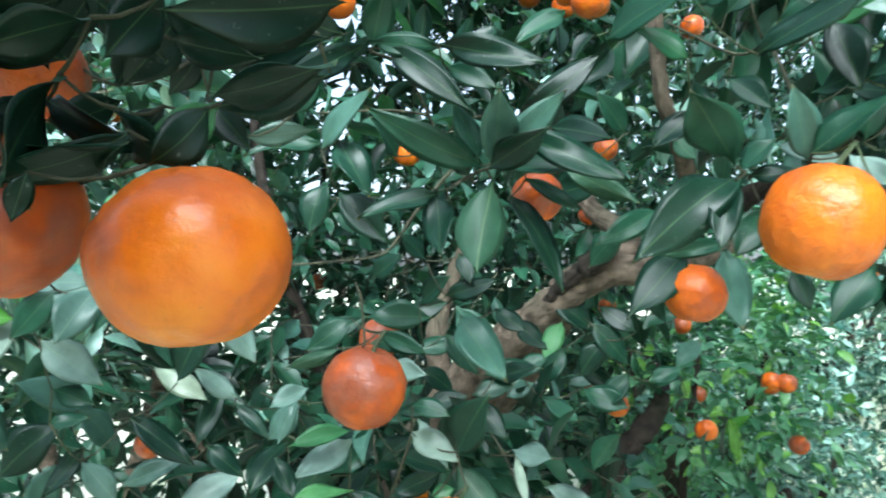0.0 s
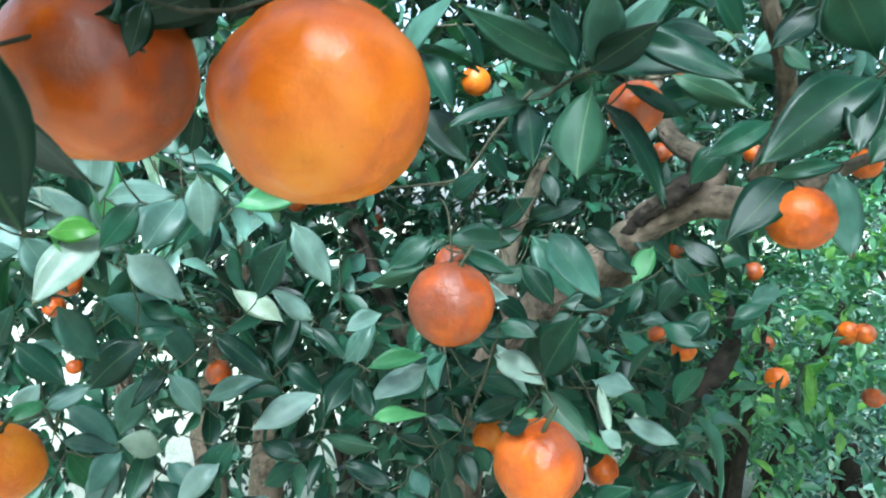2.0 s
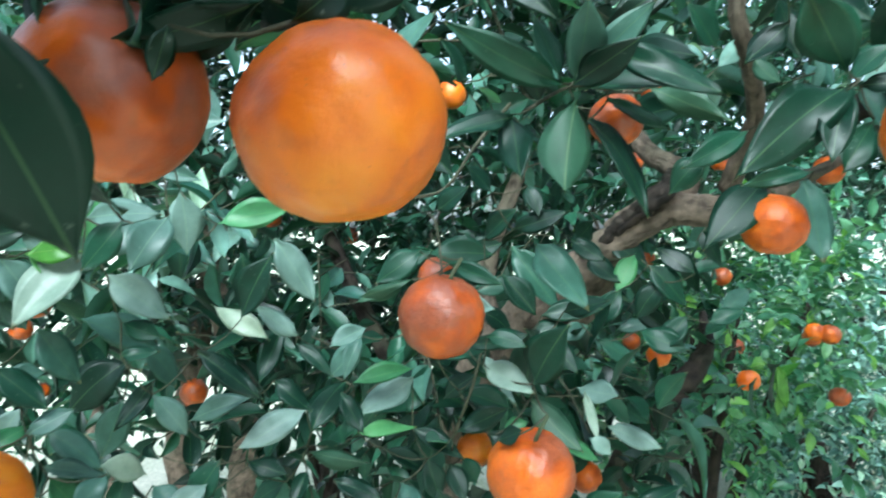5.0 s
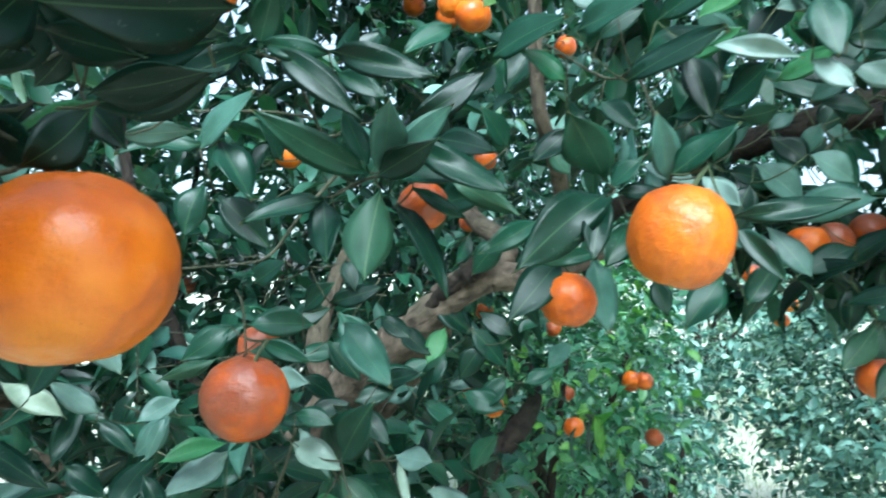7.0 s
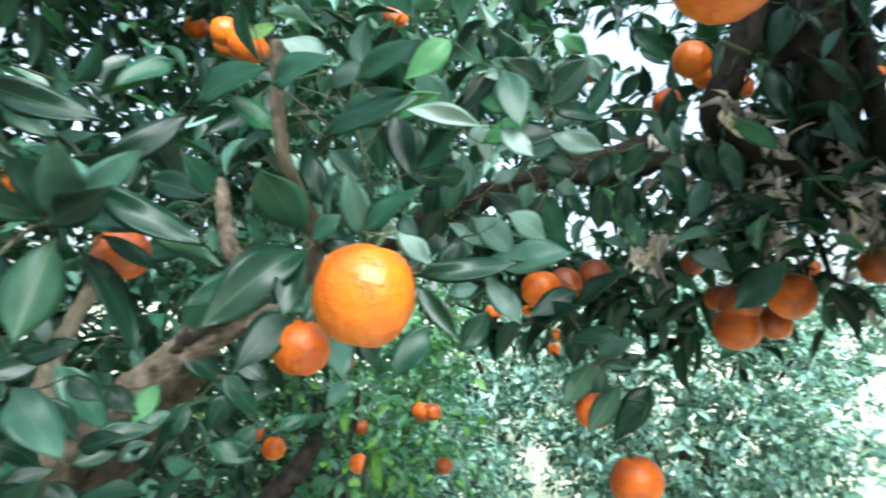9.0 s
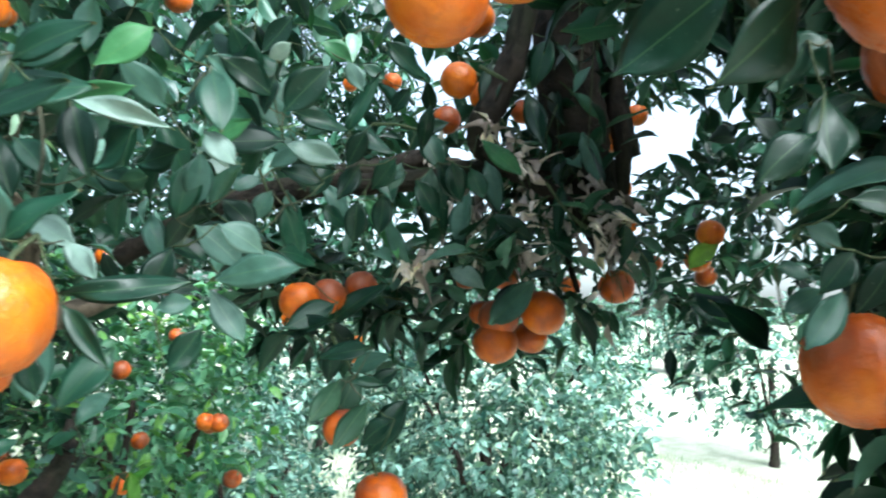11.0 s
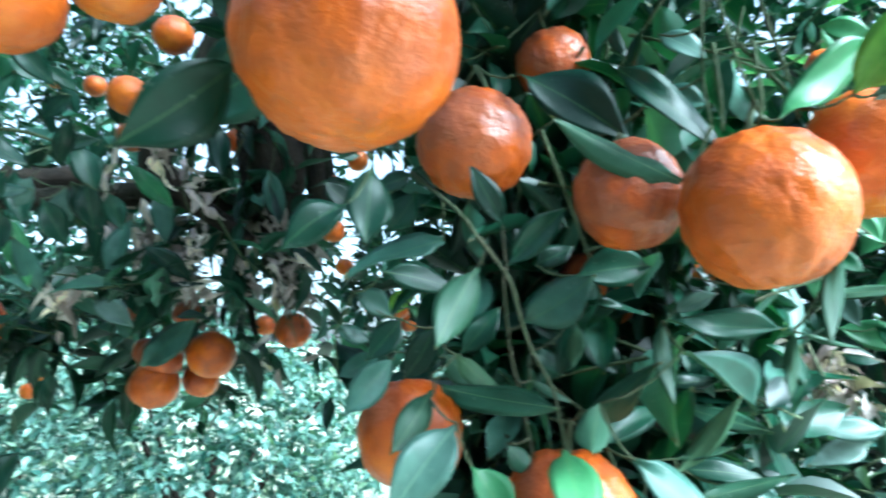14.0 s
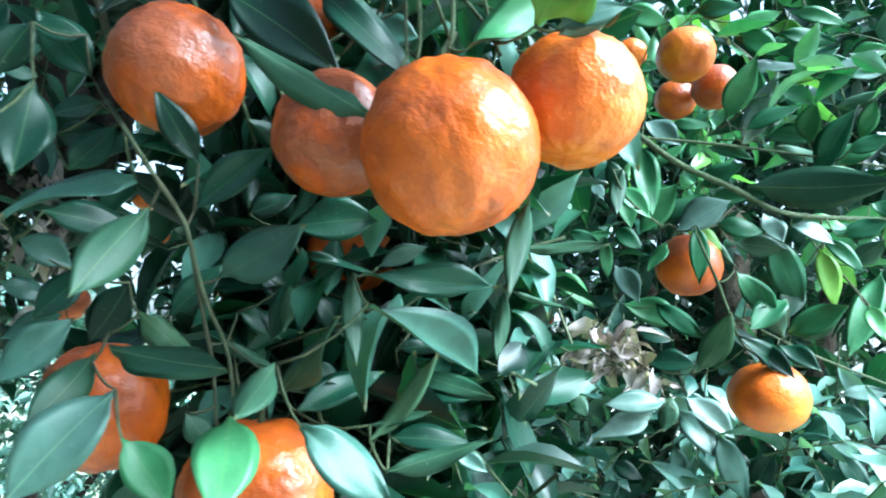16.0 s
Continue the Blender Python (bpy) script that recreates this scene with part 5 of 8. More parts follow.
leaf(tree_a, (0.008, 0.685, 1.503), (0.035, 0.662, 1.532), 0.022, (-0.71, -0.70, 0.10), 'g')
leaf(tree_a, (0.095, 0.708, 1.498), (0.114, 0.676, 1.522), 0.021, (-0.81, -0.58, -0.13), 'g')
leaf(tree_a, (0.047, 0.660, 1.553), (0.056, 0.640, 1.532), 0.018, (-0.17, -0.74, 0.65), 'g')
leaf(tree_a, (0.015, 0.663, 1.547), (-0.005, 0.644, 1.572), 0.025, (0.82, -0.50, 0.28), 'g')
leaf(tree_a, (-0.037, 0.668, 1.530), (-0.009, 0.645, 1.551), 0.024, (-0.64, -0.77, 0.01), 'g')
leaf(tree_a, (0.055, 0.608, 1.620), (0.044, 0.578, 1.648), 0.021, (0.21, -0.70, -0.68), 'g')
leaf(tree_a, (-0.009, 0.613, 1.638), (-0.021, 0.583, 1.665), 0.025, (0.89, -0.45, -0.11), 'g')
leaf(tree_a, (-0.014, 0.338, 1.647), (-0.053, 0.332, 1.630), 0.022, (0.19, -0.61, -0.76), 'g')
leaf(tree_a, (0.176, 0.546, 1.646), (0.153, 0.527, 1.671), 0.025, (0.43, -0.87, -0.25), 'g')
leaf(tree_a, (-0.025, 0.670, 1.445), (0.019, 0.646, 1.439), 0.021, (-0.39, -0.83, 0.39), 'p')
leaf(tree_a, (-0.066, 0.674, 1.412), (-0.033, 0.650, 1.448), 0.024, (-0.42, -0.88, -0.20), 'g')
leaf(tree_a, (0.144, 0.654, 1.491), (0.126, 0.636, 1.462), 0.019, (-0.12, -0.82, 0.56), 'f')
leaf(tree_a, (0.082, 0.661, 1.437), (0.116, 0.637, 1.451), 0.019, (-0.61, -0.77, 0.21), 'g')
leaf(tree_b, (0.159, 0.534, 1.715), (0.194, 0.478, 1.729), 0.032, (-0.85, -0.50, 0.17), 'g')
leaf(tree_b, (0.213, 0.517, 1.695), (0.179, 0.511, 1.716), 0.027, (0.26, -0.96, 0.13), 'f')
leaf(tree_b, (0.261, 0.530, 1.755), (0.222, 0.526, 1.777), 0.029, (0.28, -0.90, 0.34), 'p')
leaf(tree_b, (0.302, 0.512, 1.715), (0.329, 0.472, 1.727), 0.020, (-0.75, -0.60, -0.29), 'f')
leaf(tree_b, (0.320, 0.506, 1.671), (0.344, 0.471, 1.655), 0.019, (-0.64, -0.64, 0.42), 'g')
leaf(tree_b, (0.345, 0.481, 1.778), (0.309, 0.481, 1.748), 0.024, (-0.22, -0.94, 0.26), 'f')
leaf(tree_b, (0.394, 0.519, 1.706), (0.417, 0.481, 1.725), 0.019, (-0.75, -0.60, -0.28), 'f')
leaf(tree_b, (0.442, 0.487, 1.751), (0.398, 0.487, 1.772), 0.025, (-0.03, -1.00, -0.08), 'g')
leaf(tree_b, (0.127, 0.615, 1.665), (0.166, 0.571, 1.649), 0.026, (-0.67, -0.70, 0.24), 'g')
leaf(tree_b, (0.122, 0.624, 1.603), (0.164, 0.576, 1.615), 0.028, (-0.76, -0.62, 0.20), 'g')
leaf(tree_b, (0.186, 0.591, 1.573), (0.157, 0.587, 1.547), 0.024, (-0.25, -0.87, 0.42), 'g')
leaf(tree_b, (0.283, 0.531, 1.636), (0.309, 0.495, 1.617), 0.020, (-0.44, -0.65, 0.62), 'p')
leaf(tree_b, (0.231, 0.556, 1.666), (0.200, 0.554, 1.636), 0.023, (-0.17, -0.95, 0.26), 'g')
leaf(tree_b, (0.497, 0.850, 1.782), (0.521, 0.803, 1.749), 0.030, (-0.56, -0.66, 0.51), 'p')
leaf(tree_b, (0.540, 0.776, 1.802), (0.599, 0.683, 1.755), 0.031, (-0.76, -0.60, 0.24), 'g')
leaf(tree_b, (0.566, 0.745, 1.836), (0.578, 0.686, 1.868), 0.041, (-0.57, -0.48, -0.67), 'f')
leaf(tree_b, (0.560, 0.753, 1.825), (0.510, 0.757, 1.843), 0.031, (-0.16, -0.96, -0.22), 'f')
leaf(tree_b, (0.478, 0.803, 1.750), (0.458, 0.792, 1.675), 0.035, (-0.50, -0.83, 0.26), 'g')
leaf(tree_b, (0.443, 0.847, 1.687), (0.457, 0.801, 1.627), 0.030, (-0.26, -0.79, 0.56), 'g')
leaf(tree_b, (0.527, 0.771, 1.644), (0.482, 0.769, 1.668), 0.024, (0.03, -1.00, -0.04), 'p')
leaf(tree_b, (0.683, 0.696, 1.777), (0.688, 0.673, 1.713), 0.028, (-0.24, -0.92, 0.31), 'g')
leaf(tree_b, (0.689, 0.740, 1.730), (0.713, 0.684, 1.663), 0.032, (-0.43, -0.77, 0.48), 'f')
leaf(tree_a, (-0.124, 0.267, 1.610), (-0.106, 0.274, 1.629), 0.023, (0.41, -0.52, -0.75), 'g')
leaf(tree_b, (0.810, 0.659, 1.752), (0.791, 0.662, 1.671), 0.030, (-0.87, -0.46, 0.19), 'g')
leaf(tree_a, (-0.076, 0.353, 1.642), (-0.089, 0.353, 1.623), 0.018, (0.28, -0.61, -0.75), 'g')
leaf(tree_b, (0.915, 0.582, 1.767), (0.902, 0.580, 1.681), 0.021, (-0.86, -0.50, 0.14), 'g')
leaf(tree_b, (0.938, 0.578, 1.649), (0.900, 0.579, 1.704), 0.028, (0.14, -0.98, 0.11), 'g')
leaf(tree_b, (0.780, 0.664, 1.639), (0.803, 0.617, 1.615), 0.028, (-0.64, -0.57, 0.52), 'p')
leaf(tree_b, (0.740, 0.703, 1.644), (0.698, 0.707, 1.699), 0.028, (-0.18, -0.98, -0.06), 'g')
leaf(tree_b, (0.647, 0.778, 1.749), (0.665, 0.741, 1.696), 0.028, (-0.48, -0.78, 0.40), 'g')
leaf(tree_b, (0.610, 0.816, 1.738), (0.621, 0.788, 1.670), 0.027, (-0.38, -0.88, 0.30), 'g')
leaf(tree_b, (0.631, 0.720, 1.769), (0.603, 0.727, 1.721), 0.029, (-0.64, -0.71, 0.28), 'g')
leaf(tree_b, (0.835, 0.656, 1.796), (0.842, 0.632, 1.723), 0.029, (-0.61, -0.77, 0.19), 'g')
leaf(tree_b, (0.735, 0.680, 1.824), (0.751, 0.645, 1.769), 0.034, (-0.39, -0.82, 0.42), 'g')
leaf(tree_b, (0.642, 0.704, 1.805), (0.669, 0.652, 1.782), 0.027, (-0.72, -0.56, 0.41), 'g')
leaf(tree_b, (0.830, 0.640, 1.940), (0.815, 0.639, 1.854), 0.032, (-0.67, -0.74, 0.12), 'g')
leaf(tree_b, (0.882, 0.622, 1.902), (0.890, 0.599, 1.817), 0.032, (-0.70, -0.70, 0.12), 'g')
leaf(tree_b, (0.897, 0.596, 1.977), (0.867, 0.607, 1.911), 0.038, (-0.87, -0.37, 0.33), 'g')
leaf(tree_b, (0.942, 0.572, 1.841), (0.952, 0.545, 1.774), 0.031, (-0.61, -0.76, 0.22), 'g')
leaf(tree_a, (-0.072, 0.155, 1.549), (-0.0595, 0.170, 1.508), 0.0290, (0.35, -0.45, -0.82), 'v')
leaf(tree_b, (0.644, 0.077, 1.657), (0.616, 0.083, 1.611), 0.023, (-0.64, -0.69, 0.33), 's')
leaf(tree_b, (0.671, 0.116, 1.679), (0.629, 0.158, 1.657), 0.027, (-0.44, -0.54, 0.72), 'g')
leaf(tree_a, (-0.098, 0.273, 1.591), (-0.075, 0.285, 1.598), 0.019, (0.37, -0.59, -0.72), 'g')
leaf(tree_b, (0.664, 0.068, 1.661), (0.679, 0.040, 1.698), 0.018, (-0.76, -0.61, 0.22), 'g')
leaf(tree_a, (-0.063, 0.244, 1.617), (-0.090, 0.233, 1.606), 0.024, (0.45, -0.30, -0.84), 'g')
leaf(tree_b, (0.671, 0.076, 1.687), (0.643, 0.078, 1.715), 0.016, (-0.71, -0.68, 0.17), 'g')
leaf(tree_b, (0.659, 0.103, 1.589), (0.664, 0.036, 1.580), 0.024, (-0.66, -0.60, 0.44), 's')
leaf(tree_b, (0.650, 0.086, 1.571), (0.618, 0.103, 1.525), 0.029, (-0.57, -0.64, 0.52), 'p')
leaf(tree_b, (0.658, 0.027, 1.565), (0.627, 0.005, 1.535), 0.033, (-0.68, -0.51, 0.53), 'f')
leaf(tree_b, (0.667, 0.012, 1.589), (0.635, 0.007, 1.564), 0.016, (-0.72, -0.50, 0.47), 's')
leaf(tree_a, (0.239, 0.487, 1.606), (0.167, 0.446, 1.559), 0.034, (-0.30, -0.92, 0.20), 'g')
leaf(tree_b, (0.674, -0.028, 1.619), (0.782, -0.061, 1.592), 0.020, (-0.86, -0.31, 0.40), 'g')
leaf(tree_b, (0.692, -0.014, 1.635), (0.743, -0.064, 1.635), 0.015, (-0.88, -0.34, 0.33), 'g')
leaf(tree_b, (0.680, -0.016, 1.634), (0.688, -0.017, 1.595), 0.011, (-0.82, -0.42, 0.37), 's')
leaf(tree_b, (0.798, 0.006, 1.589), (0.795, -0.057, 1.573), 0.019, (-0.85, -0.29, 0.45), 's')
leaf(tree_b, (0.706, 0.032, 1.573), (0.670, -0.018, 1.611), 0.019, (-0.78, -0.46, 0.43), 's')
leaf(tree_b, (0.710, 0.025, 1.564), (0.754, -0.002, 1.588), 0.019, (-0.79, -0.41, 0.46), 'g')
leaf(tree_b, (0.661, 0.066, 1.778), (0.673, 0.004, 1.742), 0.032, (-0.80, -0.60, 0.00), 'g')
leaf(tree_b, (0.650, 0.004, 1.766), (0.651, -0.050, 1.725), 0.021, (-0.87, -0.49, -0.02), 'g')
leaf(tree_b, (0.658, -0.028, 1.703), (0.644, 0.034, 1.734), 0.021, (-0.83, -0.55, 0.13), 's')
leaf(tree_b, (0.653, -0.073, 1.729), (0.693, -0.108, 1.778), 0.019, (-0.97, -0.25, -0.05), 'f')
leaf(tree_b, (0.708, -0.020, 1.555), (0.722, -0.048, 1.594), 0.012, (-0.82, -0.33, 0.47), 's')
leaf(tree_b, (0.708, -0.019, 1.562), (0.720, -0.045, 1.569), 0.006, (-0.81, -0.33, 0.49), 's')
leaf(tree_b, (0.719, -0.026, 1.539), (0.737, -0.072, 1.557), 0.013, (-0.81, -0.28, 0.52), 's')
leaf(tree_b, (0.739, -0.017, 1.553), (0.754, -0.058, 1.554), 0.016, (-0.81, -0.29, 0.50), 'g')
leaf(tree_b, (0.751, -0.049, 1.548), (0.755, -0.068, 1.541), 0.009, (-0.82, -0.24, 0.52), 'p')
leaf(tree_b, (0.674, 0.103, 1.608), (0.695, 0.079, 1.579), 0.016, (-0.67, -0.61, 0.42), 's')
leaf(tree_b, (0.729, 0.048, 1.637), (0.726, 0.056, 1.600), 0.015, (-0.77, -0.51, 0.37), 'g')
leaf(tree_b, (0.721, 0.042, 1.635), (0.721, 0.045, 1.606), 0.010, (-0.78, -0.50, 0.37), 's')
leaf(tree_b, (0.685, -0.097, 1.672), (0.692, -0.090, 1.630), 0.011, (-0.94, -0.21, 0.27), 's')
leaf(tree_b, (0.728, -0.087, 1.656), (0.734, -0.126, 1.658), 0.009, (-0.95, -0.15, 0.27), 's')
leaf(tree_b, (0.739, -0.075, 1.637), (0.741, -0.073, 1.599), 0.009, (-0.90, -0.23, 0.37), 's')
leaf(tree_b, (0.740, -0.079, 1.635), (0.746, -0.107, 1.628), 0.004, (-0.92, -0.18, 0.34), 's')
leaf(tree_b, (0.715, 0.045, 1.663), (0.736, 0.002, 1.676), 0.025, (-0.84, -0.48, 0.26), 'g')
leaf(tree_b, (0.712, 0.035, 1.647), (0.732, -0.001, 1.645), 0.008, (-0.83, -0.46, 0.31), 'g')
leaf(tree_b, (0.706, -0.016, 1.641), (0.714, -0.038, 1.654), 0.010, (-0.88, -0.38, 0.29), 'p')
leaf(tree_b, (0.673, -0.010, 1.759), (0.687, -0.034, 1.755), 0.018, (-0.89, -0.45, -0.01), 'g')
leaf(tree_b, (0.661, -0.110, 1.739), (0.659, -0.137, 1.749), 0.013, (-0.99, -0.13, -0.06), 'p')
leaf(tree_b, (0.630, 0.178, 1.729), (0.643, 0.168, 1.731), 0.019, (-0.56, -0.82, 0.15), 'g')
leaf(tree_b, (0.658, 0.167, 1.702), (0.680, 0.146, 1.711), 0.020, (-0.62, -0.76, 0.20), 'g')
leaf(tree_b, (0.634, 0.133, 1.653), (0.668, 0.104, 1.649), 0.020, (-0.63, -0.72, 0.30), 'g')
leaf(tree_b, (0.648, 0.163, 1.566), (0.671, 0.147, 1.603), 0.021, (-0.56, -0.70, 0.44), 'g')
leaf(tree_b, (0.655, 0.107, 1.587), (0.637, 0.119, 1.552), 0.019, (-0.58, -0.66, 0.47), 's')
leaf(tree_b, (0.644, 0.072, 1.551), (0.656, 0.051, 1.524), 0.028, (-0.62, -0.57, 0.55), 'f')
leaf(tree_b, (0.660, 0.181, 1.588), (0.681, 0.165, 1.603), 0.015, (-0.56, -0.71, 0.42), 'g')
leaf(tree_b, (0.714, 0.072, 1.614), (0.729, 0.051, 1.604), 0.015, (-0.75, -0.53, 0.39), 'g')
leaf(tree_b, (0.731, 0.028, 1.590), (0.737, 0.016, 1.575), 0.013, (-0.78, -0.43, 0.45), 'g')
leaf(tree_b, (0.708, 0.069, 1.669), (0.720, 0.049, 1.683), 0.015, (-0.79, -0.56, 0.25), 'g')
leaf(tree_b, (0.696, 0.063, 1.597), (0.710, 0.043, 1.585), 0.007, (-0.73, -0.53, 0.43), 's')
leaf(tree_b, (0.677, 0.067, 1.561), (0.684, 0.055, 1.545), 0.016, (-0.67, -0.54, 0.51), 's')
leaf(tree_b, (0.778, 0.001, 1.600), (0.790, -0.031, 1.609), 0.014, (-0.86, -0.33, 0.40), 'g')
leaf(tree_b, (0.801, -0.003, 1.623), (0.810, -0.026, 1.595), 0.015, (-0.86, -0.31, 0.39), 'g')
leaf(tree_b, (0.771, 0.057, 1.631), (0.784, 0.036, 1.604), 0.022, (-0.81, -0.45, 0.38), 'g')
leaf(tree_b, (0.837, -0.031, 1.675), (0.847, -0.048, 1.629), 0.022, (-0.91, -0.25, 0.32), 'g')
leaf(tree_a, (-0.104, 0.260, 1.635), (-0.098, 0.274, 1.611), 0.024, (0.39, -0.52, -0.76), 'g')
leaf(tree_b, (0.721, 0.126, 1.609), (0.736, 0.106, 1.643), 0.020, (-0.71, -0.61, 0.36), 'g')
leaf(tree_b, (0.801, -0.004, 1.572), (0.816, -0.048, 1.579), 0.019, (-0.85, -0.28, 0.45), 'g')
leaf(tree_b, (0.780, 0.041, 1.561), (0.789, 0.025, 1.591), 0.022, (-0.79, -0.40, 0.45), 'g')
leaf(tree_c, (1.187, -0.140, 1.774), (1.177, -0.199, 1.810), 0.028, (-0.98, 0.02, 0.21), 'f')
leaf(tree_c, (1.219, -0.163, 1.765), (1.207, -0.220, 1.808), 0.029, (-0.97, 0.04, 0.22), 'f')
leaf(tree_c, (1.174, -0.182, 1.761), (1.178, -0.227, 1.724), 0.015, (-0.96, 0.06, 0.26), 's')
leaf(tree_c, (1.202, -0.159, 1.773), (1.213, -0.190, 1.709), 0.029, (-0.96, 0.02, 0.27), 'f')
leaf(tree_c, (1.204, -0.118, 1.874), (1.226, -0.147, 1.804), 0.021, (-0.99, -0.03, 0.17), 'f')
leaf(tree_c, (1.166, -0.088, 1.841), (1.182, -0.109, 1.786), 0.021, (-0.98, -0.08, 0.18), 's')
leaf(tree_c, (1.187, -0.195, 1.878), (1.168, -0.282, 1.902), 0.018, (-0.99, 0.10, 0.10), 'f')
leaf(tree_c, (1.141, -0.243, 1.861), (1.134, -0.302, 1.855), 0.021, (-0.98, 0.16, 0.13), 'f')
leaf(tree_c, (1.172, -0.263, 1.856), (1.170, -0.325, 1.829), 0.022, (-0.97, 0.18, 0.16), 's')
leaf(tree_c, (1.191, -0.291, 1.881), (1.169, -0.310, 1.928), 0.022, (-0.98, 0.18, 0.09), 'f')
leaf(tree_c, (1.143, -0.340, 1.851), (1.126, -0.351, 1.887), 0.018, (-0.96, 0.25, 0.12), 'f')
leaf(tree_c, (1.184, -0.320, 1.838), (1.182, -0.356, 1.815), 0.019, (-0.96, 0.23, 0.18), 's')
leaf(tree_c, (1.169, -0.261, 1.753), (1.175, -0.291, 1.680), 0.038, (-0.95, 0.15, 0.29), 'f')
leaf(tree_c, (1.212, -0.253, 1.669), (1.205, -0.258, 1.724), 0.036, (-0.94, 0.12, 0.32), 'f')
leaf(tree_c, (1.239, -0.291, 1.654), (1.228, -0.338, 1.675), 0.034, (-0.92, 0.18, 0.35), 's')
leaf(tree_c, (1.201, -0.104, 1.676), (1.203, -0.175, 1.660), 0.032, (-0.94, -0.02, 0.34), 'f')
leaf(tree_c, (1.217, -0.080, 1.760), (1.226, -0.086, 1.710), 0.018, (-0.96, -0.09, 0.28), 'f')
leaf(tree_c, (1.186, -0.222, 1.660), (1.190, -0.189, 1.603), 0.028, (-0.92, 0.06, 0.38), 's')
leaf(tree_c, (1.214, -0.250, 1.645), (1.210, -0.287, 1.609), 0.019, (-0.91, 0.13, 0.39), 'f')
leaf(tree_c, (1.240, -0.288, 1.641), (1.235, -0.319, 1.621), 0.019, (-0.91, 0.16, 0.38), 'f')
leaf(tree_c, (1.180, -0.225, 1.791), (1.176, -0.195, 1.813), 0.018, (-0.98, 0.07, 0.20), 's')
leaf(tree_c, (1.203, -0.297, 1.783), (1.197, -0.340, 1.770), 0.019, (-0.95, 0.19, 0.23), 'f')
leaf(tree_c, (1.161, -0.308, 1.752), (1.159, -0.345, 1.717), 0.018, (-0.94, 0.21, 0.27), 'f')
leaf(tree_c, (1.190, -0.337, 1.728), (1.178, -0.369, 1.751), 0.022, (-0.93, 0.24, 0.27), 's')
leaf(tree_c, (1.214, -0.131, 1.846), (1.204, -0.170, 1.878), 0.018, (-0.99, -0.01, 0.14), 'f')
leaf(tree_c, (1.163, -0.191, 1.856), (1.163, -0.243, 1.842), 0.014, (-0.99, 0.08, 0.14), 'f')
leaf(tree_c, (1.174, -0.224, 1.907), (1.180, -0.278, 1.873), 0.018, (-0.99, 0.12, 0.10), 's')
leaf(tree_c, (1.113, -0.235, 1.932), (1.133, -0.243, 1.882), 0.019, (-0.99, 0.11, 0.06), 'f')
leaf(tree_c, (1.125, -0.263, 1.968), (1.122, -0.315, 1.955), 0.022, (-0.98, 0.18, 0.00), 'f')
leaf(tree_c, (1.148, -0.215, 1.999), (1.161, -0.269, 1.962), 0.022, (-0.99, 0.11, -0.00), 's')
leaf(tree_c, (1.100, -0.270, 1.979), (1.100, -0.321, 1.961), 0.018, (-0.98, 0.20, -0.02), 'f')
leaf(tree_c, (1.154, -0.290, 1.934), (1.141, -0.330, 1.944), 0.019, (-0.98, 0.20, 0.04), 'f')
leaf(tree_c, (1.122, -0.314, 1.880), (1.110, -0.354, 1.885), 0.018, (-0.97, 0.24, 0.09), 's')
leaf(tree_c, (1.130, -0.327, 1.933), (1.117, -0.358, 1.942), 0.020, (-0.97, 0.25, 0.04), 'f')
leaf(tree_c, (1.201, -0.362, 1.799), (1.196, -0.392, 1.785), 0.030, (-0.94, 0.26, 0.22), 'f')
leaf(tree_c, (1.180, -0.042, 1.766), (1.176, -0.075, 1.800), 0.021, (-0.97, -0.12, 0.22), 's')
leaf(tree_c, (1.214, -0.045, 1.751), (1.216, -0.086, 1.767), 0.019, (-0.96, -0.11, 0.25), 'f')
leaf(tree_c, (1.172, -0.026, 1.708), (1.183, -0.073, 1.671), 0.028, (-0.94, -0.13, 0.32), 'f')
leaf(tree_c, (1.214, -0.093, 1.689), (1.211, -0.122, 1.724), 0.024, (-0.95, -0.06, 0.31), 's')
leaf(tree_c, (1.461, -0.151, 1.572), (1.454, -0.077, 1.513), 0.047, (-0.89, -0.04, 0.45), 'p')
leaf(tree_c, (1.461, -0.174, 1.575), (1.454, -0.246, 1.517), 0.039, (-0.89, 0.04, 0.45), 'p')
leaf(tree_c, (1.450, -0.207, 1.457), (1.443, -0.188, 1.409), 0.056, (-0.85, 0.03, 0.52), 'g')
leaf(tree_c, (1.449, -0.007, 1.550), (1.456, -0.058, 1.564), 0.037, (-0.89, -0.11, 0.44), 'p')
leaf(tree_c, (1.454, -0.144, 1.481), (1.446, -0.097, 1.435), 0.047, (-0.86, -0.03, 0.51), 'g')
leaf(tree_c, (1.446, -0.302, 1.501), (1.443, -0.273, 1.444), 0.047, (-0.86, 0.11, 0.50), 'g')
leaf(tree_c, (1.459, -0.114, 1.656), (1.460, -0.164, 1.650), 0.037, (-0.93, -0.02, 0.37), 'g')
leaf(tree_a, (-0.092, 0.293, 1.649), (-0.108, 0.293, 1.627), 0.021, (0.35, -0.54, -0.77), 'g')
leaf(tree_c, (1.443, -0.337, 1.521), (1.437, -0.377, 1.557), 0.042, (-0.87, 0.17, 0.45), 'g')
leaf(tree_c, (1.433, 0.081, 1.560), (1.442, 0.027, 1.530), 0.042, (-0.87, -0.18, 0.45), 'g')
leaf(tree_c, (1.437, 0.042, 1.502), (1.444, -0.020, 1.475), 0.042, (-0.86, -0.14, 0.49), 'g')
leaf(tree_a, (-0.105, 0.333, 1.621), (-0.092, 0.332, 1.644), 0.020, (0.32, -0.58, -0.75), 'g')
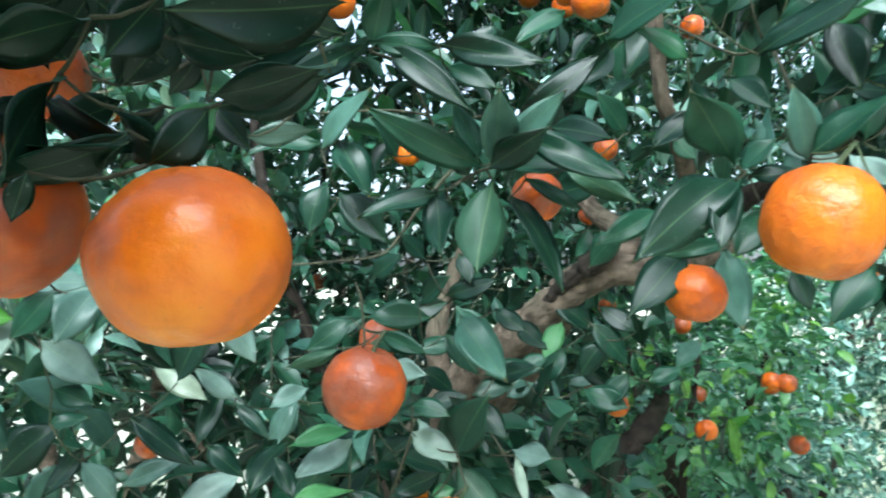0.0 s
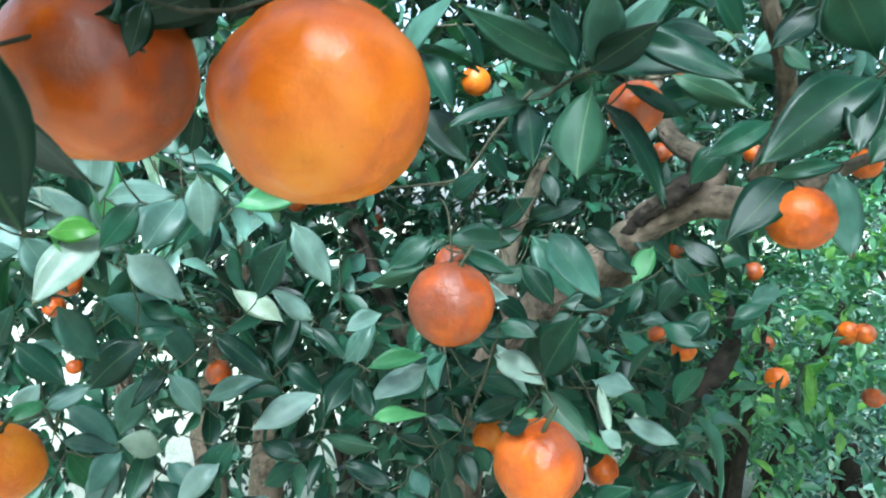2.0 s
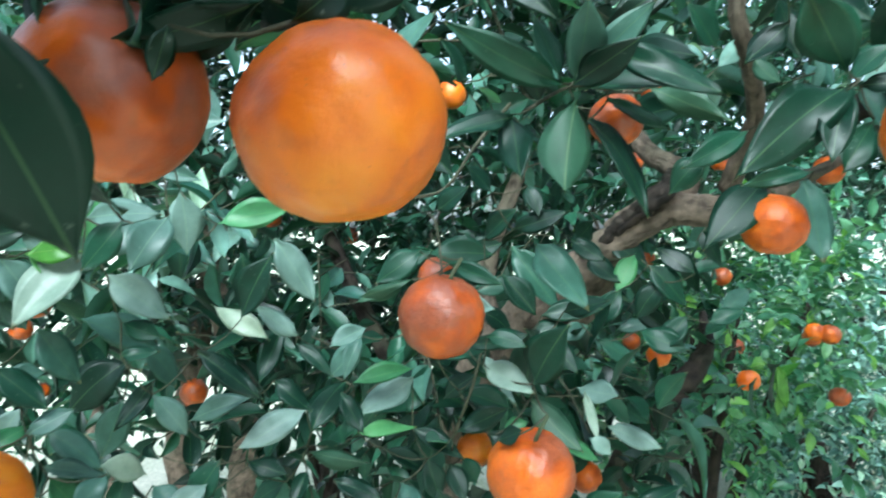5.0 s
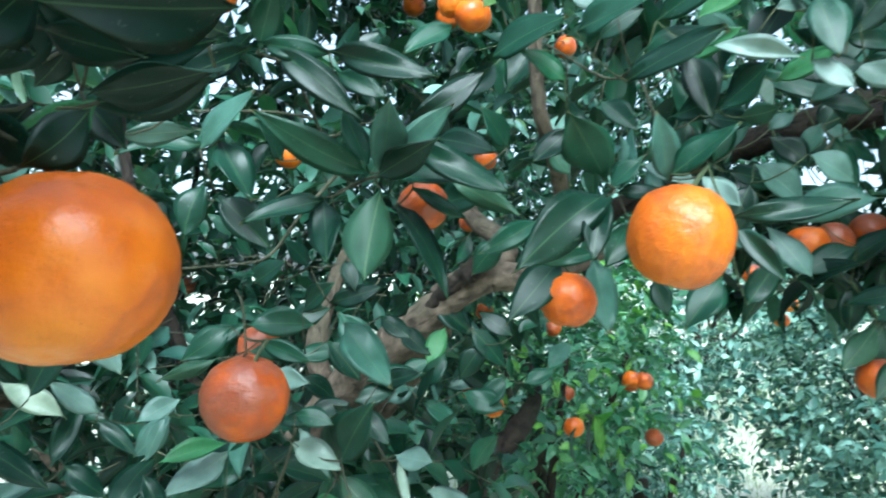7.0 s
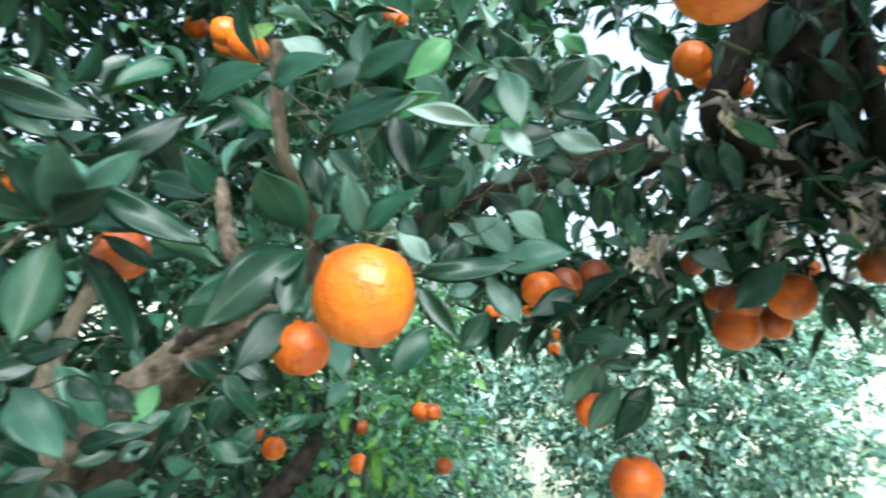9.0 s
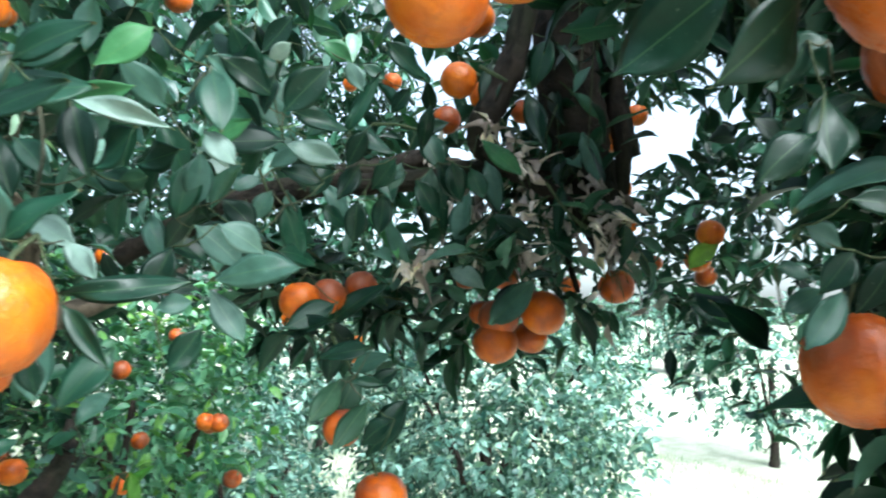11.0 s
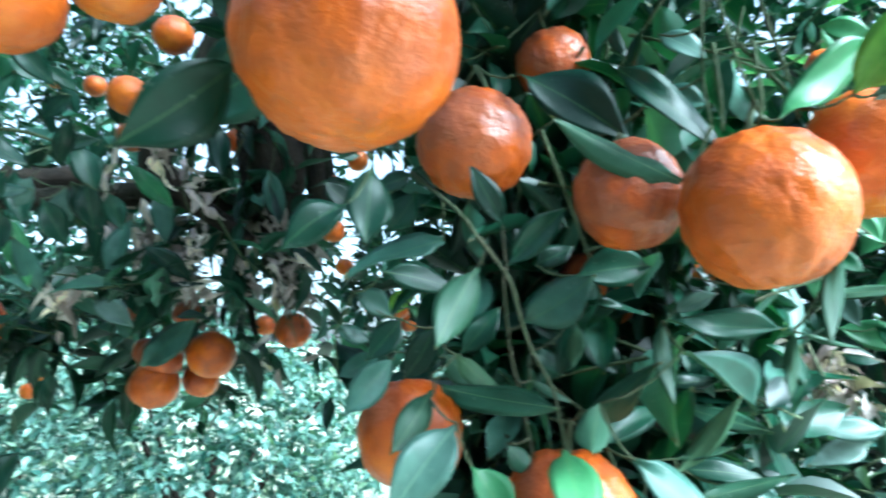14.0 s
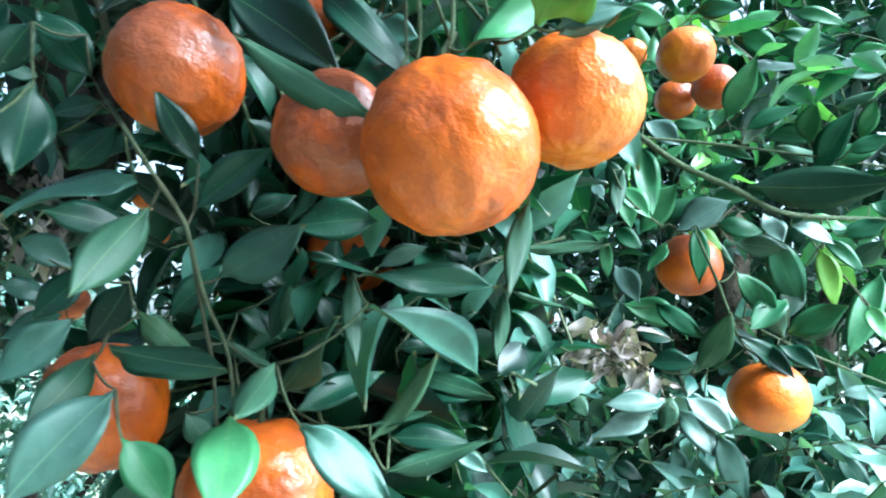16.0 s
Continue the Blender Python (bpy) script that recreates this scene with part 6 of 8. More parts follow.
leaf(tree_b, (0.842, 0.269, 1.557), (0.772, 0.260, 1.599), 0.028, (0.16, -0.99, 0.06), 'g')
leaf(tree_a, (-0.071, 0.229, 1.566), (-0.074, 0.228, 1.552), 0.008, (0.44, -0.60, -0.67), 'g')
leaf(tree_a, (-0.043, 0.299, 1.604), (-0.075, 0.290, 1.577), 0.020, (0.30, -0.63, -0.71), 'f')
leaf(tree_a, (0.062, 0.841, 1.384), (0.110, 0.842, 1.398), 0.028, (-0.03, -0.84, 0.54), 'g')
leaf(tree_a, (-0.049, 0.706, 1.488), (0.016, 0.713, 1.492), 0.030, (0.10, -0.88, 0.46), 'g')
leaf(tree_a, (0.102, 0.657, 1.490), (0.126, 0.636, 1.472), 0.027, (-0.26, -0.78, 0.58), 'g')
leaf(tree_b, (0.422, 0.498, 1.764), (0.388, 0.488, 1.770), 0.021, (0.25, -0.96, -0.15), 'g')
leaf(tree_a, (-0.107, 0.272, 1.597), (-0.093, 0.242, 1.567), 0.026, (0.90, 0.43, 0.01), 'g')
leaf(tree_c, (1.320, -0.099, 1.454), (1.295, -0.080, 1.434), 0.038, (-0.70, -0.19, 0.69), 'g')
leaf(tree_b, (0.612, 0.668, 1.788), (0.633, 0.632, 1.861), 0.022, (-0.44, -0.89, 0.16), 'g')
leaf(tree_a, (-0.058, 0.368, 1.678), (-0.015, 0.386, 1.664), 0.026, (0.17, -0.60, -0.78), 'g')
leaf(tree_a, (-0.111, 0.281, 1.619), (-0.092, 0.290, 1.628), 0.023, (0.37, -0.54, -0.75), 'g')
leaf(tree_a, (-0.238, 0.543, 1.556), (-0.265, 0.540, 1.573), 0.025, (0.39, -0.78, 0.49), 'g')
leaf(tree_a, (-0.042, 0.241, 1.570), (-0.024, 0.246, 1.587), 0.019, (0.61, -0.66, -0.44), 'g')
leaf(tree_a, (-0.292, 0.621, 1.277), (-0.261, 0.611, 1.259), 0.036, (0.34, -0.61, 0.72), 'g')
leaf(tree_b, (0.623, 0.141, 1.716), (0.620, 0.140, 1.668), 0.029, (-0.56, -0.80, 0.21), 'g')
leaf(tree_a, (-0.056, 0.449, 1.636), (-0.036, 0.448, 1.660), 0.015, (0.17, -0.65, -0.74), 'g')
leaf(tree_a, (-0.097, 0.471, 1.627), (-0.050, 0.484, 1.631), 0.016, (0.20, -0.67, -0.71), 'p')
leaf(tree_a, (0.040, 0.855, 1.493), (0.098, 0.846, 1.419), 0.041, (-0.02, -0.87, 0.49), 'g')
leaf(tree_a, (0.077, 0.845, 1.409), (0.146, 0.842, 1.420), 0.030, (-0.06, -0.85, 0.52), 'g')
leaf(tree_b, (0.635, 0.665, 1.493), (0.667, 0.640, 1.494), 0.013, (-0.54, -0.69, 0.48), 'g')
leaf(tree_a, (0.010, 0.710, 1.459), (-0.043, 0.705, 1.466), 0.021, (0.09, -0.86, 0.49), 'g')
leaf(tree_a, (-0.084, 0.636, 1.467), (-0.041, 0.647, 1.494), 0.019, (0.17, -0.86, 0.48), 'g')
leaf(tree_a, (-0.104, 0.607, 1.448), (-0.060, 0.620, 1.467), 0.012, (0.20, -0.83, 0.51), 's')
leaf(tree_a, (-0.000, 0.795, 1.421), (0.042, 0.793, 1.399), 0.030, (0.04, -0.85, 0.53), 'g')
leaf(tree_a, (-0.006, 0.827, 1.439), (0.042, 0.831, 1.453), 0.028, (0.04, -0.87, 0.50), 'g')
leaf(tree_a, (-0.060, 0.287, 1.600), (-0.074, 0.285, 1.578), 0.016, (0.33, -0.62, -0.71), 'g')
leaf(tree_a, (0.012, 0.759, 1.387), (0.055, 0.762, 1.399), 0.027, (0.02, -0.83, 0.55), 'g')
leaf(tree_a, (-0.022, 0.850, 1.478), (0.027, 0.855, 1.499), 0.032, (0.06, -0.89, 0.46), 'g')
leaf(tree_a, (-0.040, 0.692, 1.389), (0.010, 0.700, 1.399), 0.023, (0.09, -0.82, 0.57), 'g')
leaf(tree_a, (0.028, 0.832, 1.460), (0.069, 0.826, 1.414), 0.032, (0.01, -0.86, 0.51), 'g')
leaf(tree_a, (-0.096, 0.292, 1.647), (-0.073, 0.313, 1.628), 0.032, (0.31, -0.56, -0.77), 'g')
leaf(tree_a, (0.251, 1.128, 1.386), (0.295, 1.123, 1.424), 0.029, (-0.17, -0.85, 0.50), 'g')
leaf(tree_a, (0.223, 1.126, 1.349), (0.276, 1.120, 1.369), 0.029, (-0.15, -0.84, 0.53), 'p')
leaf(tree_b, (0.627, 0.672, 1.496), (0.597, 0.685, 1.447), 0.030, (-0.50, -0.71, 0.50), 's')
leaf(tree_b, (0.653, 0.648, 1.472), (0.619, 0.663, 1.416), 0.030, (-0.52, -0.68, 0.52), 's')
leaf(tree_b, (0.656, 0.653, 1.534), (0.606, 0.689, 1.523), 0.028, (-0.53, -0.72, 0.45), 'g')
leaf(tree_b, (0.676, 0.626, 1.452), (0.643, 0.648, 1.425), 0.026, (-0.54, -0.65, 0.53), 'g')
leaf(tree_a, (-0.011, 0.354, 1.633), (-0.063, 0.345, 1.612), 0.020, (0.20, -0.64, -0.74), 'g')
leaf(tree_b, (0.561, 0.243, 1.734), (0.588, 0.178, 1.779), 0.045, (-0.78, -0.63, 0.05), 'g')
leaf(tree_a, (-0.046, 0.609, 1.494), (-0.079, 0.588, 1.475), 0.024, (0.20, -0.81, 0.54), 'g')
leaf(tree_b, (0.444, 0.667, 1.657), (0.496, 0.653, 1.648), 0.032, (-0.25, -0.91, 0.34), 'g')
leaf(tree_b, (0.513, 0.653, 1.790), (0.549, 0.620, 1.844), 0.033, (-0.35, -0.92, 0.15), 'p')
leaf(tree_b, (0.461, 0.680, 1.747), (0.480, 0.668, 1.773), 0.037, (-0.26, -0.94, 0.22), 'p')
leaf(tree_b, (0.437, 0.646, 1.676), (0.435, 0.638, 1.728), 0.031, (-0.22, -0.93, 0.28), 'g')
leaf(tree_b, (0.722, 0.196, 1.567), (0.741, 0.156, 1.608), 0.024, (-0.83, -0.38, 0.41), 'g')
leaf(tree_b, (0.928, 0.343, 1.579), (0.904, 0.380, 1.620), 0.027, (-0.78, -0.48, 0.40), 'f')
leaf(tree_c, (1.345, -0.343, 1.569), (1.341, -0.388, 1.561), 0.036, (-0.86, -0.00, 0.51), 'g')
leaf(tree_b, (1.033, 0.458, 1.604), (1.061, 0.411, 1.577), 0.036, (-0.78, -0.47, 0.41), 'g')
leaf(tree_b, (0.662, 0.150, 1.736), (0.638, 0.171, 1.767), 0.028, (-0.89, -0.45, 0.09), 'g')
leaf(tree_b, (0.652, 0.731, 1.541), (0.644, 0.730, 1.486), 0.038, (-0.39, -0.79, 0.48), 'g')
leaf(tree_b, (0.725, 0.687, 1.504), (0.685, 0.708, 1.481), 0.021, (-0.44, -0.75, 0.49), 'g')
leaf(tree_b, (0.965, 0.695, 1.627), (0.923, 0.733, 1.574), 0.053, (-0.61, -0.68, 0.40), 'g')
leaf(tree_b, (0.881, 0.763, 1.667), (0.929, 0.727, 1.628), 0.040, (-0.59, -0.72, 0.37), 'g')
leaf(tree_c, (1.531, -0.226, 1.499), (1.532, -0.283, 1.423), 0.055, (-0.96, -0.24, 0.16), 'g')
leaf(tree_b, (0.756, 0.096, 1.646), (0.781, 0.061, 1.617), 0.023, (-0.78, -0.51, 0.35), 'g')
leaf(tree_b, (0.775, 0.692, 1.764), (0.780, 0.670, 1.693), 0.027, (-0.47, -0.85, 0.23), 'g')
leaf(tree_c, (1.434, -0.376, 1.512), (1.421, -0.411, 1.468), 0.051, (-0.85, 0.20, 0.49), 'g')
leaf(tree_b, (0.622, 0.149, 1.748), (0.618, 0.163, 1.720), 0.030, (-0.55, -0.83, 0.12), 'g')
leaf(tree_b, (0.652, 0.149, 1.757), (0.633, 0.164, 1.755), 0.022, (-0.59, -0.80, 0.08), 'g')
leaf(tree_b, (0.657, 0.135, 1.719), (0.642, 0.151, 1.708), 0.014, (-0.61, -0.77, 0.17), 'g')
leaf(tree_b, (0.662, 0.156, 1.683), (0.671, 0.140, 1.712), 0.022, (-0.63, -0.75, 0.21), 'g')
leaf(tree_b, (0.646, 0.164, 1.642), (0.668, 0.148, 1.631), 0.025, (-0.58, -0.74, 0.34), 'g')
leaf(tree_a, (-0.048, 0.264, 1.635), (-0.065, 0.254, 1.609), 0.024, (0.80, -0.48, -0.35), 'g')
leaf(tree_b, (0.690, 0.129, 1.625), (0.678, 0.141, 1.592), 0.025, (-0.63, -0.67, 0.39), 'g')
leaf(tree_b, (0.656, 0.184, 1.618), (0.675, 0.169, 1.615), 0.022, (-0.56, -0.74, 0.38), 'g')
leaf(tree_b, (0.712, 0.106, 1.590), (0.696, 0.123, 1.607), 0.018, (-0.67, -0.62, 0.41), 's')
leaf(tree_b, (0.652, 0.173, 1.696), (0.631, 0.183, 1.711), 0.026, (-0.55, -0.81, 0.20), 'g')
leaf(tree_a, (-0.373, 0.636, 1.427), (-0.316, 0.685, 1.395), 0.032, (0.43, -0.67, 0.60), 'g')
leaf(tree_a, (-0.337, 0.665, 1.383), (-0.389, 0.636, 1.340), 0.039, (0.43, -0.64, 0.64), 'g')
leaf(tree_b, (0.675, 0.610, 1.790), (0.706, 0.584, 1.809), 0.019, (-0.53, -0.83, 0.18), 'g')
leaf(tree_a, (-0.290, 0.619, 1.373), (-0.316, 0.609, 1.333), 0.020, (0.39, -0.64, 0.66), 'g')
leaf(tree_a, (-0.339, 0.654, 1.346), (-0.359, 0.640, 1.291), 0.030, (0.40, -0.62, 0.67), 'g')
leaf(tree_a, (-0.346, 0.535, 1.350), (-0.318, 0.544, 1.368), 0.030, (0.46, -0.59, 0.66), 'p')
leaf(tree_a, (-0.351, 0.558, 1.316), (-0.319, 0.593, 1.297), 0.018, (0.42, -0.58, 0.70), 'p')
leaf(tree_a, (-0.371, 0.590, 1.335), (-0.324, 0.593, 1.304), 0.025, (0.43, -0.59, 0.68), 'g')
leaf(tree_a, (-0.348, 0.628, 1.290), (-0.318, 0.660, 1.275), 0.026, (0.38, -0.61, 0.70), 'p')
leaf(tree_a, (-0.296, 0.558, 1.311), (-0.301, 0.526, 1.293), 0.029, (0.40, -0.58, 0.71), 'g')
leaf(tree_a, (-0.347, 0.559, 1.307), (-0.330, 0.574, 1.270), 0.027, (0.42, -0.57, 0.71), 'f')
leaf(tree_a, (-0.283, 0.725, 1.431), (-0.224, 0.728, 1.392), 0.023, (0.32, -0.73, 0.60), 'p')
leaf(tree_a, (-0.267, 0.770, 1.484), (-0.269, 0.780, 1.427), 0.035, (0.32, -0.76, 0.56), 'g')
leaf(tree_a, (-0.246, 0.614, 1.402), (-0.189, 0.615, 1.366), 0.026, (0.32, -0.70, 0.64), 'g')
leaf(tree_a, (-0.210, 0.653, 1.353), (-0.264, 0.639, 1.334), 0.021, (0.31, -0.68, 0.67), 'p')
leaf(tree_a, (-0.170, 0.694, 1.331), (-0.221, 0.650, 1.307), 0.030, (0.26, -0.69, 0.68), 'p')
leaf(tree_a, (-0.226, 0.712, 1.349), (-0.212, 0.746, 1.408), 0.024, (0.27, -0.73, 0.63), 'g')
leaf(tree_a, (-0.183, 0.635, 1.373), (-0.147, 0.626, 1.354), 0.023, (0.25, -0.71, 0.66), 'g')
leaf(tree_a, (-0.072, 0.364, 1.619), (-0.053, 0.355, 1.599), 0.023, (-0.12, -0.95, 0.29), 'g')
leaf(tree_a, (-0.065, 0.637, 1.282), (-0.046, 0.615, 1.264), 0.018, (0.10, -0.67, 0.74), 'g')
leaf(tree_a, (-0.329, 0.672, 1.394), (-0.300, 0.696, 1.352), 0.039, (0.38, -0.68, 0.63), 'g')
leaf(tree_b, (0.545, 0.635, 1.767), (0.565, 0.618, 1.795), 0.022, (-0.37, -0.91, 0.19), 'g')
leaf(tree_a, (-0.371, 0.560, 1.363), (-0.389, 0.554, 1.333), 0.023, (0.48, -0.57, 0.66), 'p')
leaf(tree_a, (-0.184, 0.705, 1.395), (-0.145, 0.695, 1.367), 0.019, (0.23, -0.74, 0.63), 'g')
leaf(tree_a, (-0.159, 0.742, 1.384), (-0.125, 0.770, 1.405), 0.023, (0.19, -0.77, 0.61), 'p')
leaf(tree_a, (-0.108, 0.666, 1.410), (-0.119, 0.641, 1.379), 0.016, (0.18, -0.75, 0.63), 'p')
leaf(tree_a, (-0.121, 0.683, 1.360), (-0.066, 0.713, 1.372), 0.020, (0.15, -0.75, 0.65), 'f')
leaf(tree_a, (-0.065, 0.725, 1.356), (-0.114, 0.691, 1.326), 0.034, (0.14, -0.73, 0.66), 'p')
leaf(tree_a, (-0.171, 0.716, 1.300), (-0.146, 0.754, 1.350), 0.035, (0.20, -0.72, 0.67), 'g')
leaf(tree_a, (-0.124, 0.650, 1.359), (-0.100, 0.632, 1.331), 0.020, (0.18, -0.72, 0.68), 'g')
leaf(tree_a, (-0.112, 0.672, 1.315), (-0.060, 0.698, 1.315), 0.018, (0.13, -0.71, 0.69), 'f')
leaf(tree_a, (-0.064, 0.711, 1.308), (-0.013, 0.694, 1.288), 0.023, (0.08, -0.71, 0.70), 'g')
leaf(tree_a, (-0.175, 0.709, 1.282), (-0.119, 0.732, 1.259), 0.018, (0.18, -0.68, 0.71), 's')
leaf(tree_a, (0.008, 0.677, 1.392), (0.039, 0.654, 1.357), 0.014, (0.01, -0.76, 0.65), 'p')
leaf(tree_a, (-0.016, 0.698, 1.352), (0.038, 0.710, 1.333), 0.024, (0.02, -0.74, 0.67), 'g')
leaf(tree_a, (0.104, 0.726, 1.351), (0.142, 0.703, 1.347), 0.027, (-0.11, -0.74, 0.66), 'p')
leaf(tree_a, (0.085, 0.740, 1.288), (0.134, 0.746, 1.275), 0.023, (-0.09, -0.71, 0.70), 'f')
leaf(tree_a, (0.103, 0.666, 1.362), (0.112, 0.639, 1.327), 0.011, (-0.10, -0.73, 0.68), 'p')
leaf(tree_a, (-0.045, 0.676, 1.290), (-0.031, 0.676, 1.249), 0.028, (0.08, -0.69, 0.72), 'g')
leaf(tree_a, (-0.025, 0.704, 1.276), (-0.009, 0.679, 1.250), 0.029, (0.05, -0.69, 0.73), 'g')
leaf(tree_a, (-0.015, 0.735, 1.271), (0.005, 0.741, 1.242), 0.028, (0.03, -0.70, 0.72), 'g')
leaf(tree_a, (-0.108, 0.253, 1.589), (-0.094, 0.265, 1.582), 0.025, (0.43, -0.56, -0.71), 'g')
leaf(tree_a, (-0.088, 0.672, 1.300), (-0.044, 0.686, 1.275), 0.018, (0.11, -0.70, 0.71), 'g')
leaf(tree_a, (-0.220, 0.661, 1.288), (-0.178, 0.655, 1.276), 0.020, (0.25, -0.66, 0.71), 'g')
leaf(tree_a, (-0.191, 0.693, 1.255), (-0.231, 0.687, 1.237), 0.023, (0.25, -0.64, 0.72), 'g')
leaf(tree_a, (-0.125, 0.625, 1.286), (-0.081, 0.616, 1.278), 0.022, (0.16, -0.67, 0.73), 'g')
leaf(tree_a, (0.002, 0.703, 1.368), (-0.032, 0.709, 1.342), 0.022, (0.05, -0.75, 0.66), 'g')
leaf(tree_a, (0.048, 0.591, 1.374), (0.086, 0.577, 1.337), 0.027, (-0.06, -0.79, 0.62), 's')
leaf(tree_a, (0.026, 0.593, 1.346), (0.046, 0.596, 1.354), 0.015, (-0.01, -0.79, 0.62), 'f')
leaf(tree_a, (0.013, 0.592, 1.343), (0.041, 0.590, 1.336), 0.015, (0.00, -0.78, 0.63), 'g')
leaf(tree_b, (0.471, 0.533, 1.754), (0.500, 0.507, 1.799), 0.033, (-0.33, -0.93, 0.15), 'g')
leaf(tree_b, (0.474, 0.539, 1.729), (0.526, 0.522, 1.715), 0.023, (-0.34, -0.91, 0.23), 'p')
leaf(tree_b, (0.398, 0.526, 1.770), (0.425, 0.518, 1.776), 0.025, (-0.22, -0.96, 0.15), 'p')
leaf(tree_b, (0.493, 0.570, 1.752), (0.458, 0.572, 1.782), 0.030, (-0.29, -0.94, 0.18), 'g')
leaf(tree_b, (0.495, 0.565, 1.768), (0.547, 0.547, 1.758), 0.024, (-0.36, -0.91, 0.19), 'g')
leaf(tree_b, (0.428, 0.593, 1.734), (0.446, 0.594, 1.710), 0.037, (-0.23, -0.94, 0.24), 'p')
leaf(tree_b, (0.407, 0.499, 1.643), (0.444, 0.491, 1.625), 0.031, (-0.24, -0.91, 0.35), 'p')
leaf(tree_b, (0.466, 0.606, 1.803), (0.490, 0.607, 1.777), 0.025, (-0.28, -0.94, 0.17), 'f')
leaf(tree_b, (0.518, 0.586, 1.740), (0.491, 0.600, 1.720), 0.028, (-0.32, -0.92, 0.24), 'g')
leaf(tree_b, (0.597, 0.645, 1.872), (0.620, 0.646, 1.841), 0.029, (-0.43, -0.90, 0.12), 'p')
leaf(tree_b, (0.847, 0.591, 1.686), (0.795, 0.625, 1.615), 0.040, (-0.83, -0.34, 0.44), 'g')
leaf(tree_b, (0.625, 0.637, 1.792), (0.611, 0.656, 1.749), 0.026, (-0.43, -0.88, 0.22), 'g')
leaf(tree_b, (0.592, 0.555, 1.866), (0.635, 0.544, 1.835), 0.026, (-0.49, -0.87, 0.09), 'g')
leaf(tree_b, (0.655, 0.614, 1.875), (0.687, 0.602, 1.859), 0.019, (-0.51, -0.85, 0.11), 'g')
leaf(tree_b, (0.564, 0.653, 1.887), (0.604, 0.641, 1.874), 0.024, (-0.40, -0.91, 0.09), 'f')
leaf(tree_b, (0.590, 0.675, 1.700), (0.623, 0.663, 1.679), 0.030, (-0.39, -0.87, 0.31), 'g')
leaf(tree_b, (0.617, 0.639, 1.707), (0.619, 0.645, 1.657), 0.028, (-0.42, -0.85, 0.31), 'g')
leaf(tree_b, (0.655, 0.639, 1.720), (0.655, 0.647, 1.671), 0.026, (-0.46, -0.84, 0.30), 'g')
leaf(tree_b, (0.668, 0.624, 1.758), (0.660, 0.636, 1.725), 0.019, (-0.48, -0.84, 0.25), 'p')
leaf(tree_b, (0.687, 0.590, 1.750), (0.690, 0.599, 1.698), 0.024, (-0.52, -0.81, 0.27), 'p')
leaf(tree_b, (0.681, 0.545, 1.749), (0.697, 0.544, 1.706), 0.026, (-0.55, -0.79, 0.25), 'g')
leaf(tree_a, (-0.230, 0.626, 1.301), (-0.258, 0.615, 1.263), 0.035, (0.31, -0.63, 0.71), 'g')
leaf(tree_b, (0.778, 0.585, 1.706), (0.826, 0.548, 1.674), 0.022, (-0.62, -0.72, 0.31), 'g')
leaf(tree_b, (0.673, 0.577, 1.820), (0.675, 0.592, 1.770), 0.020, (-0.52, -0.83, 0.18), 'g')
leaf(tree_a, (-0.056, 0.382, 1.644), (-0.040, 0.392, 1.625), 0.019, (0.20, -0.64, -0.74), 'g')
leaf(tree_a, (-0.113, 0.254, 1.614), (-0.089, 0.265, 1.633), 0.029, (0.39, -0.52, -0.76), 'g')
leaf(tree_b, (0.468, 0.632, 1.695), (0.491, 0.623, 1.713), 0.025, (-0.27, -0.92, 0.28), 'g')
leaf(tree_a, (-0.059, 0.324, 1.614), (-0.001, 0.297, 1.613), 0.017, (-0.16, -0.33, -0.93), 'g')
leaf(tree_b, (0.488, 0.585, 1.692), (0.476, 0.593, 1.663), 0.022, (-0.29, -0.91, 0.30), 'g')
leaf(tree_b, (0.695, 0.708, 1.891), (0.665, 0.717, 1.907), 0.027, (-0.46, -0.88, 0.11), 'g')
leaf(tree_b, (0.726, 0.693, 1.883), (0.710, 0.714, 1.851), 0.027, (-0.50, -0.85, 0.15), 'g')
leaf(tree_b, (0.618, 0.612, 1.727), (0.650, 0.591, 1.741), 0.020, (-0.46, -0.85, 0.25), 'g')
leaf(tree_a, (-0.097, 0.273, 1.599), (-0.056, 0.257, 1.577), 0.016, (-0.48, -0.83, -0.27), 'g')
leaf(tree_b, (0.712, 0.538, 1.783), (0.760, 0.513, 1.739), 0.020, (-0.61, -0.76, 0.22), 'f')
leaf(tree_b, (0.528, 0.649, 1.874), (0.507, 0.665, 1.853), 0.026, (-0.32, -0.94, 0.10), 'p')
leaf(tree_b, (0.450, 0.621, 1.836), (0.473, 0.618, 1.827), 0.026, (-0.26, -0.96, 0.12), 'f')
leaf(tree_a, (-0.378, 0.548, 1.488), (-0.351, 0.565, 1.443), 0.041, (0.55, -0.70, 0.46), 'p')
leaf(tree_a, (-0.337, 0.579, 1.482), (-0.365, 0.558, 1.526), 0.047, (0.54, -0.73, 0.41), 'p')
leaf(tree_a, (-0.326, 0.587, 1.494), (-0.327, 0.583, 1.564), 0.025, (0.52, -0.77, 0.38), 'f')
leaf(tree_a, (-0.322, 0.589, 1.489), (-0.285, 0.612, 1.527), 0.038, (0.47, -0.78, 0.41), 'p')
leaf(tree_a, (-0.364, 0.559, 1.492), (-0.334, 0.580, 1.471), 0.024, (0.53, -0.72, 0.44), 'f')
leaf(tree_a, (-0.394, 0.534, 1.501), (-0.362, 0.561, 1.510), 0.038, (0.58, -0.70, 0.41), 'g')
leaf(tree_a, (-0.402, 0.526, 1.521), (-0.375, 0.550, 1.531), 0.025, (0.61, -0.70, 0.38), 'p')
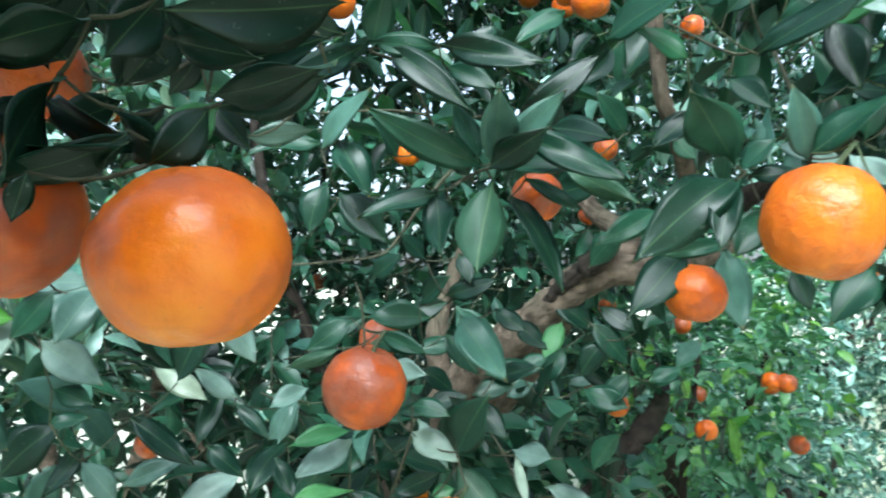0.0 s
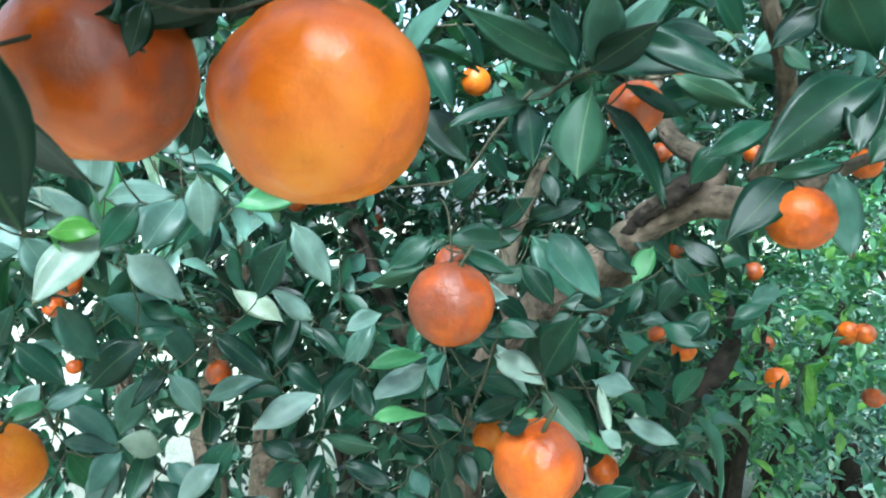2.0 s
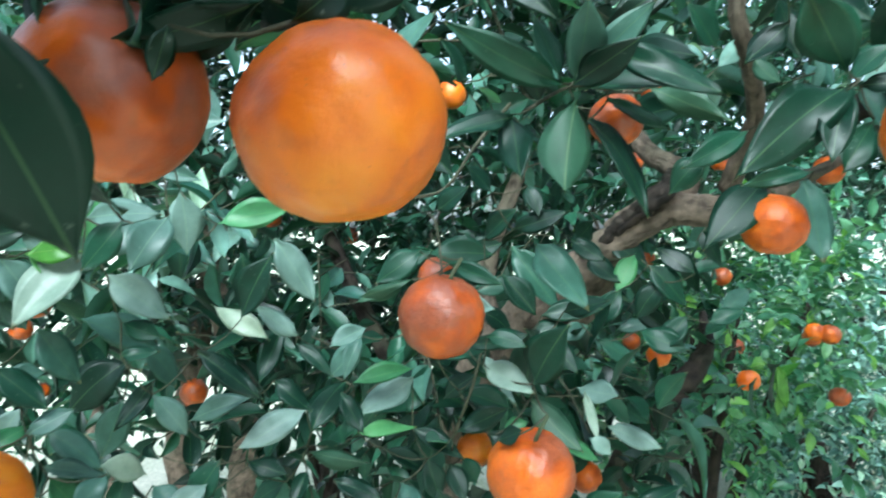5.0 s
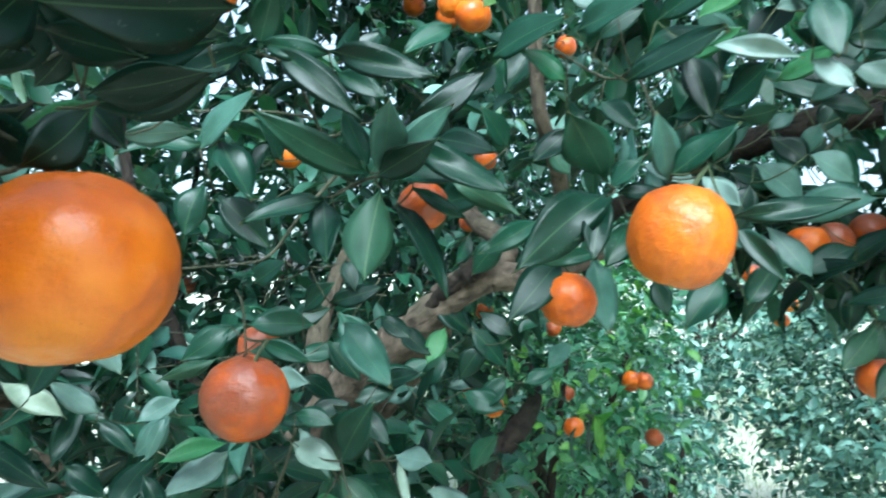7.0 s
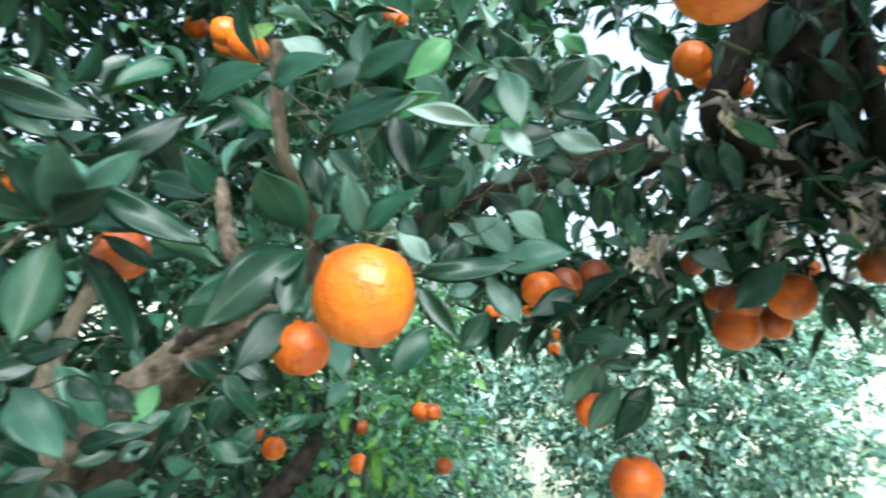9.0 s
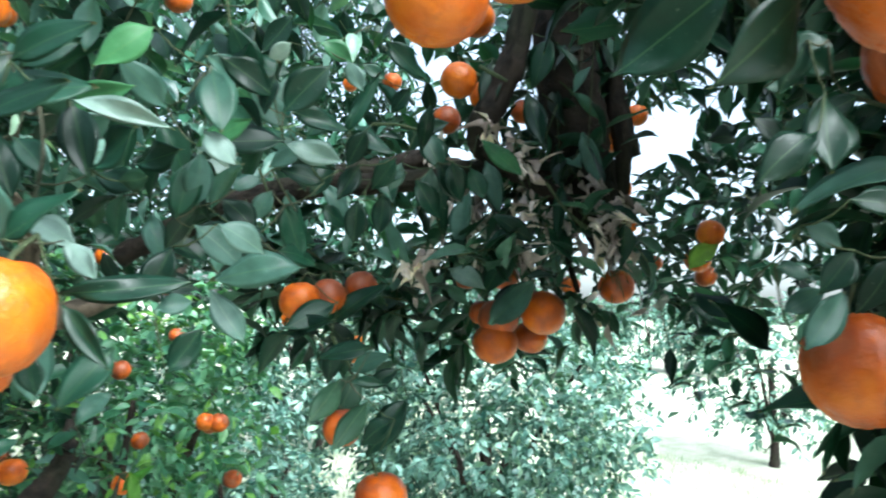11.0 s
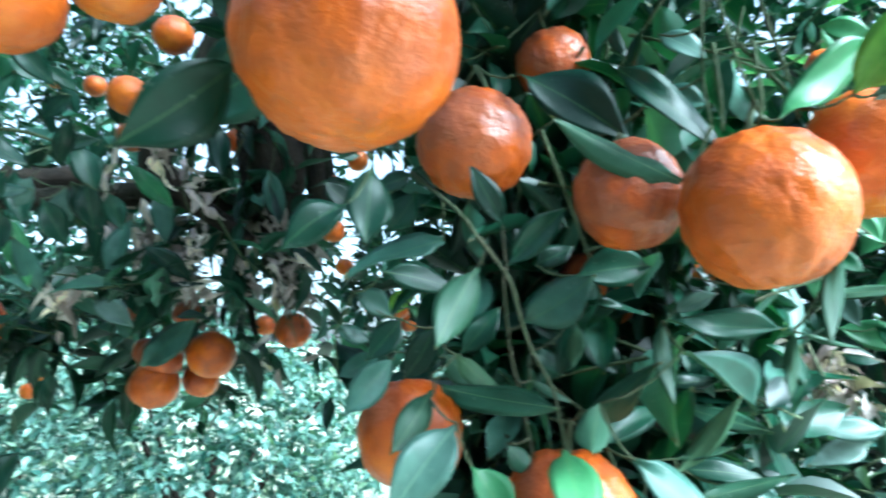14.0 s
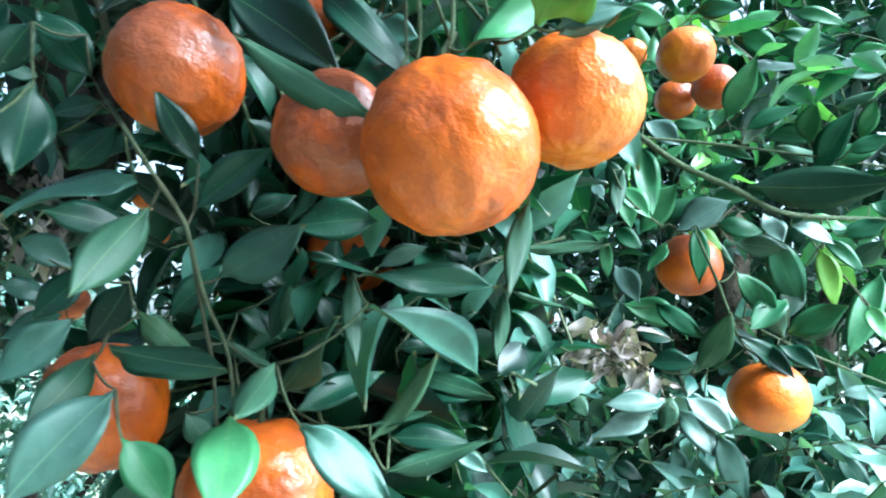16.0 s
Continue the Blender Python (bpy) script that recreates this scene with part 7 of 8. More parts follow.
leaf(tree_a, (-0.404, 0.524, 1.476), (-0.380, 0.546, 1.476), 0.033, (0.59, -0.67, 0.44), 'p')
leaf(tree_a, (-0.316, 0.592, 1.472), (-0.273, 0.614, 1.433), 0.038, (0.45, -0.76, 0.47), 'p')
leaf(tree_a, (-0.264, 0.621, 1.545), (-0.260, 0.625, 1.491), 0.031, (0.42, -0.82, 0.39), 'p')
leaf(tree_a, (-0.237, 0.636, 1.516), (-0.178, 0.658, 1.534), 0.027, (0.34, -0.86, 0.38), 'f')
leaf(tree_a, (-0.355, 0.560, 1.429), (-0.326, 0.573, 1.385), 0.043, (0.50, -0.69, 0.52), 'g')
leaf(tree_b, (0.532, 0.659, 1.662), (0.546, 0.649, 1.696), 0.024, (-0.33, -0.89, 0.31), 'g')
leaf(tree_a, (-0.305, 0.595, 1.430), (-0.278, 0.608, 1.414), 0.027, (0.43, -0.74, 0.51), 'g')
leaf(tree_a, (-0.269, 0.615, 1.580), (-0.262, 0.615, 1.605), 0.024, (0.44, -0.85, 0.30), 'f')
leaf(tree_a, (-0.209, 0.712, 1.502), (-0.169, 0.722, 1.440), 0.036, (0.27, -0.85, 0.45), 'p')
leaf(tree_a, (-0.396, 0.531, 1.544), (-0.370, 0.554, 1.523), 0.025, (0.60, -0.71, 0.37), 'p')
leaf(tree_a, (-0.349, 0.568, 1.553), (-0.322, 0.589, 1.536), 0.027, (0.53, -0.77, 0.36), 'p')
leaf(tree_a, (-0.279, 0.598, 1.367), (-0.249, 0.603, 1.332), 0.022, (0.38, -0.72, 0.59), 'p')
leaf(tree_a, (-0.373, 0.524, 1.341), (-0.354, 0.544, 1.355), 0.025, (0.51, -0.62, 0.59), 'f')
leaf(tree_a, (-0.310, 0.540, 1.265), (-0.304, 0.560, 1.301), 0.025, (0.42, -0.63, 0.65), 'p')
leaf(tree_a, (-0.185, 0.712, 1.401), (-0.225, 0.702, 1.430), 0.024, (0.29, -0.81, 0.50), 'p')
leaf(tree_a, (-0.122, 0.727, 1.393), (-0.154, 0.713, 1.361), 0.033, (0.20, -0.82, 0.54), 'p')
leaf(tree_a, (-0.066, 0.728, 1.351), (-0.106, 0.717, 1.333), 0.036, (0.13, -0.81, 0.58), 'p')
leaf(tree_a, (0.170, 0.924, 1.504), (0.225, 0.918, 1.461), 0.040, (-0.03, -0.87, 0.48), 'g')
leaf(tree_a, (0.221, 0.919, 1.468), (0.268, 0.908, 1.418), 0.037, (-0.07, -0.85, 0.52), 'g')
leaf(tree_a, (0.186, 0.916, 1.436), (0.153, 0.908, 1.388), 0.040, (-0.00, -0.84, 0.54), 'g')
leaf(tree_a, (0.241, 0.915, 1.446), (0.205, 0.910, 1.402), 0.037, (-0.05, -0.85, 0.53), 'g')
leaf(tree_a, (0.268, 0.905, 1.404), (0.232, 0.899, 1.362), 0.037, (-0.08, -0.82, 0.56), 'g')
leaf(tree_a, (0.206, 0.906, 1.383), (0.263, 0.896, 1.359), 0.037, (-0.06, -0.82, 0.57), 'g')
leaf(tree_a, (0.280, 0.913, 1.458), (0.239, 0.921, 1.495), 0.032, (-0.09, -0.87, 0.49), 'g')
leaf(tree_a, (0.155, 0.904, 1.370), (0.202, 0.897, 1.346), 0.040, (-0.01, -0.82, 0.58), 'g')
leaf(tree_a, (0.294, 0.900, 1.396), (0.334, 0.897, 1.414), 0.032, (-0.14, -0.83, 0.54), 'g')
leaf(tree_a, (0.125, 0.910, 1.404), (0.163, 0.915, 1.425), 0.037, (0.02, -0.84, 0.54), 'g')
leaf(tree_a, (0.106, 0.902, 1.370), (0.142, 0.908, 1.390), 0.040, (0.04, -0.83, 0.56), 'g')
leaf(tree_b, (0.501, 0.528, 1.616), (0.428, 0.553, 1.607), 0.029, (-0.30, -0.87, 0.38), 'g')
leaf(tree_b, (0.413, 0.575, 1.649), (0.457, 0.565, 1.615), 0.030, (-0.25, -0.90, 0.36), 'p')
leaf(tree_b, (0.395, 0.558, 1.521), (0.420, 0.555, 1.557), 0.032, (-0.20, -0.86, 0.47), 'g')
leaf(tree_b, (0.462, 0.563, 1.545), (0.435, 0.572, 1.594), 0.025, (-0.26, -0.86, 0.44), 'p')
leaf(tree_b, (0.503, 0.586, 1.679), (0.525, 0.582, 1.627), 0.029, (-0.35, -0.87, 0.34), 'g')
leaf(tree_b, (0.387, 0.542, 1.625), (0.371, 0.546, 1.581), 0.031, (-0.18, -0.90, 0.39), 'g')
leaf(tree_b, (0.428, 0.595, 1.593), (0.391, 0.603, 1.600), 0.028, (-0.20, -0.89, 0.40), 'g')
leaf(tree_b, (0.383, 0.564, 1.573), (0.411, 0.558, 1.583), 0.029, (-0.19, -0.88, 0.43), 'g')
leaf(tree_b, (0.473, 0.579, 1.647), (0.443, 0.585, 1.679), 0.028, (-0.28, -0.90, 0.32), 'g')
leaf(tree_b, (0.544, 0.585, 1.709), (0.504, 0.600, 1.719), 0.024, (-0.37, -0.89, 0.26), 'g')
leaf(tree_b, (0.584, 0.583, 1.734), (0.570, 0.598, 1.697), 0.025, (-0.43, -0.86, 0.27), 'g')
leaf(tree_b, (0.617, 0.562, 1.745), (0.598, 0.581, 1.712), 0.025, (-0.48, -0.84, 0.25), 'g')
leaf(tree_b, (0.680, 0.569, 1.752), (0.708, 0.558, 1.711), 0.028, (-0.57, -0.78, 0.25), 'g')
leaf(tree_b, (0.663, 0.586, 1.731), (0.690, 0.575, 1.689), 0.028, (-0.54, -0.80, 0.28), 'g')
# ---- fruit
orange((-0.028, 0.244, 1.542), 0.0596, 0.31, 0.92, 0.06)
orange((-0.109, 0.266, 1.556), 0.0605, 0.62, 0.97, 0.03)
orange((-0.148, 0.340, 1.628), 0.0458, 0.80, 0.95, 0.25)
orange((-0.022, 0.536, 1.448), 0.0639, 0.85, 0.97, 0.25)
orange((0.272, 0.669, 1.519), 0.0586, 0.55, 0.93, 0.25)
orange((0.261, 0.428, 1.570), 0.0662, 0.38, 1.02, 0.44)
orange((-0.054, 1.142, 1.738), 0.0506, 0.30, 0.95, 0.25)
orange((0.112, 0.582, 1.600), 0.0427, 0.80, 0.95, 0.25)
orange((0.408, 1.577, 1.222), 0.0564, 0.35, 0.95, 0.25)
orange((0.637, 1.639, 1.154), 0.0533, 0.50, 0.95, 0.25)
orange((0.889, 1.847, 1.241), 0.0524, 0.45, 0.95, 0.25)
orange((1.046, 2.010, 1.027), 0.0588, 0.70, 0.95, 0.25)
orange((0.469, 1.974, 1.431), 0.0554, 0.70, 0.95, 0.25)
orange((0.401, 1.827, 1.211), 0.0483, 0.80, 0.95, 0.25)
orange((0.264, 1.197, 2.025), 0.0616, 0.50, 0.95, 0.25)
orange((0.642, 1.758, 2.197), 0.0561, 0.50, 0.95, 0.25)
orange((-0.417, 2.035, 1.498), 0.0418, 0.80, 0.95, 0.25)
orange((-0.041, 0.750, 1.461), 0.0457, 0.80, 0.95, 0.25)
orange((-0.690, 1.534, 1.107), 0.0531, 0.70, 0.95, 0.25)
orange((-0.950, 1.799, 1.957), 0.0426, 0.20, 0.95, 0.25)
orange((0.046, 0.542, 1.331), 0.0660, 0.55, 0.97, 0.35)
orange((-0.003, 0.911, 1.220), 0.0493, 0.15, 0.95, 0.25)
orange((0.154, 0.982, 1.159), 0.0457, 0.50, 0.95, 0.25)
orange((-0.300, 0.431, 1.347), 0.0610, -0.25, 0.82, 0.25)
orange((-0.859, 1.232, 1.362), 0.0556, 0.75, 0.95, 0.25)
orange((-1.022, 1.401, 1.284), 0.0494, 0.80, 0.95, 0.25)
orange((-0.651, 1.453, 1.140), 0.0614, 0.70, 0.95, 0.25)
orange((-0.462, 2.228, 1.483), 0.0507, 0.60, 0.95, 0.25)
orange((-0.458, 1.418, 1.536), 0.0466, 0.80, 0.95, 0.25)
orange((-0.961, 1.147, 1.754), 0.0468, 0.70, 0.95, 0.25)
orange((0.317, 1.461, 1.660), 0.0446, 0.70, 0.95, 0.25)
orange((0.548, 1.604, 1.674), 0.0430, 0.60, 0.95, 0.25)
orange((-1.218, 1.727, 1.060), 0.0439, 0.60, 0.95, 0.25)
orange((0.274, 1.209, 2.027), 0.0616, 0.40, 0.95, 0.25)
orange((0.196, 1.618, 2.214), 0.0567, 0.40, 0.95, 0.25)
orange((0.542, 1.471, 2.080), 0.0522, 0.60, 0.95, 0.25)
orange((1.192, 1.719, 1.560), 0.0575, 0.60, 0.95, 0.40)
orange((0.322, 1.315, 1.779), 0.0483, 0.70, 0.95, 0.40)
orange((0.231, 1.218, 2.052), 0.0549, 0.30, 0.95, 0.40)
orange((0.293, 1.254, 2.041), 0.0464, 0.40, 0.95, 0.40)
orange((-0.128, 0.908, 1.903), 0.0501, 0.50, 0.95, 0.40)
orange((0.557, 1.216, 2.144), 0.0529, 0.70, 0.95, 0.40)
orange((0.245, 1.363, 2.084), 0.0502, 0.50, 0.95, 0.40)
orange((0.615, 0.765, 1.586), 0.0533, 0.50, 0.95, 0.40)
orange((0.665, 0.781, 1.595), 0.0494, 0.85, 0.95, 0.40)
orange((0.719, 0.783, 1.610), 0.0476, 0.75, 0.95, 0.40)
orange((1.066, 1.717, 1.540), 0.0505, 0.40, 0.95, 0.40)
orange((1.243, 1.632, 1.480), 0.0463, 0.10, 0.95, 0.40)
orange((1.263, 1.690, 1.431), 0.0425, 0.30, 0.95, 0.40)
orange((0.640, 0.684, 1.436), 0.0470, 0.70, 0.95, 0.40)
orange((0.680, 0.652, 1.354), 0.0645, 0.60, 0.95, 0.40)
orange((0.945, 0.639, 1.583), 0.0666, 0.55, 0.95, 0.40)
orange((0.905, 0.692, 1.573), 0.0606, 0.80, 0.95, 0.40)
orange((0.921, 0.745, 1.580), 0.0407, 0.75, 0.95, 0.40)
orange((0.905, 0.697, 1.536), 0.0673, 0.60, 0.95, 0.40)
orange((0.979, 0.695, 1.545), 0.0532, 0.60, 0.95, 0.40)
orange((1.026, 0.570, 1.626), 0.0533, 0.60, 0.95, 0.40)
orange((1.172, 0.776, 1.636), 0.0381, 0.60, 0.95, 0.40)
orange((0.964, 0.834, 1.640), 0.0428, 0.90, 0.95, 0.40)
orange((1.013, 0.787, 1.642), 0.0468, 0.90, 0.95, 0.40)
orange((0.766, 0.639, 1.890), 0.0495, 0.45, 0.95, 0.40)
orange((0.930, 0.768, 1.940), 0.0480, 0.40, 0.95, 0.40)
orange((0.882, 0.805, 1.896), 0.0481, 0.80, 0.95, 0.40)
orange((0.870, 0.725, 2.040), 0.0584, 0.40, 0.95, 0.40)
orange((0.499, 0.349, 1.807), 0.0769, 0.40, 0.93, 0.40)
orange((0.553, 0.324, 1.844), 0.0660, 0.35, 0.93, 0.40)
orange((1.147, 0.887, 1.989), 0.0507, 0.60, 0.95, 0.40)
orange((1.318, 0.800, 1.945), 0.0473, 0.35, 0.95, 0.40)
orange((1.395, 0.786, 2.016), 0.0487, 0.40, 0.95, 0.40)
orange((1.342, 0.791, 1.848), 0.0519, 0.40, 0.95, 0.40)
orange((1.488, 0.869, 1.794), 0.0418, 0.25, 0.95, 0.40)
orange((1.412, 0.629, 1.750), 0.0538, 0.30, 0.95, 0.40)
orange((1.427, 0.664, 1.701), 0.0532, 0.40, 0.95, 0.40)
orange((1.533, 0.705, 1.676), 0.0475, 0.60, 0.95, 0.40)
orange((1.627, 0.888, 1.717), 0.0387, 0.60, 0.95, 0.40)
orange((1.083, 1.472, 2.181), 0.0410, 0.60, 0.95, 0.40)
orange((1.001, 1.149, 2.081), 0.0440, 0.60, 0.95, 0.40)
orange((0.562, 1.149, 1.613), 0.0487, 0.50, 0.95, 0.40)
orange((0.962, 2.009, 1.201), 0.0546, 0.50, 0.95, 0.40)
orange((0.804, 2.167, 1.141), 0.0548, 0.70, 0.95, 0.40)
orange((0.563, 1.248, 2.157), 0.0450, 0.70, 0.95, 0.40)
orange((0.892, 2.179, 1.467), 0.0495, 0.70, 0.95, 0.40)
orange((0.683, 1.962, 1.381), 0.0550, 0.70, 0.95, 0.40)
orange((0.923, 1.835, 1.238), 0.0550, 0.60, 0.95, 0.40)
orange((0.488, 0.052, 1.711), 0.0795, 0.68, 0.92, 0.50)
orange((0.672, 0.101, 1.741), 0.0728, 0.8, 0.97, 0.50)
orange((0.662, -0.066, 1.688), 0.0793, 0.64, 0.98, 0.50)
orange((0.707, -0.112, 1.726), 0.0669, 0.32, 0.98, 0.50)
orange((0.682, 0.004, 1.704), 0.0630, 1.0, 1.00, 0.50)
orange((0.711, 0.154, 1.553), 0.0716, 0.55, 1.05, 0.46)
orange((0.704, 0.038, 1.523), 0.0783, 0.72, 0.95, 0.50)
orange((0.822, 0.062, 1.668), 0.0649, 0.80, 0.95, 0.50)
orange((0.776, 0.091, 1.841), 0.0591, 0.80, 0.95, 0.50)
orange((1.651, 0.106, 1.807), 0.0487, 0.40, 0.95, 0.50)
orange((1.120, 0.061, 1.486), 0.0389, 0.50, 0.95, 0.50)
orange((1.092, -0.247, 1.584), 0.0719, 0.20, 0.90, 0.40)
orange((1.159, -0.169, 1.968), 0.0670, 0.20, 0.93, 0.40)
orange((1.229, -0.206, 1.956), 0.0574, 0.80, 0.95, 0.40)
orange((1.266, -0.160, 1.957), 0.0538, 0.70, 0.95, 0.40)
orange((1.333, -0.097, 2.062), 0.0452, 0.30, 0.95, 0.40)
orange((1.110, -0.176, 1.710), 0.0665, 0.60, 0.95, 0.40)
orange((2.310, 0.188, 1.733), 0.0565, 0.90, 0.95, 0.40)
# ---- camera sight lines kept clear of leaves where fruit shows
clear_view((0.035, 0.187, 1.514), (-0.022, 0.536, 1.448), 0.064)
clear_view((0.117, 0.224, 1.534), (0.272, 0.669, 1.519), 0.059)
clear_view((0.110, 0.154, 1.551), (0.261, 0.428, 1.570), 0.066)
clear_view((0.026, 0.356, 1.596), (-0.054, 1.142, 1.738), 0.051)
clear_view((0.072, 0.200, 1.557), (0.112, 0.582, 1.600), 0.043)
clear_view((0.155, 0.478, 1.451), (0.408, 1.577, 1.222), 0.056)
clear_view((0.219, 0.496, 1.432), (0.637, 1.639, 1.154), 0.053)
clear_view((0.290, 0.554, 1.456), (0.889, 1.847, 1.241), 0.052)
clear_view((0.334, 0.600, 1.396), (1.046, 2.010, 1.027), 0.059)
clear_view((0.172, 0.589, 1.510), (0.469, 1.974, 1.431), 0.055)
clear_view((0.153, 0.548, 1.448), (0.401, 1.827, 1.211), 0.048)
clear_view((0.115, 0.372, 1.676), (0.264, 1.197, 2.025), 0.062)
clear_view((0.221, 0.529, 1.724), (0.642, 1.758, 2.197), 0.056)
clear_view((-0.076, 0.607, 1.528), (-0.417, 2.035, 1.498), 0.042)
clear_view((0.030, 0.247, 1.518), (-0.041, 0.750, 1.461), 0.046)
clear_view((-0.152, 0.466, 1.419), (-0.690, 1.534, 1.107), 0.053)
clear_view((-0.225, 0.540, 1.657), (-0.950, 1.799, 1.957), 0.043)
clear_view((0.020, 0.204, 1.451), (0.046, 0.542, 1.331), 0.066)
clear_view((0.006, 0.307, 1.420), (-0.003, 0.911, 1.220), 0.049)
clear_view((0.050, 0.327, 1.403), (0.154, 0.982, 1.159), 0.046)
clear_view((-0.080, 0.170, 1.454), (-0.300, 0.431, 1.347), 0.061)
clear_view((-0.236, 0.395, 1.458), (-0.859, 1.232, 1.362), 0.056)
clear_view((-0.282, 0.442, 1.437), (-1.022, 1.401, 1.284), 0.049)
clear_view((-0.178, 0.456, 1.396), (-0.651, 1.453, 1.140), 0.061)
clear_view((-0.125, 0.673, 1.492), (-0.462, 2.228, 1.483), 0.051)
clear_view((-0.124, 0.447, 1.507), (-0.458, 1.418, 1.536), 0.047)
clear_view((-0.265, 0.371, 1.568), (-0.961, 1.147, 1.754), 0.047)
clear_view((0.093, 0.459, 1.542), (0.317, 1.461, 1.660), 0.045)
clear_view((0.158, 0.499, 1.546), (0.548, 1.604, 1.674), 0.043)
clear_view((-0.320, 0.530, 1.392), (-1.218, 1.727, 1.060), 0.044)
clear_view((0.113, 0.372, 1.679), (0.274, 1.209, 2.027), 0.062)
clear_view((0.091, 0.487, 1.731), (0.196, 1.618, 2.214), 0.057)
clear_view((0.188, 0.446, 1.693), (0.542, 1.471, 2.080), 0.052)
clear_view((0.396, 0.513, 1.556), (1.192, 1.719, 1.560), 0.058)
clear_view((0.153, 0.400, 1.618), (0.322, 1.315, 1.779), 0.048)
clear_view((0.127, 0.373, 1.694), (0.231, 1.218, 2.052), 0.055)
clear_view((0.145, 0.383, 1.691), (0.293, 1.254, 2.041), 0.046)
clear_view((0.027, 0.286, 1.652), (-0.128, 0.908, 1.903), 0.050)
clear_view((0.255, 0.361, 1.727), (0.557, 1.216, 2.144), 0.053)
clear_view((0.167, 0.402, 1.710), (0.245, 1.363, 2.084), 0.050)
clear_view((0.297, 0.231, 1.579), (0.615, 0.765, 1.586), 0.053)
clear_view((0.311, 0.236, 1.581), (0.665, 0.781, 1.595), 0.049)
clear_view((0.326, 0.236, 1.586), (0.719, 0.783, 1.610), 0.048)
clear_view((0.423, 0.498, 1.566), (1.066, 1.717, 1.540), 0.050)
clear_view((0.538, 0.443, 1.558), (1.243, 1.632, 1.480), 0.046)
clear_view((0.544, 0.460, 1.544), (1.263, 1.690, 1.431), 0.043)
clear_view((0.309, 0.218, 1.534), (0.658, 0.716, 1.428), 0.047)
clear_view((0.315, 0.200, 1.514), (0.680, 0.652, 1.354), 0.065)
clear_view((0.455, 0.165, 1.587), (0.945, 0.639, 1.583), 0.067)
clear_view((0.443, 0.180, 1.584), (0.905, 0.692, 1.573), 0.061)
clear_view((0.448, 0.195, 1.586), (0.921, 0.745, 1.580), 0.041)
clear_view((0.444, 0.182, 1.573), (0.905, 0.697, 1.536), 0.067)
clear_view((0.464, 0.181, 1.576), (0.979, 0.695, 1.545), 0.053)
clear_view((0.477, 0.146, 1.599), (1.026, 0.570, 1.626), 0.053)
clear_view((0.518, 0.204, 1.602), (1.172, 0.776, 1.636), 0.038)
clear_view((0.460, 0.220, 1.603), (0.964, 0.834, 1.640), 0.043)
clear_view((0.474, 0.207, 1.603), (1.013, 0.787, 1.642), 0.047)
clear_view((0.404, 0.165, 1.673), (0.766, 0.639, 1.890), 0.050)
clear_view((0.455, 0.211, 1.690), (0.948, 0.803, 1.953), 0.039)
clear_view((0.437, 0.212, 1.674), (0.882, 0.805, 1.896), 0.048)
clear_view((0.434, 0.189, 1.715), (0.870, 0.725, 2.040), 0.058)
clear_view((0.330, 0.084, 1.649), (0.499, 0.349, 1.807), 0.077)
clear_view((0.382, 0.039, 1.668), (0.553, 0.324, 1.844), 0.066)
clear_view((0.511, 0.235, 1.700), (1.147, 0.887, 1.989), 0.051)
clear_view((0.559, 0.210, 1.688), (1.318, 0.800, 1.945), 0.047)
clear_view((0.581, 0.207, 1.708), (1.395, 0.786, 2.016), 0.049)
clear_view((0.566, 0.208, 1.661), (1.342, 0.791, 1.848), 0.052)
clear_view((0.607, 0.230, 1.646), (1.488, 0.869, 1.794), 0.042)
clear_view((0.586, 0.162, 1.633), (1.412, 0.629, 1.750), 0.054)
clear_view((0.590, 0.172, 1.620), (1.427, 0.664, 1.701), 0.053)
clear_view((0.619, 0.184, 1.613), (1.533, 0.705, 1.676), 0.048)
clear_view((0.646, 0.235, 1.624), (1.627, 0.888, 1.717), 0.039)
clear_view((0.493, 0.398, 1.754), (1.083, 1.472, 2.181), 0.041)
clear_view((0.470, 0.308, 1.726), (1.001, 1.149, 2.081), 0.044)
clear_view((0.348, 0.308, 1.595), (0.562, 1.149, 1.613), 0.049)
clear_view((0.459, 0.549, 1.480), (0.962, 2.009, 1.201), 0.055)
clear_view((0.415, 0.593, 1.463), (0.804, 2.167, 1.141), 0.055)
clear_view((0.467, 0.515, 1.654), (0.991, 1.890, 1.823), 0.044)
clear_view((0.417, 0.385, 1.732), (1.046, 1.314, 2.131), 0.040)
clear_view((0.282, 0.367, 1.739), (0.563, 1.248, 2.157), 0.045)
clear_view((0.374, 0.627, 1.546), (0.892, 2.179, 1.467), 0.050)
clear_view((0.316, 0.567, 1.521), (0.683, 1.962, 1.381), 0.055)
clear_view((0.383, 0.531, 1.481), (0.923, 1.835, 1.238), 0.055)
clear_view((0.426, -0.009, 1.587), (0.711, 0.154, 1.553), 0.072)
clear_view((0.444, -0.026, 1.667), (0.776, 0.091, 1.841), 0.059)
clear_view((0.689, -0.022, 1.658), (1.651, 0.106, 1.807), 0.049)
clear_view((0.540, -0.035, 1.568), (1.120, 0.061, 1.486), 0.039)
clear_view((0.602, -0.182, 1.596), (1.092, -0.247, 1.584), 0.072)
clear_view((0.621, -0.160, 1.703), (1.159, -0.169, 1.968), 0.067)
clear_view((0.640, -0.171, 1.700), (1.229, -0.206, 1.956), 0.057)
clear_view((0.650, -0.158, 1.700), (1.266, -0.160, 1.957), 0.054)
clear_view((0.669, -0.140, 1.729), (1.333, -0.097, 2.062), 0.045)
clear_view((0.607, -0.162, 1.631), (1.110, -0.176, 1.710), 0.067)
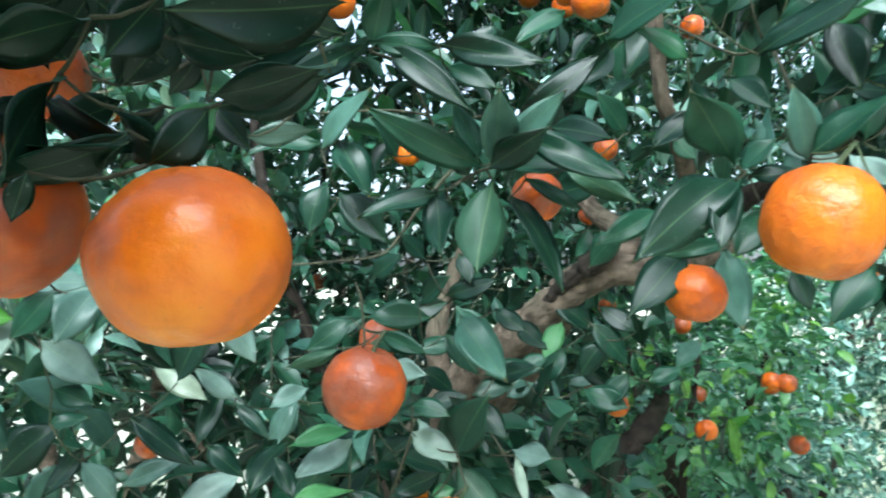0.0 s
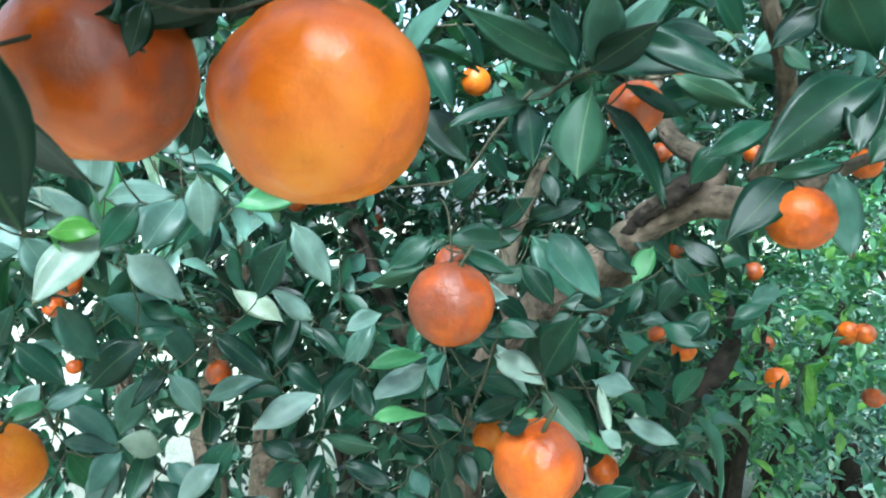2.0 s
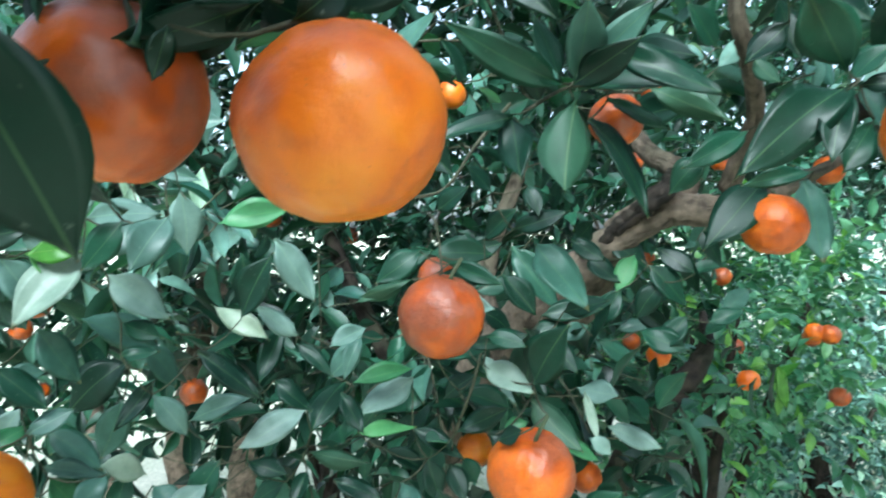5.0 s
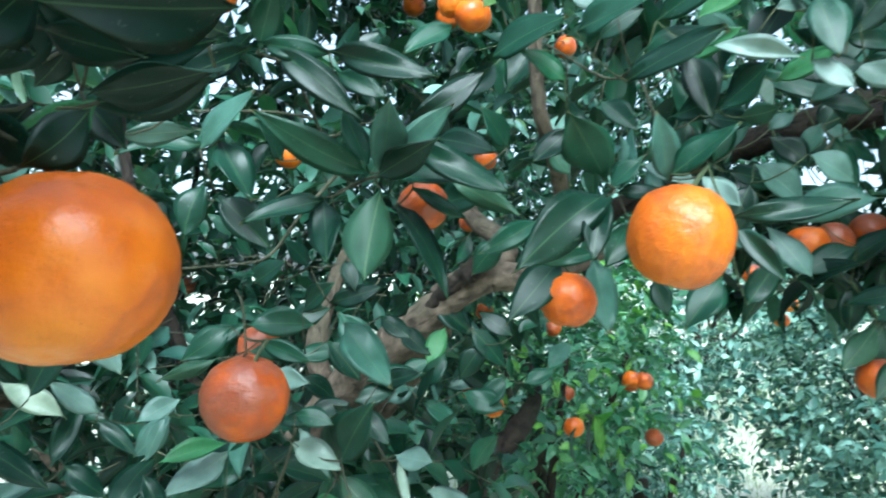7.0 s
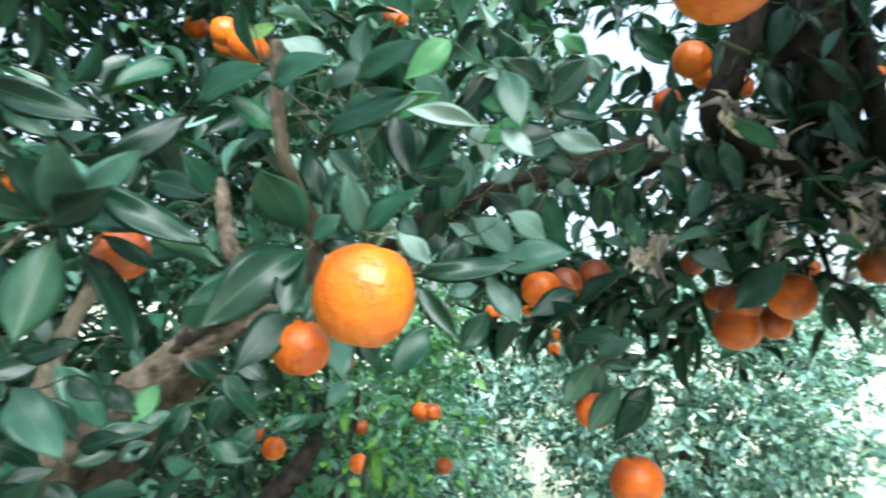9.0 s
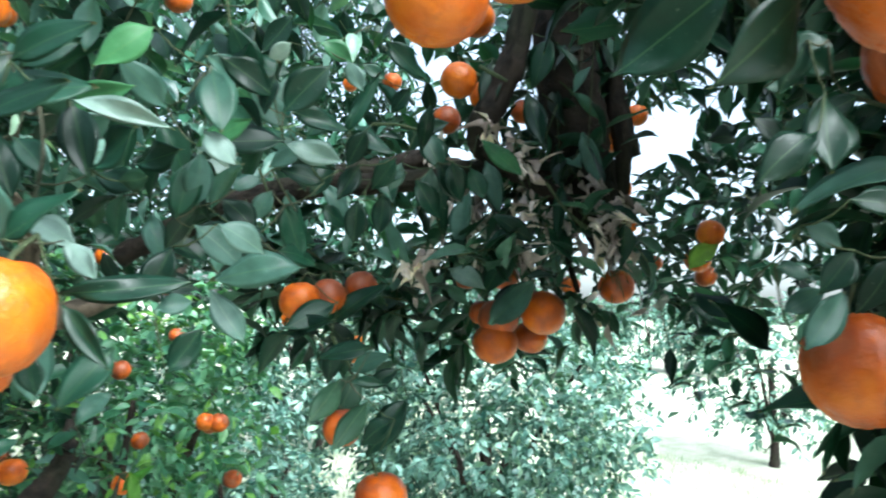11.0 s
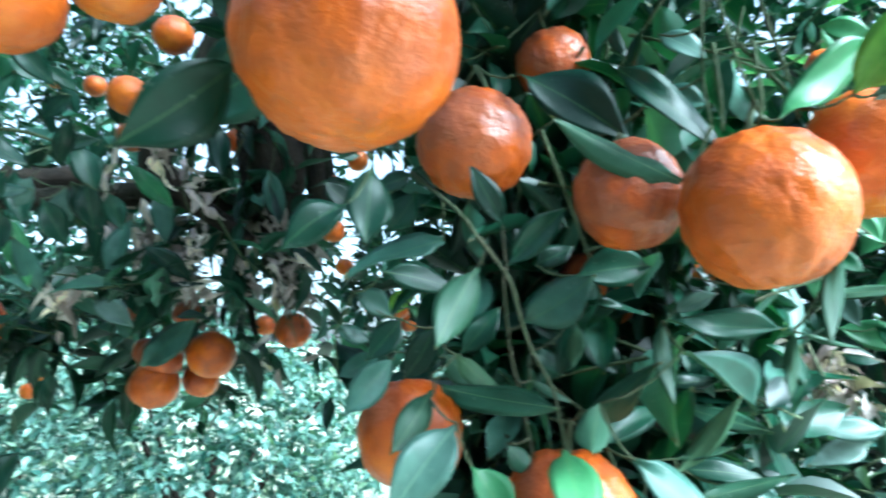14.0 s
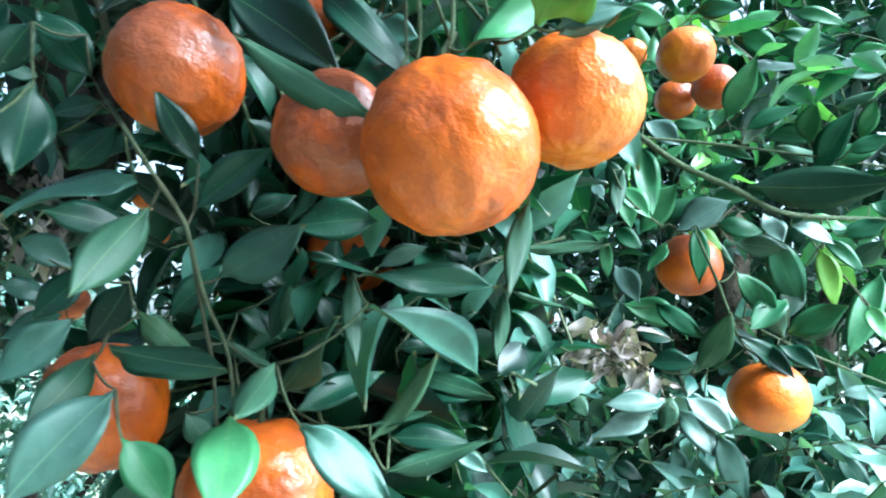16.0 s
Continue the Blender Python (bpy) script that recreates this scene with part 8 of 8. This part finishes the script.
clear_view((0.943, -0.060, 1.637), (2.310, 0.188, 1.733), 0.057)

# The same towards two trunks.
clear_view((-0.25, 0.65, 1.22), (-0.643, 1.74, 0.919), 0.1)
clear_view((-0.02, 0.55, 1.3), (-0.055, 1.15, 1.02), 0.1)

link_twigs()

# ---- lower trunks down to the ground ----
branch(tree_a, "trunk", [(0.0, 1.2, -0.05), (-0.03, 1.19, 0.35), (-0.06, 1.17, 0.75), (-0.06, 1.15, 1.08)], [0.075, 0.05, 0.042, 0.036])
branch(tree_b, "trunk", [(1.22, 0.0, -0.05), (1.2, 0.02, 0.6), (1.18, 0.05, 1.4), (1.15, 0.2, 2.0), (1.08, 0.5, 2.3), (1.0, 0.64, 2.15)], [0.08, 0.06, 0.055, 0.05, 0.048, 0.045])
branch(tree_c, "trunk", [(1.75, -0.35, -0.05), (1.74, -0.34, 0.6), (1.70, -0.3, 1.2), (1.68, -0.26, 1.9)], [0.08, 0.06, 0.05, 0.03])

# Trunk and limbs of the unseen tree that carries the shading foliage.
branch(shade_tree, "trunk", [(-0.42, -0.62, -0.05), (-0.4, -0.6, 0.5), (-0.42, -0.55, 1.1), (-0.38, -0.48, 1.7), (-0.3, -0.4, 2.1)], [0.075, 0.055, 0.045, 0.032, 0.015])
branch(shade_tree, "limb", [(-0.41, -0.55, 1.2), (-0.5, -0.3, 1.55), (-0.48, -0.05, 1.8), (-0.35, 0.1, 1.93)], [0.026, 0.018, 0.012, 0.006])
branch(shade_tree, "limb", [(-0.39, -0.5, 1.6), (-0.3, -0.25, 1.85), (-0.2, -0.05, 1.94), (-0.1, 0.05, 1.95)], [0.018, 0.013, 0.009, 0.005])
branch(shade_tree, "limb", [(-0.42, -0.56, 1.0), (-0.15, -0.55, 1.4), (0.1, -0.5, 1.7)], [0.024, 0.015, 0.006])
branch(shade_tree, "limb", [(0.02, -0.52, 1.6), (0.2, -0.45, 1.85), (0.4, -0.4, 2.05), (0.5, -0.36, 2.2)], [0.012, 0.009, 0.007, 0.004])
branch(shade_tree, "limb", [(-0.42, -0.55, 1.3), (-0.65, -0.45, 1.6), (-0.8, -0.4, 1.85)], [0.022, 0.014, 0.006])
# Limbs added out of view to carry the overhead shading foliage.
branch(tree_b, "limb", [(1.09, 0.45, 2.27), (0.95, 0.3, 2.36), (0.7, 0.2, 2.34), (0.4, 0.2, 2.25), (0.1, 0.15, 2.2)], [0.03, 0.022, 0.016, 0.011, 0.006])
branch(tree_b, "limb", [(0.9, 0.27, 2.36), (0.8, 0.05, 2.25), (0.7, -0.15, 2.16), (0.55, -0.25, 2.12)], [0.016, 0.012, 0.009, 0.005])
branch(tree_a, "limb", [(-0.06, 1.15, 1.1), (-0.3, 1.3, 1.5), (-0.45, 1.5, 1.9), (-0.5, 1.6, 2.3)], [0.018, 0.014, 0.01, 0.006], BARK_DARK_SHADED)
branch(tree_c, "limb", [(1.7, -0.3, 1.3), (1.85, -0.45, 1.7), (2.1, -0.5, 2.2)], [0.026, 0.018, 0.008])
branch(tree_c, "limb", [(1.7, -0.3, 1.4), (1.85, -0.1, 1.8), (2.1, 0.05, 2.2)], [0.022, 0.016, 0.008])

# ---- foliage of the near trees ----
# Leaves also kept off the camera's view of these spots.
clear_view((0.75, -0.16, 1.61), (1.29, -0.10, 1.63), 0.12)
clear_view((1.011, 0.446, 1.831), (2.040, 1.160, 2.179), 0.15)
clear_view((0.75, -0.16, 1.6), (1.2, -0.165, 1.555), 0.16)


def mass(tree, seed, low, high, shoots, size, mat, per=6, slim=0.4, droop=0.4, name="foliage"):
    STEMS.clear()
    # Boxes far from the camera get smaller, denser leaves with fewer faces.
    far_off = low[1] > 1.05 or low[0] > 1.2
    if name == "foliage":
        shoots, size = (int(shoots * 1.8), size * 0.82) if far_off else (int(shoots * 1.1), size * 0.9)
    leaves = box_leaves(seed, low, high, shoots, size, per, droop, 0.07 if far_off and name == "foliage" else 0.06 if low[2] > 1.8 and high[1] < 0.15 else 0.0)
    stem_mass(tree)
    return leaf_mass(name, tree, leaves, mat, seed, slim, 4 if far_off else 6, 2 if far_off else 4)


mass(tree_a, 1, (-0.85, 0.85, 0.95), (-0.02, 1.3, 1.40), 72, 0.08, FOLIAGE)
# Sky sheen on this cluster comes from its pale leaf colour.
mass(tree_a, 2, (-1.0, 0.75, 1.40), (-0.28, 1.2, 1.9), 50, 0.082, FOLIAGE_HAZE_SHEEN)
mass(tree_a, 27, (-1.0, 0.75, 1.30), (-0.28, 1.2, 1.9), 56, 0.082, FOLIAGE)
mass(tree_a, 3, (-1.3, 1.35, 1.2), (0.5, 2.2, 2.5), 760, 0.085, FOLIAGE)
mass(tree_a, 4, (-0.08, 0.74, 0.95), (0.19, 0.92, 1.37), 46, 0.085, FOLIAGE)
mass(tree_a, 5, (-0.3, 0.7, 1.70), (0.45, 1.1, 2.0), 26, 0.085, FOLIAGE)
# Unseen foliage added above and behind the camera to darken near leaves.
mass(shade_tree, 14, (-0.55, -0.15, 1.84), (-0.15, 0.12, 2.0), 26, 0.09, FOLIAGE)
mass(shade_tree, 33, (-0.3, -0.35, 1.84), (-0.06, 0.1, 2.02), 120, 0.085, FOLIAGE)
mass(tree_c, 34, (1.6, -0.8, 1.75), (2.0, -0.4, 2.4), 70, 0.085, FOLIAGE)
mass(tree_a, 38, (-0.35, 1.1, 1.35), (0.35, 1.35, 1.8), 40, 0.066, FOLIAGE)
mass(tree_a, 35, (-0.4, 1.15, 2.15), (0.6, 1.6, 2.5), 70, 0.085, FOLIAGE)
# Added above the view to shade the leaves below.
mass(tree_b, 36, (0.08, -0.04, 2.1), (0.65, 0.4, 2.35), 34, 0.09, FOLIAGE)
# More unseen foliage that blocks light from behind and the left.
mass(shade_tree, 31, (-0.36, -0.25, 1.5), (-0.14, 0.02, 1.95), 60, 0.085, FOLIAGE)
mass(shade_tree, 28, (-0.65, -0.1, 1.6), (-0.35, 0.1, 1.95), 26, 0.09, FOLIAGE)
mass(shade_tree, 25, (-0.6, -0.75, 1.2), (0.2, -0.27, 2.1), 220, 0.09, FOLIAGE)
mass(shade_tree, 20, (-0.9, -0.6, 1.45), (-0.3, -0.15, 2.0), 110, 0.09, FOLIAGE)
# Two overhead masses, unseen, that shade the hanging fruit and dark limbs.
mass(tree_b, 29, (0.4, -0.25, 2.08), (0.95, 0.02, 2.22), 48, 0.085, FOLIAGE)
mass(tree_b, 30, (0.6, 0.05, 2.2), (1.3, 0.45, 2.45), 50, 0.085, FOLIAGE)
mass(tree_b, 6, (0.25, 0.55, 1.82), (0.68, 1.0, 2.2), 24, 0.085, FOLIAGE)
# Set far behind this tree, leaves oversized to fill sky gaps in view.
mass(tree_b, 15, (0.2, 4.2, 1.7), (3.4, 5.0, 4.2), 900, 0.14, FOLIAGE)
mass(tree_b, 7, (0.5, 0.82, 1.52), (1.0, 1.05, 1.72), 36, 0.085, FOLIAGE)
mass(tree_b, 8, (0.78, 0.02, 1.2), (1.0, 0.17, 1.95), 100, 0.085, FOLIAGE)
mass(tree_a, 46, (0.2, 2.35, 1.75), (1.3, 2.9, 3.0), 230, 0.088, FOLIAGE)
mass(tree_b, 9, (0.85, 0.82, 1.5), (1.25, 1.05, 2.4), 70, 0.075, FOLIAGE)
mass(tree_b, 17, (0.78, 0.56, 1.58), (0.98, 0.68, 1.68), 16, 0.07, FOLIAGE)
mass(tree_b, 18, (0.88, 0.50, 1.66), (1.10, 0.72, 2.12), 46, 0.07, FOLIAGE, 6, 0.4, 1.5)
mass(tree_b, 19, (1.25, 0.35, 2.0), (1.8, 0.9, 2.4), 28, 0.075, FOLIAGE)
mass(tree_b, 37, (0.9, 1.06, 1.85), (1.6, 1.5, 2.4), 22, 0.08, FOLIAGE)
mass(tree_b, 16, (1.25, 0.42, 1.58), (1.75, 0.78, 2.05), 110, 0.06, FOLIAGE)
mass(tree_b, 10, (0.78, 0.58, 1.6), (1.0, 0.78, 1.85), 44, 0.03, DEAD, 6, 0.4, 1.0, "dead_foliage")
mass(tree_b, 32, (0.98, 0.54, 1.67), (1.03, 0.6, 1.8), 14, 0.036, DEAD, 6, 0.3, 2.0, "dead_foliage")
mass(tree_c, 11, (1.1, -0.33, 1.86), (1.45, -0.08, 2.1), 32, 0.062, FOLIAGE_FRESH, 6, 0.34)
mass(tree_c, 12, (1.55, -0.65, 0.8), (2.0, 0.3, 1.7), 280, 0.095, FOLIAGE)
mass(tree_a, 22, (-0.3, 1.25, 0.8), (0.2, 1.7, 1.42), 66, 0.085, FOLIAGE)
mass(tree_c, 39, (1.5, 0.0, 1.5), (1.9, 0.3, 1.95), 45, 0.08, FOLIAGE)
# Bright gloss on these leaves is painted by the pale colour.
mass(tree_c, 23, (1.3, -0.45, 1.2), (1.55, 0.1, 1.58), 60, 0.085, FOLIAGE_HAZE_SHEEN)
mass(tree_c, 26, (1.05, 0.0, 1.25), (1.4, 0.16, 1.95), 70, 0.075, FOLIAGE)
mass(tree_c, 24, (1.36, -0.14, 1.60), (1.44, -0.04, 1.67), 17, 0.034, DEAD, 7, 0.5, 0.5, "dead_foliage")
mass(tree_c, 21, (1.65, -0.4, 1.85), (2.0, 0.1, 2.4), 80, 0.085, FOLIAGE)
# Canopy added out of view to darken the ground and the crowns' insides.
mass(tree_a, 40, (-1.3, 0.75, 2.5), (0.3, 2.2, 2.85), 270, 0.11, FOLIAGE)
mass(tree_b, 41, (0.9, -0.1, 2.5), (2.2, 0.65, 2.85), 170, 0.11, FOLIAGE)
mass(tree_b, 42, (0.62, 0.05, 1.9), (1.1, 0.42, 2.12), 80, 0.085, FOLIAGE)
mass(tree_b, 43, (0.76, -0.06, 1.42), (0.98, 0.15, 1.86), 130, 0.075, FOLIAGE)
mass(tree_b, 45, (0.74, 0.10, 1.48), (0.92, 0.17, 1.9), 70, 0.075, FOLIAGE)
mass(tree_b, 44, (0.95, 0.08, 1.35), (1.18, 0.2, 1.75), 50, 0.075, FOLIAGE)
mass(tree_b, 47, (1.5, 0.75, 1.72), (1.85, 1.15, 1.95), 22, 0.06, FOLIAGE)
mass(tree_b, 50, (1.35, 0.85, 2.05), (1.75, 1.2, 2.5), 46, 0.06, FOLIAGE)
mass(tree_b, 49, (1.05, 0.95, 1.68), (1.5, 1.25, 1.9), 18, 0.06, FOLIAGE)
# Out-of-view foliage added to keep sun off the nearest fruit.
mass(shade_tree, 48, (-0.5, -0.5, 2.05), (-0.1, -0.27, 2.3), 80, 0.1, FOLIAGE)
mass(shade_tree, 51, (0.3, -0.5, 2.0), (0.5, -0.27, 2.25), 20, 0.085, FOLIAGE)
# Pale-coloured leaves mixed in to imitate lit, shiny ones.
mass(tree_a, 52, (0.25, 0.98, 1.75), (0.8, 1.3, 2.2), 34, 0.075, FOLIAGE_HAZE_SHEEN)
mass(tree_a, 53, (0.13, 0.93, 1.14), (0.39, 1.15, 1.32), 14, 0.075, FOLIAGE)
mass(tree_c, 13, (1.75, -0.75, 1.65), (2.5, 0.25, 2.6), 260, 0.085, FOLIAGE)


leaf_mass("foliage", tree_c, crown_leaves(54, (2.65, -0.2, 1.9), (0.65, 0.75, 0.75), 260, 0.08, 6, 0.3), FOLIAGE, 54, 0.4, 4, 2)


# ---- trees farther off ----
def far_tree(at, reach, height, shoots, size, mat, seed, label, low=0.25):
    x, y = at
    tree = thing("orange_tree", (x, y, 0.0), label, "tree", "orchard trees")
    tree_bark[tree.name], tree_twig[tree.name] = BARK_DARK_SHADED, TWIG_BROWN
    rng = random.Random(seed)
    mid = low + (height - low) / 2
    branch(tree, "trunk", [(x, y, -0.05), (x + 0.02, y, 0.3), (x, y + 0.03, mid)], [0.06, 0.045, 0.03])
    for k in range(4):
        t = k * 1.57 + rng.uniform(-0.4, 0.4)
        out = Vector((math.cos(t) * reach * 0.6, math.sin(t) * reach * 0.6, height * 0.75))
        branch(tree, "limb", [(x, y, 0.3), (x + out.x * 0.45, y + out.y * 0.45, height * 0.45), (x + out.x, y + out.y, out.z)], [0.026, 0.018, 0.008])
    leaf_mass("crown", tree, crown_leaves(seed, (x, y, mid), (reach, reach, (height - low) / 2), shoots, size), mat, seed, 0.42, 4, 2)
    return tree


# Trees in the pale leaf colour carry painted haze.
far_tree((0.71, 2.2), 0.52, 1.74, 600, 0.055, FOLIAGE_FRESH, 21, "low orange tree with fresh green leaves and fruit", 0.68)
far_tree((1.42, 2.85), 0.4, 1.1, 420, 0.05, FOLIAGE_HAZE_SHEEN, 34, "young low orange bush with leaves paled for haze", 0.12)
far_tree((-0.7, 2.8), 1.2, 2.6, 480, 0.085, FOLIAGE, 22, "orange tree with dark dense leaves")
far_tree((0.9, 3.9), 1.2, 2.6, 480, 0.085, FOLIAGE, 23, "orange tree with dark dense leaves")
far_tree((2.86, 2.76), 0.95, 1.80, 2300, 0.062, FOLIAGE_HAZE_SHEEN, 24, "low orange tree with leaves paled for haze")
far_tree((1.55, 3.6), 0.78, 1.4, 1000, 0.062, FOLIAGE_HAZE_SHEEN, 33, "low orange tree with leaves paled for haze")
far_tree((3.7, 6.3), 1.4, 2.1, 900, 0.07, FOLIAGE_HAZE_SHEEN, 25, "low orange tree with leaves paled for haze")
far_tree((-2.3, 1.9), 1.2, 2.8, 700, 0.095, FOLIAGE, 26, "orange tree with dark dense leaves", 0.0)
far_tree((4.2, -1.0), 1.3, 2.8, 800, 0.085, FOLIAGE, 27, "orange tree with dark dense leaves")
far_tree((7.6, 3.2), 1.1, 2.0, 500, 0.09, FOLIAGE_HAZE_SHEEN, 28, "orange tree with haze-paled leaves across the grass")
# Row added to cover the sky's grey band at the horizon.
far_tree((16.2, 12.0), 1.1, 2.20, 260, 0.16, FOLIAGE_HAZE_SHEEN, 35, "orange tree in an added far row, leaves paled for haze")
far_tree((17.0, 10.8), 1.3, 2.45, 260, 0.16, FOLIAGE_HAZE_SHEEN, 36, "orange tree in an added far row, leaves paled for haze")
far_tree((17.6, 9.9), 1.1, 2.70, 260, 0.16, FOLIAGE_HAZE_SHEEN, 37, "orange tree in an added far row, leaves paled for haze")
far_tree((18.0, 9.1), 1.3, 2.20, 260, 0.16, FOLIAGE_HAZE_SHEEN, 38, "orange tree in an added far row, leaves paled for haze")
far_tree((5.2, 8.2), 1.5, 2.6, 500, 0.1, FOLIAGE_HAZE_SHEEN, 29, "orange tree with haze-paled leaves across the grass")
# Unseen trees, added to cut the light that comes from behind.
far_tree((-1.2, -2.4), 1.3, 3.2, 420, 0.12, FOLIAGE, 30, "unseen orange tree added behind the camera to block low skylight")
far_tree((-3.0, -0.3), 1.4, 3.0, 420, 0.12, FOLIAGE, 32, "unseen orange tree added behind the camera to block low skylight")
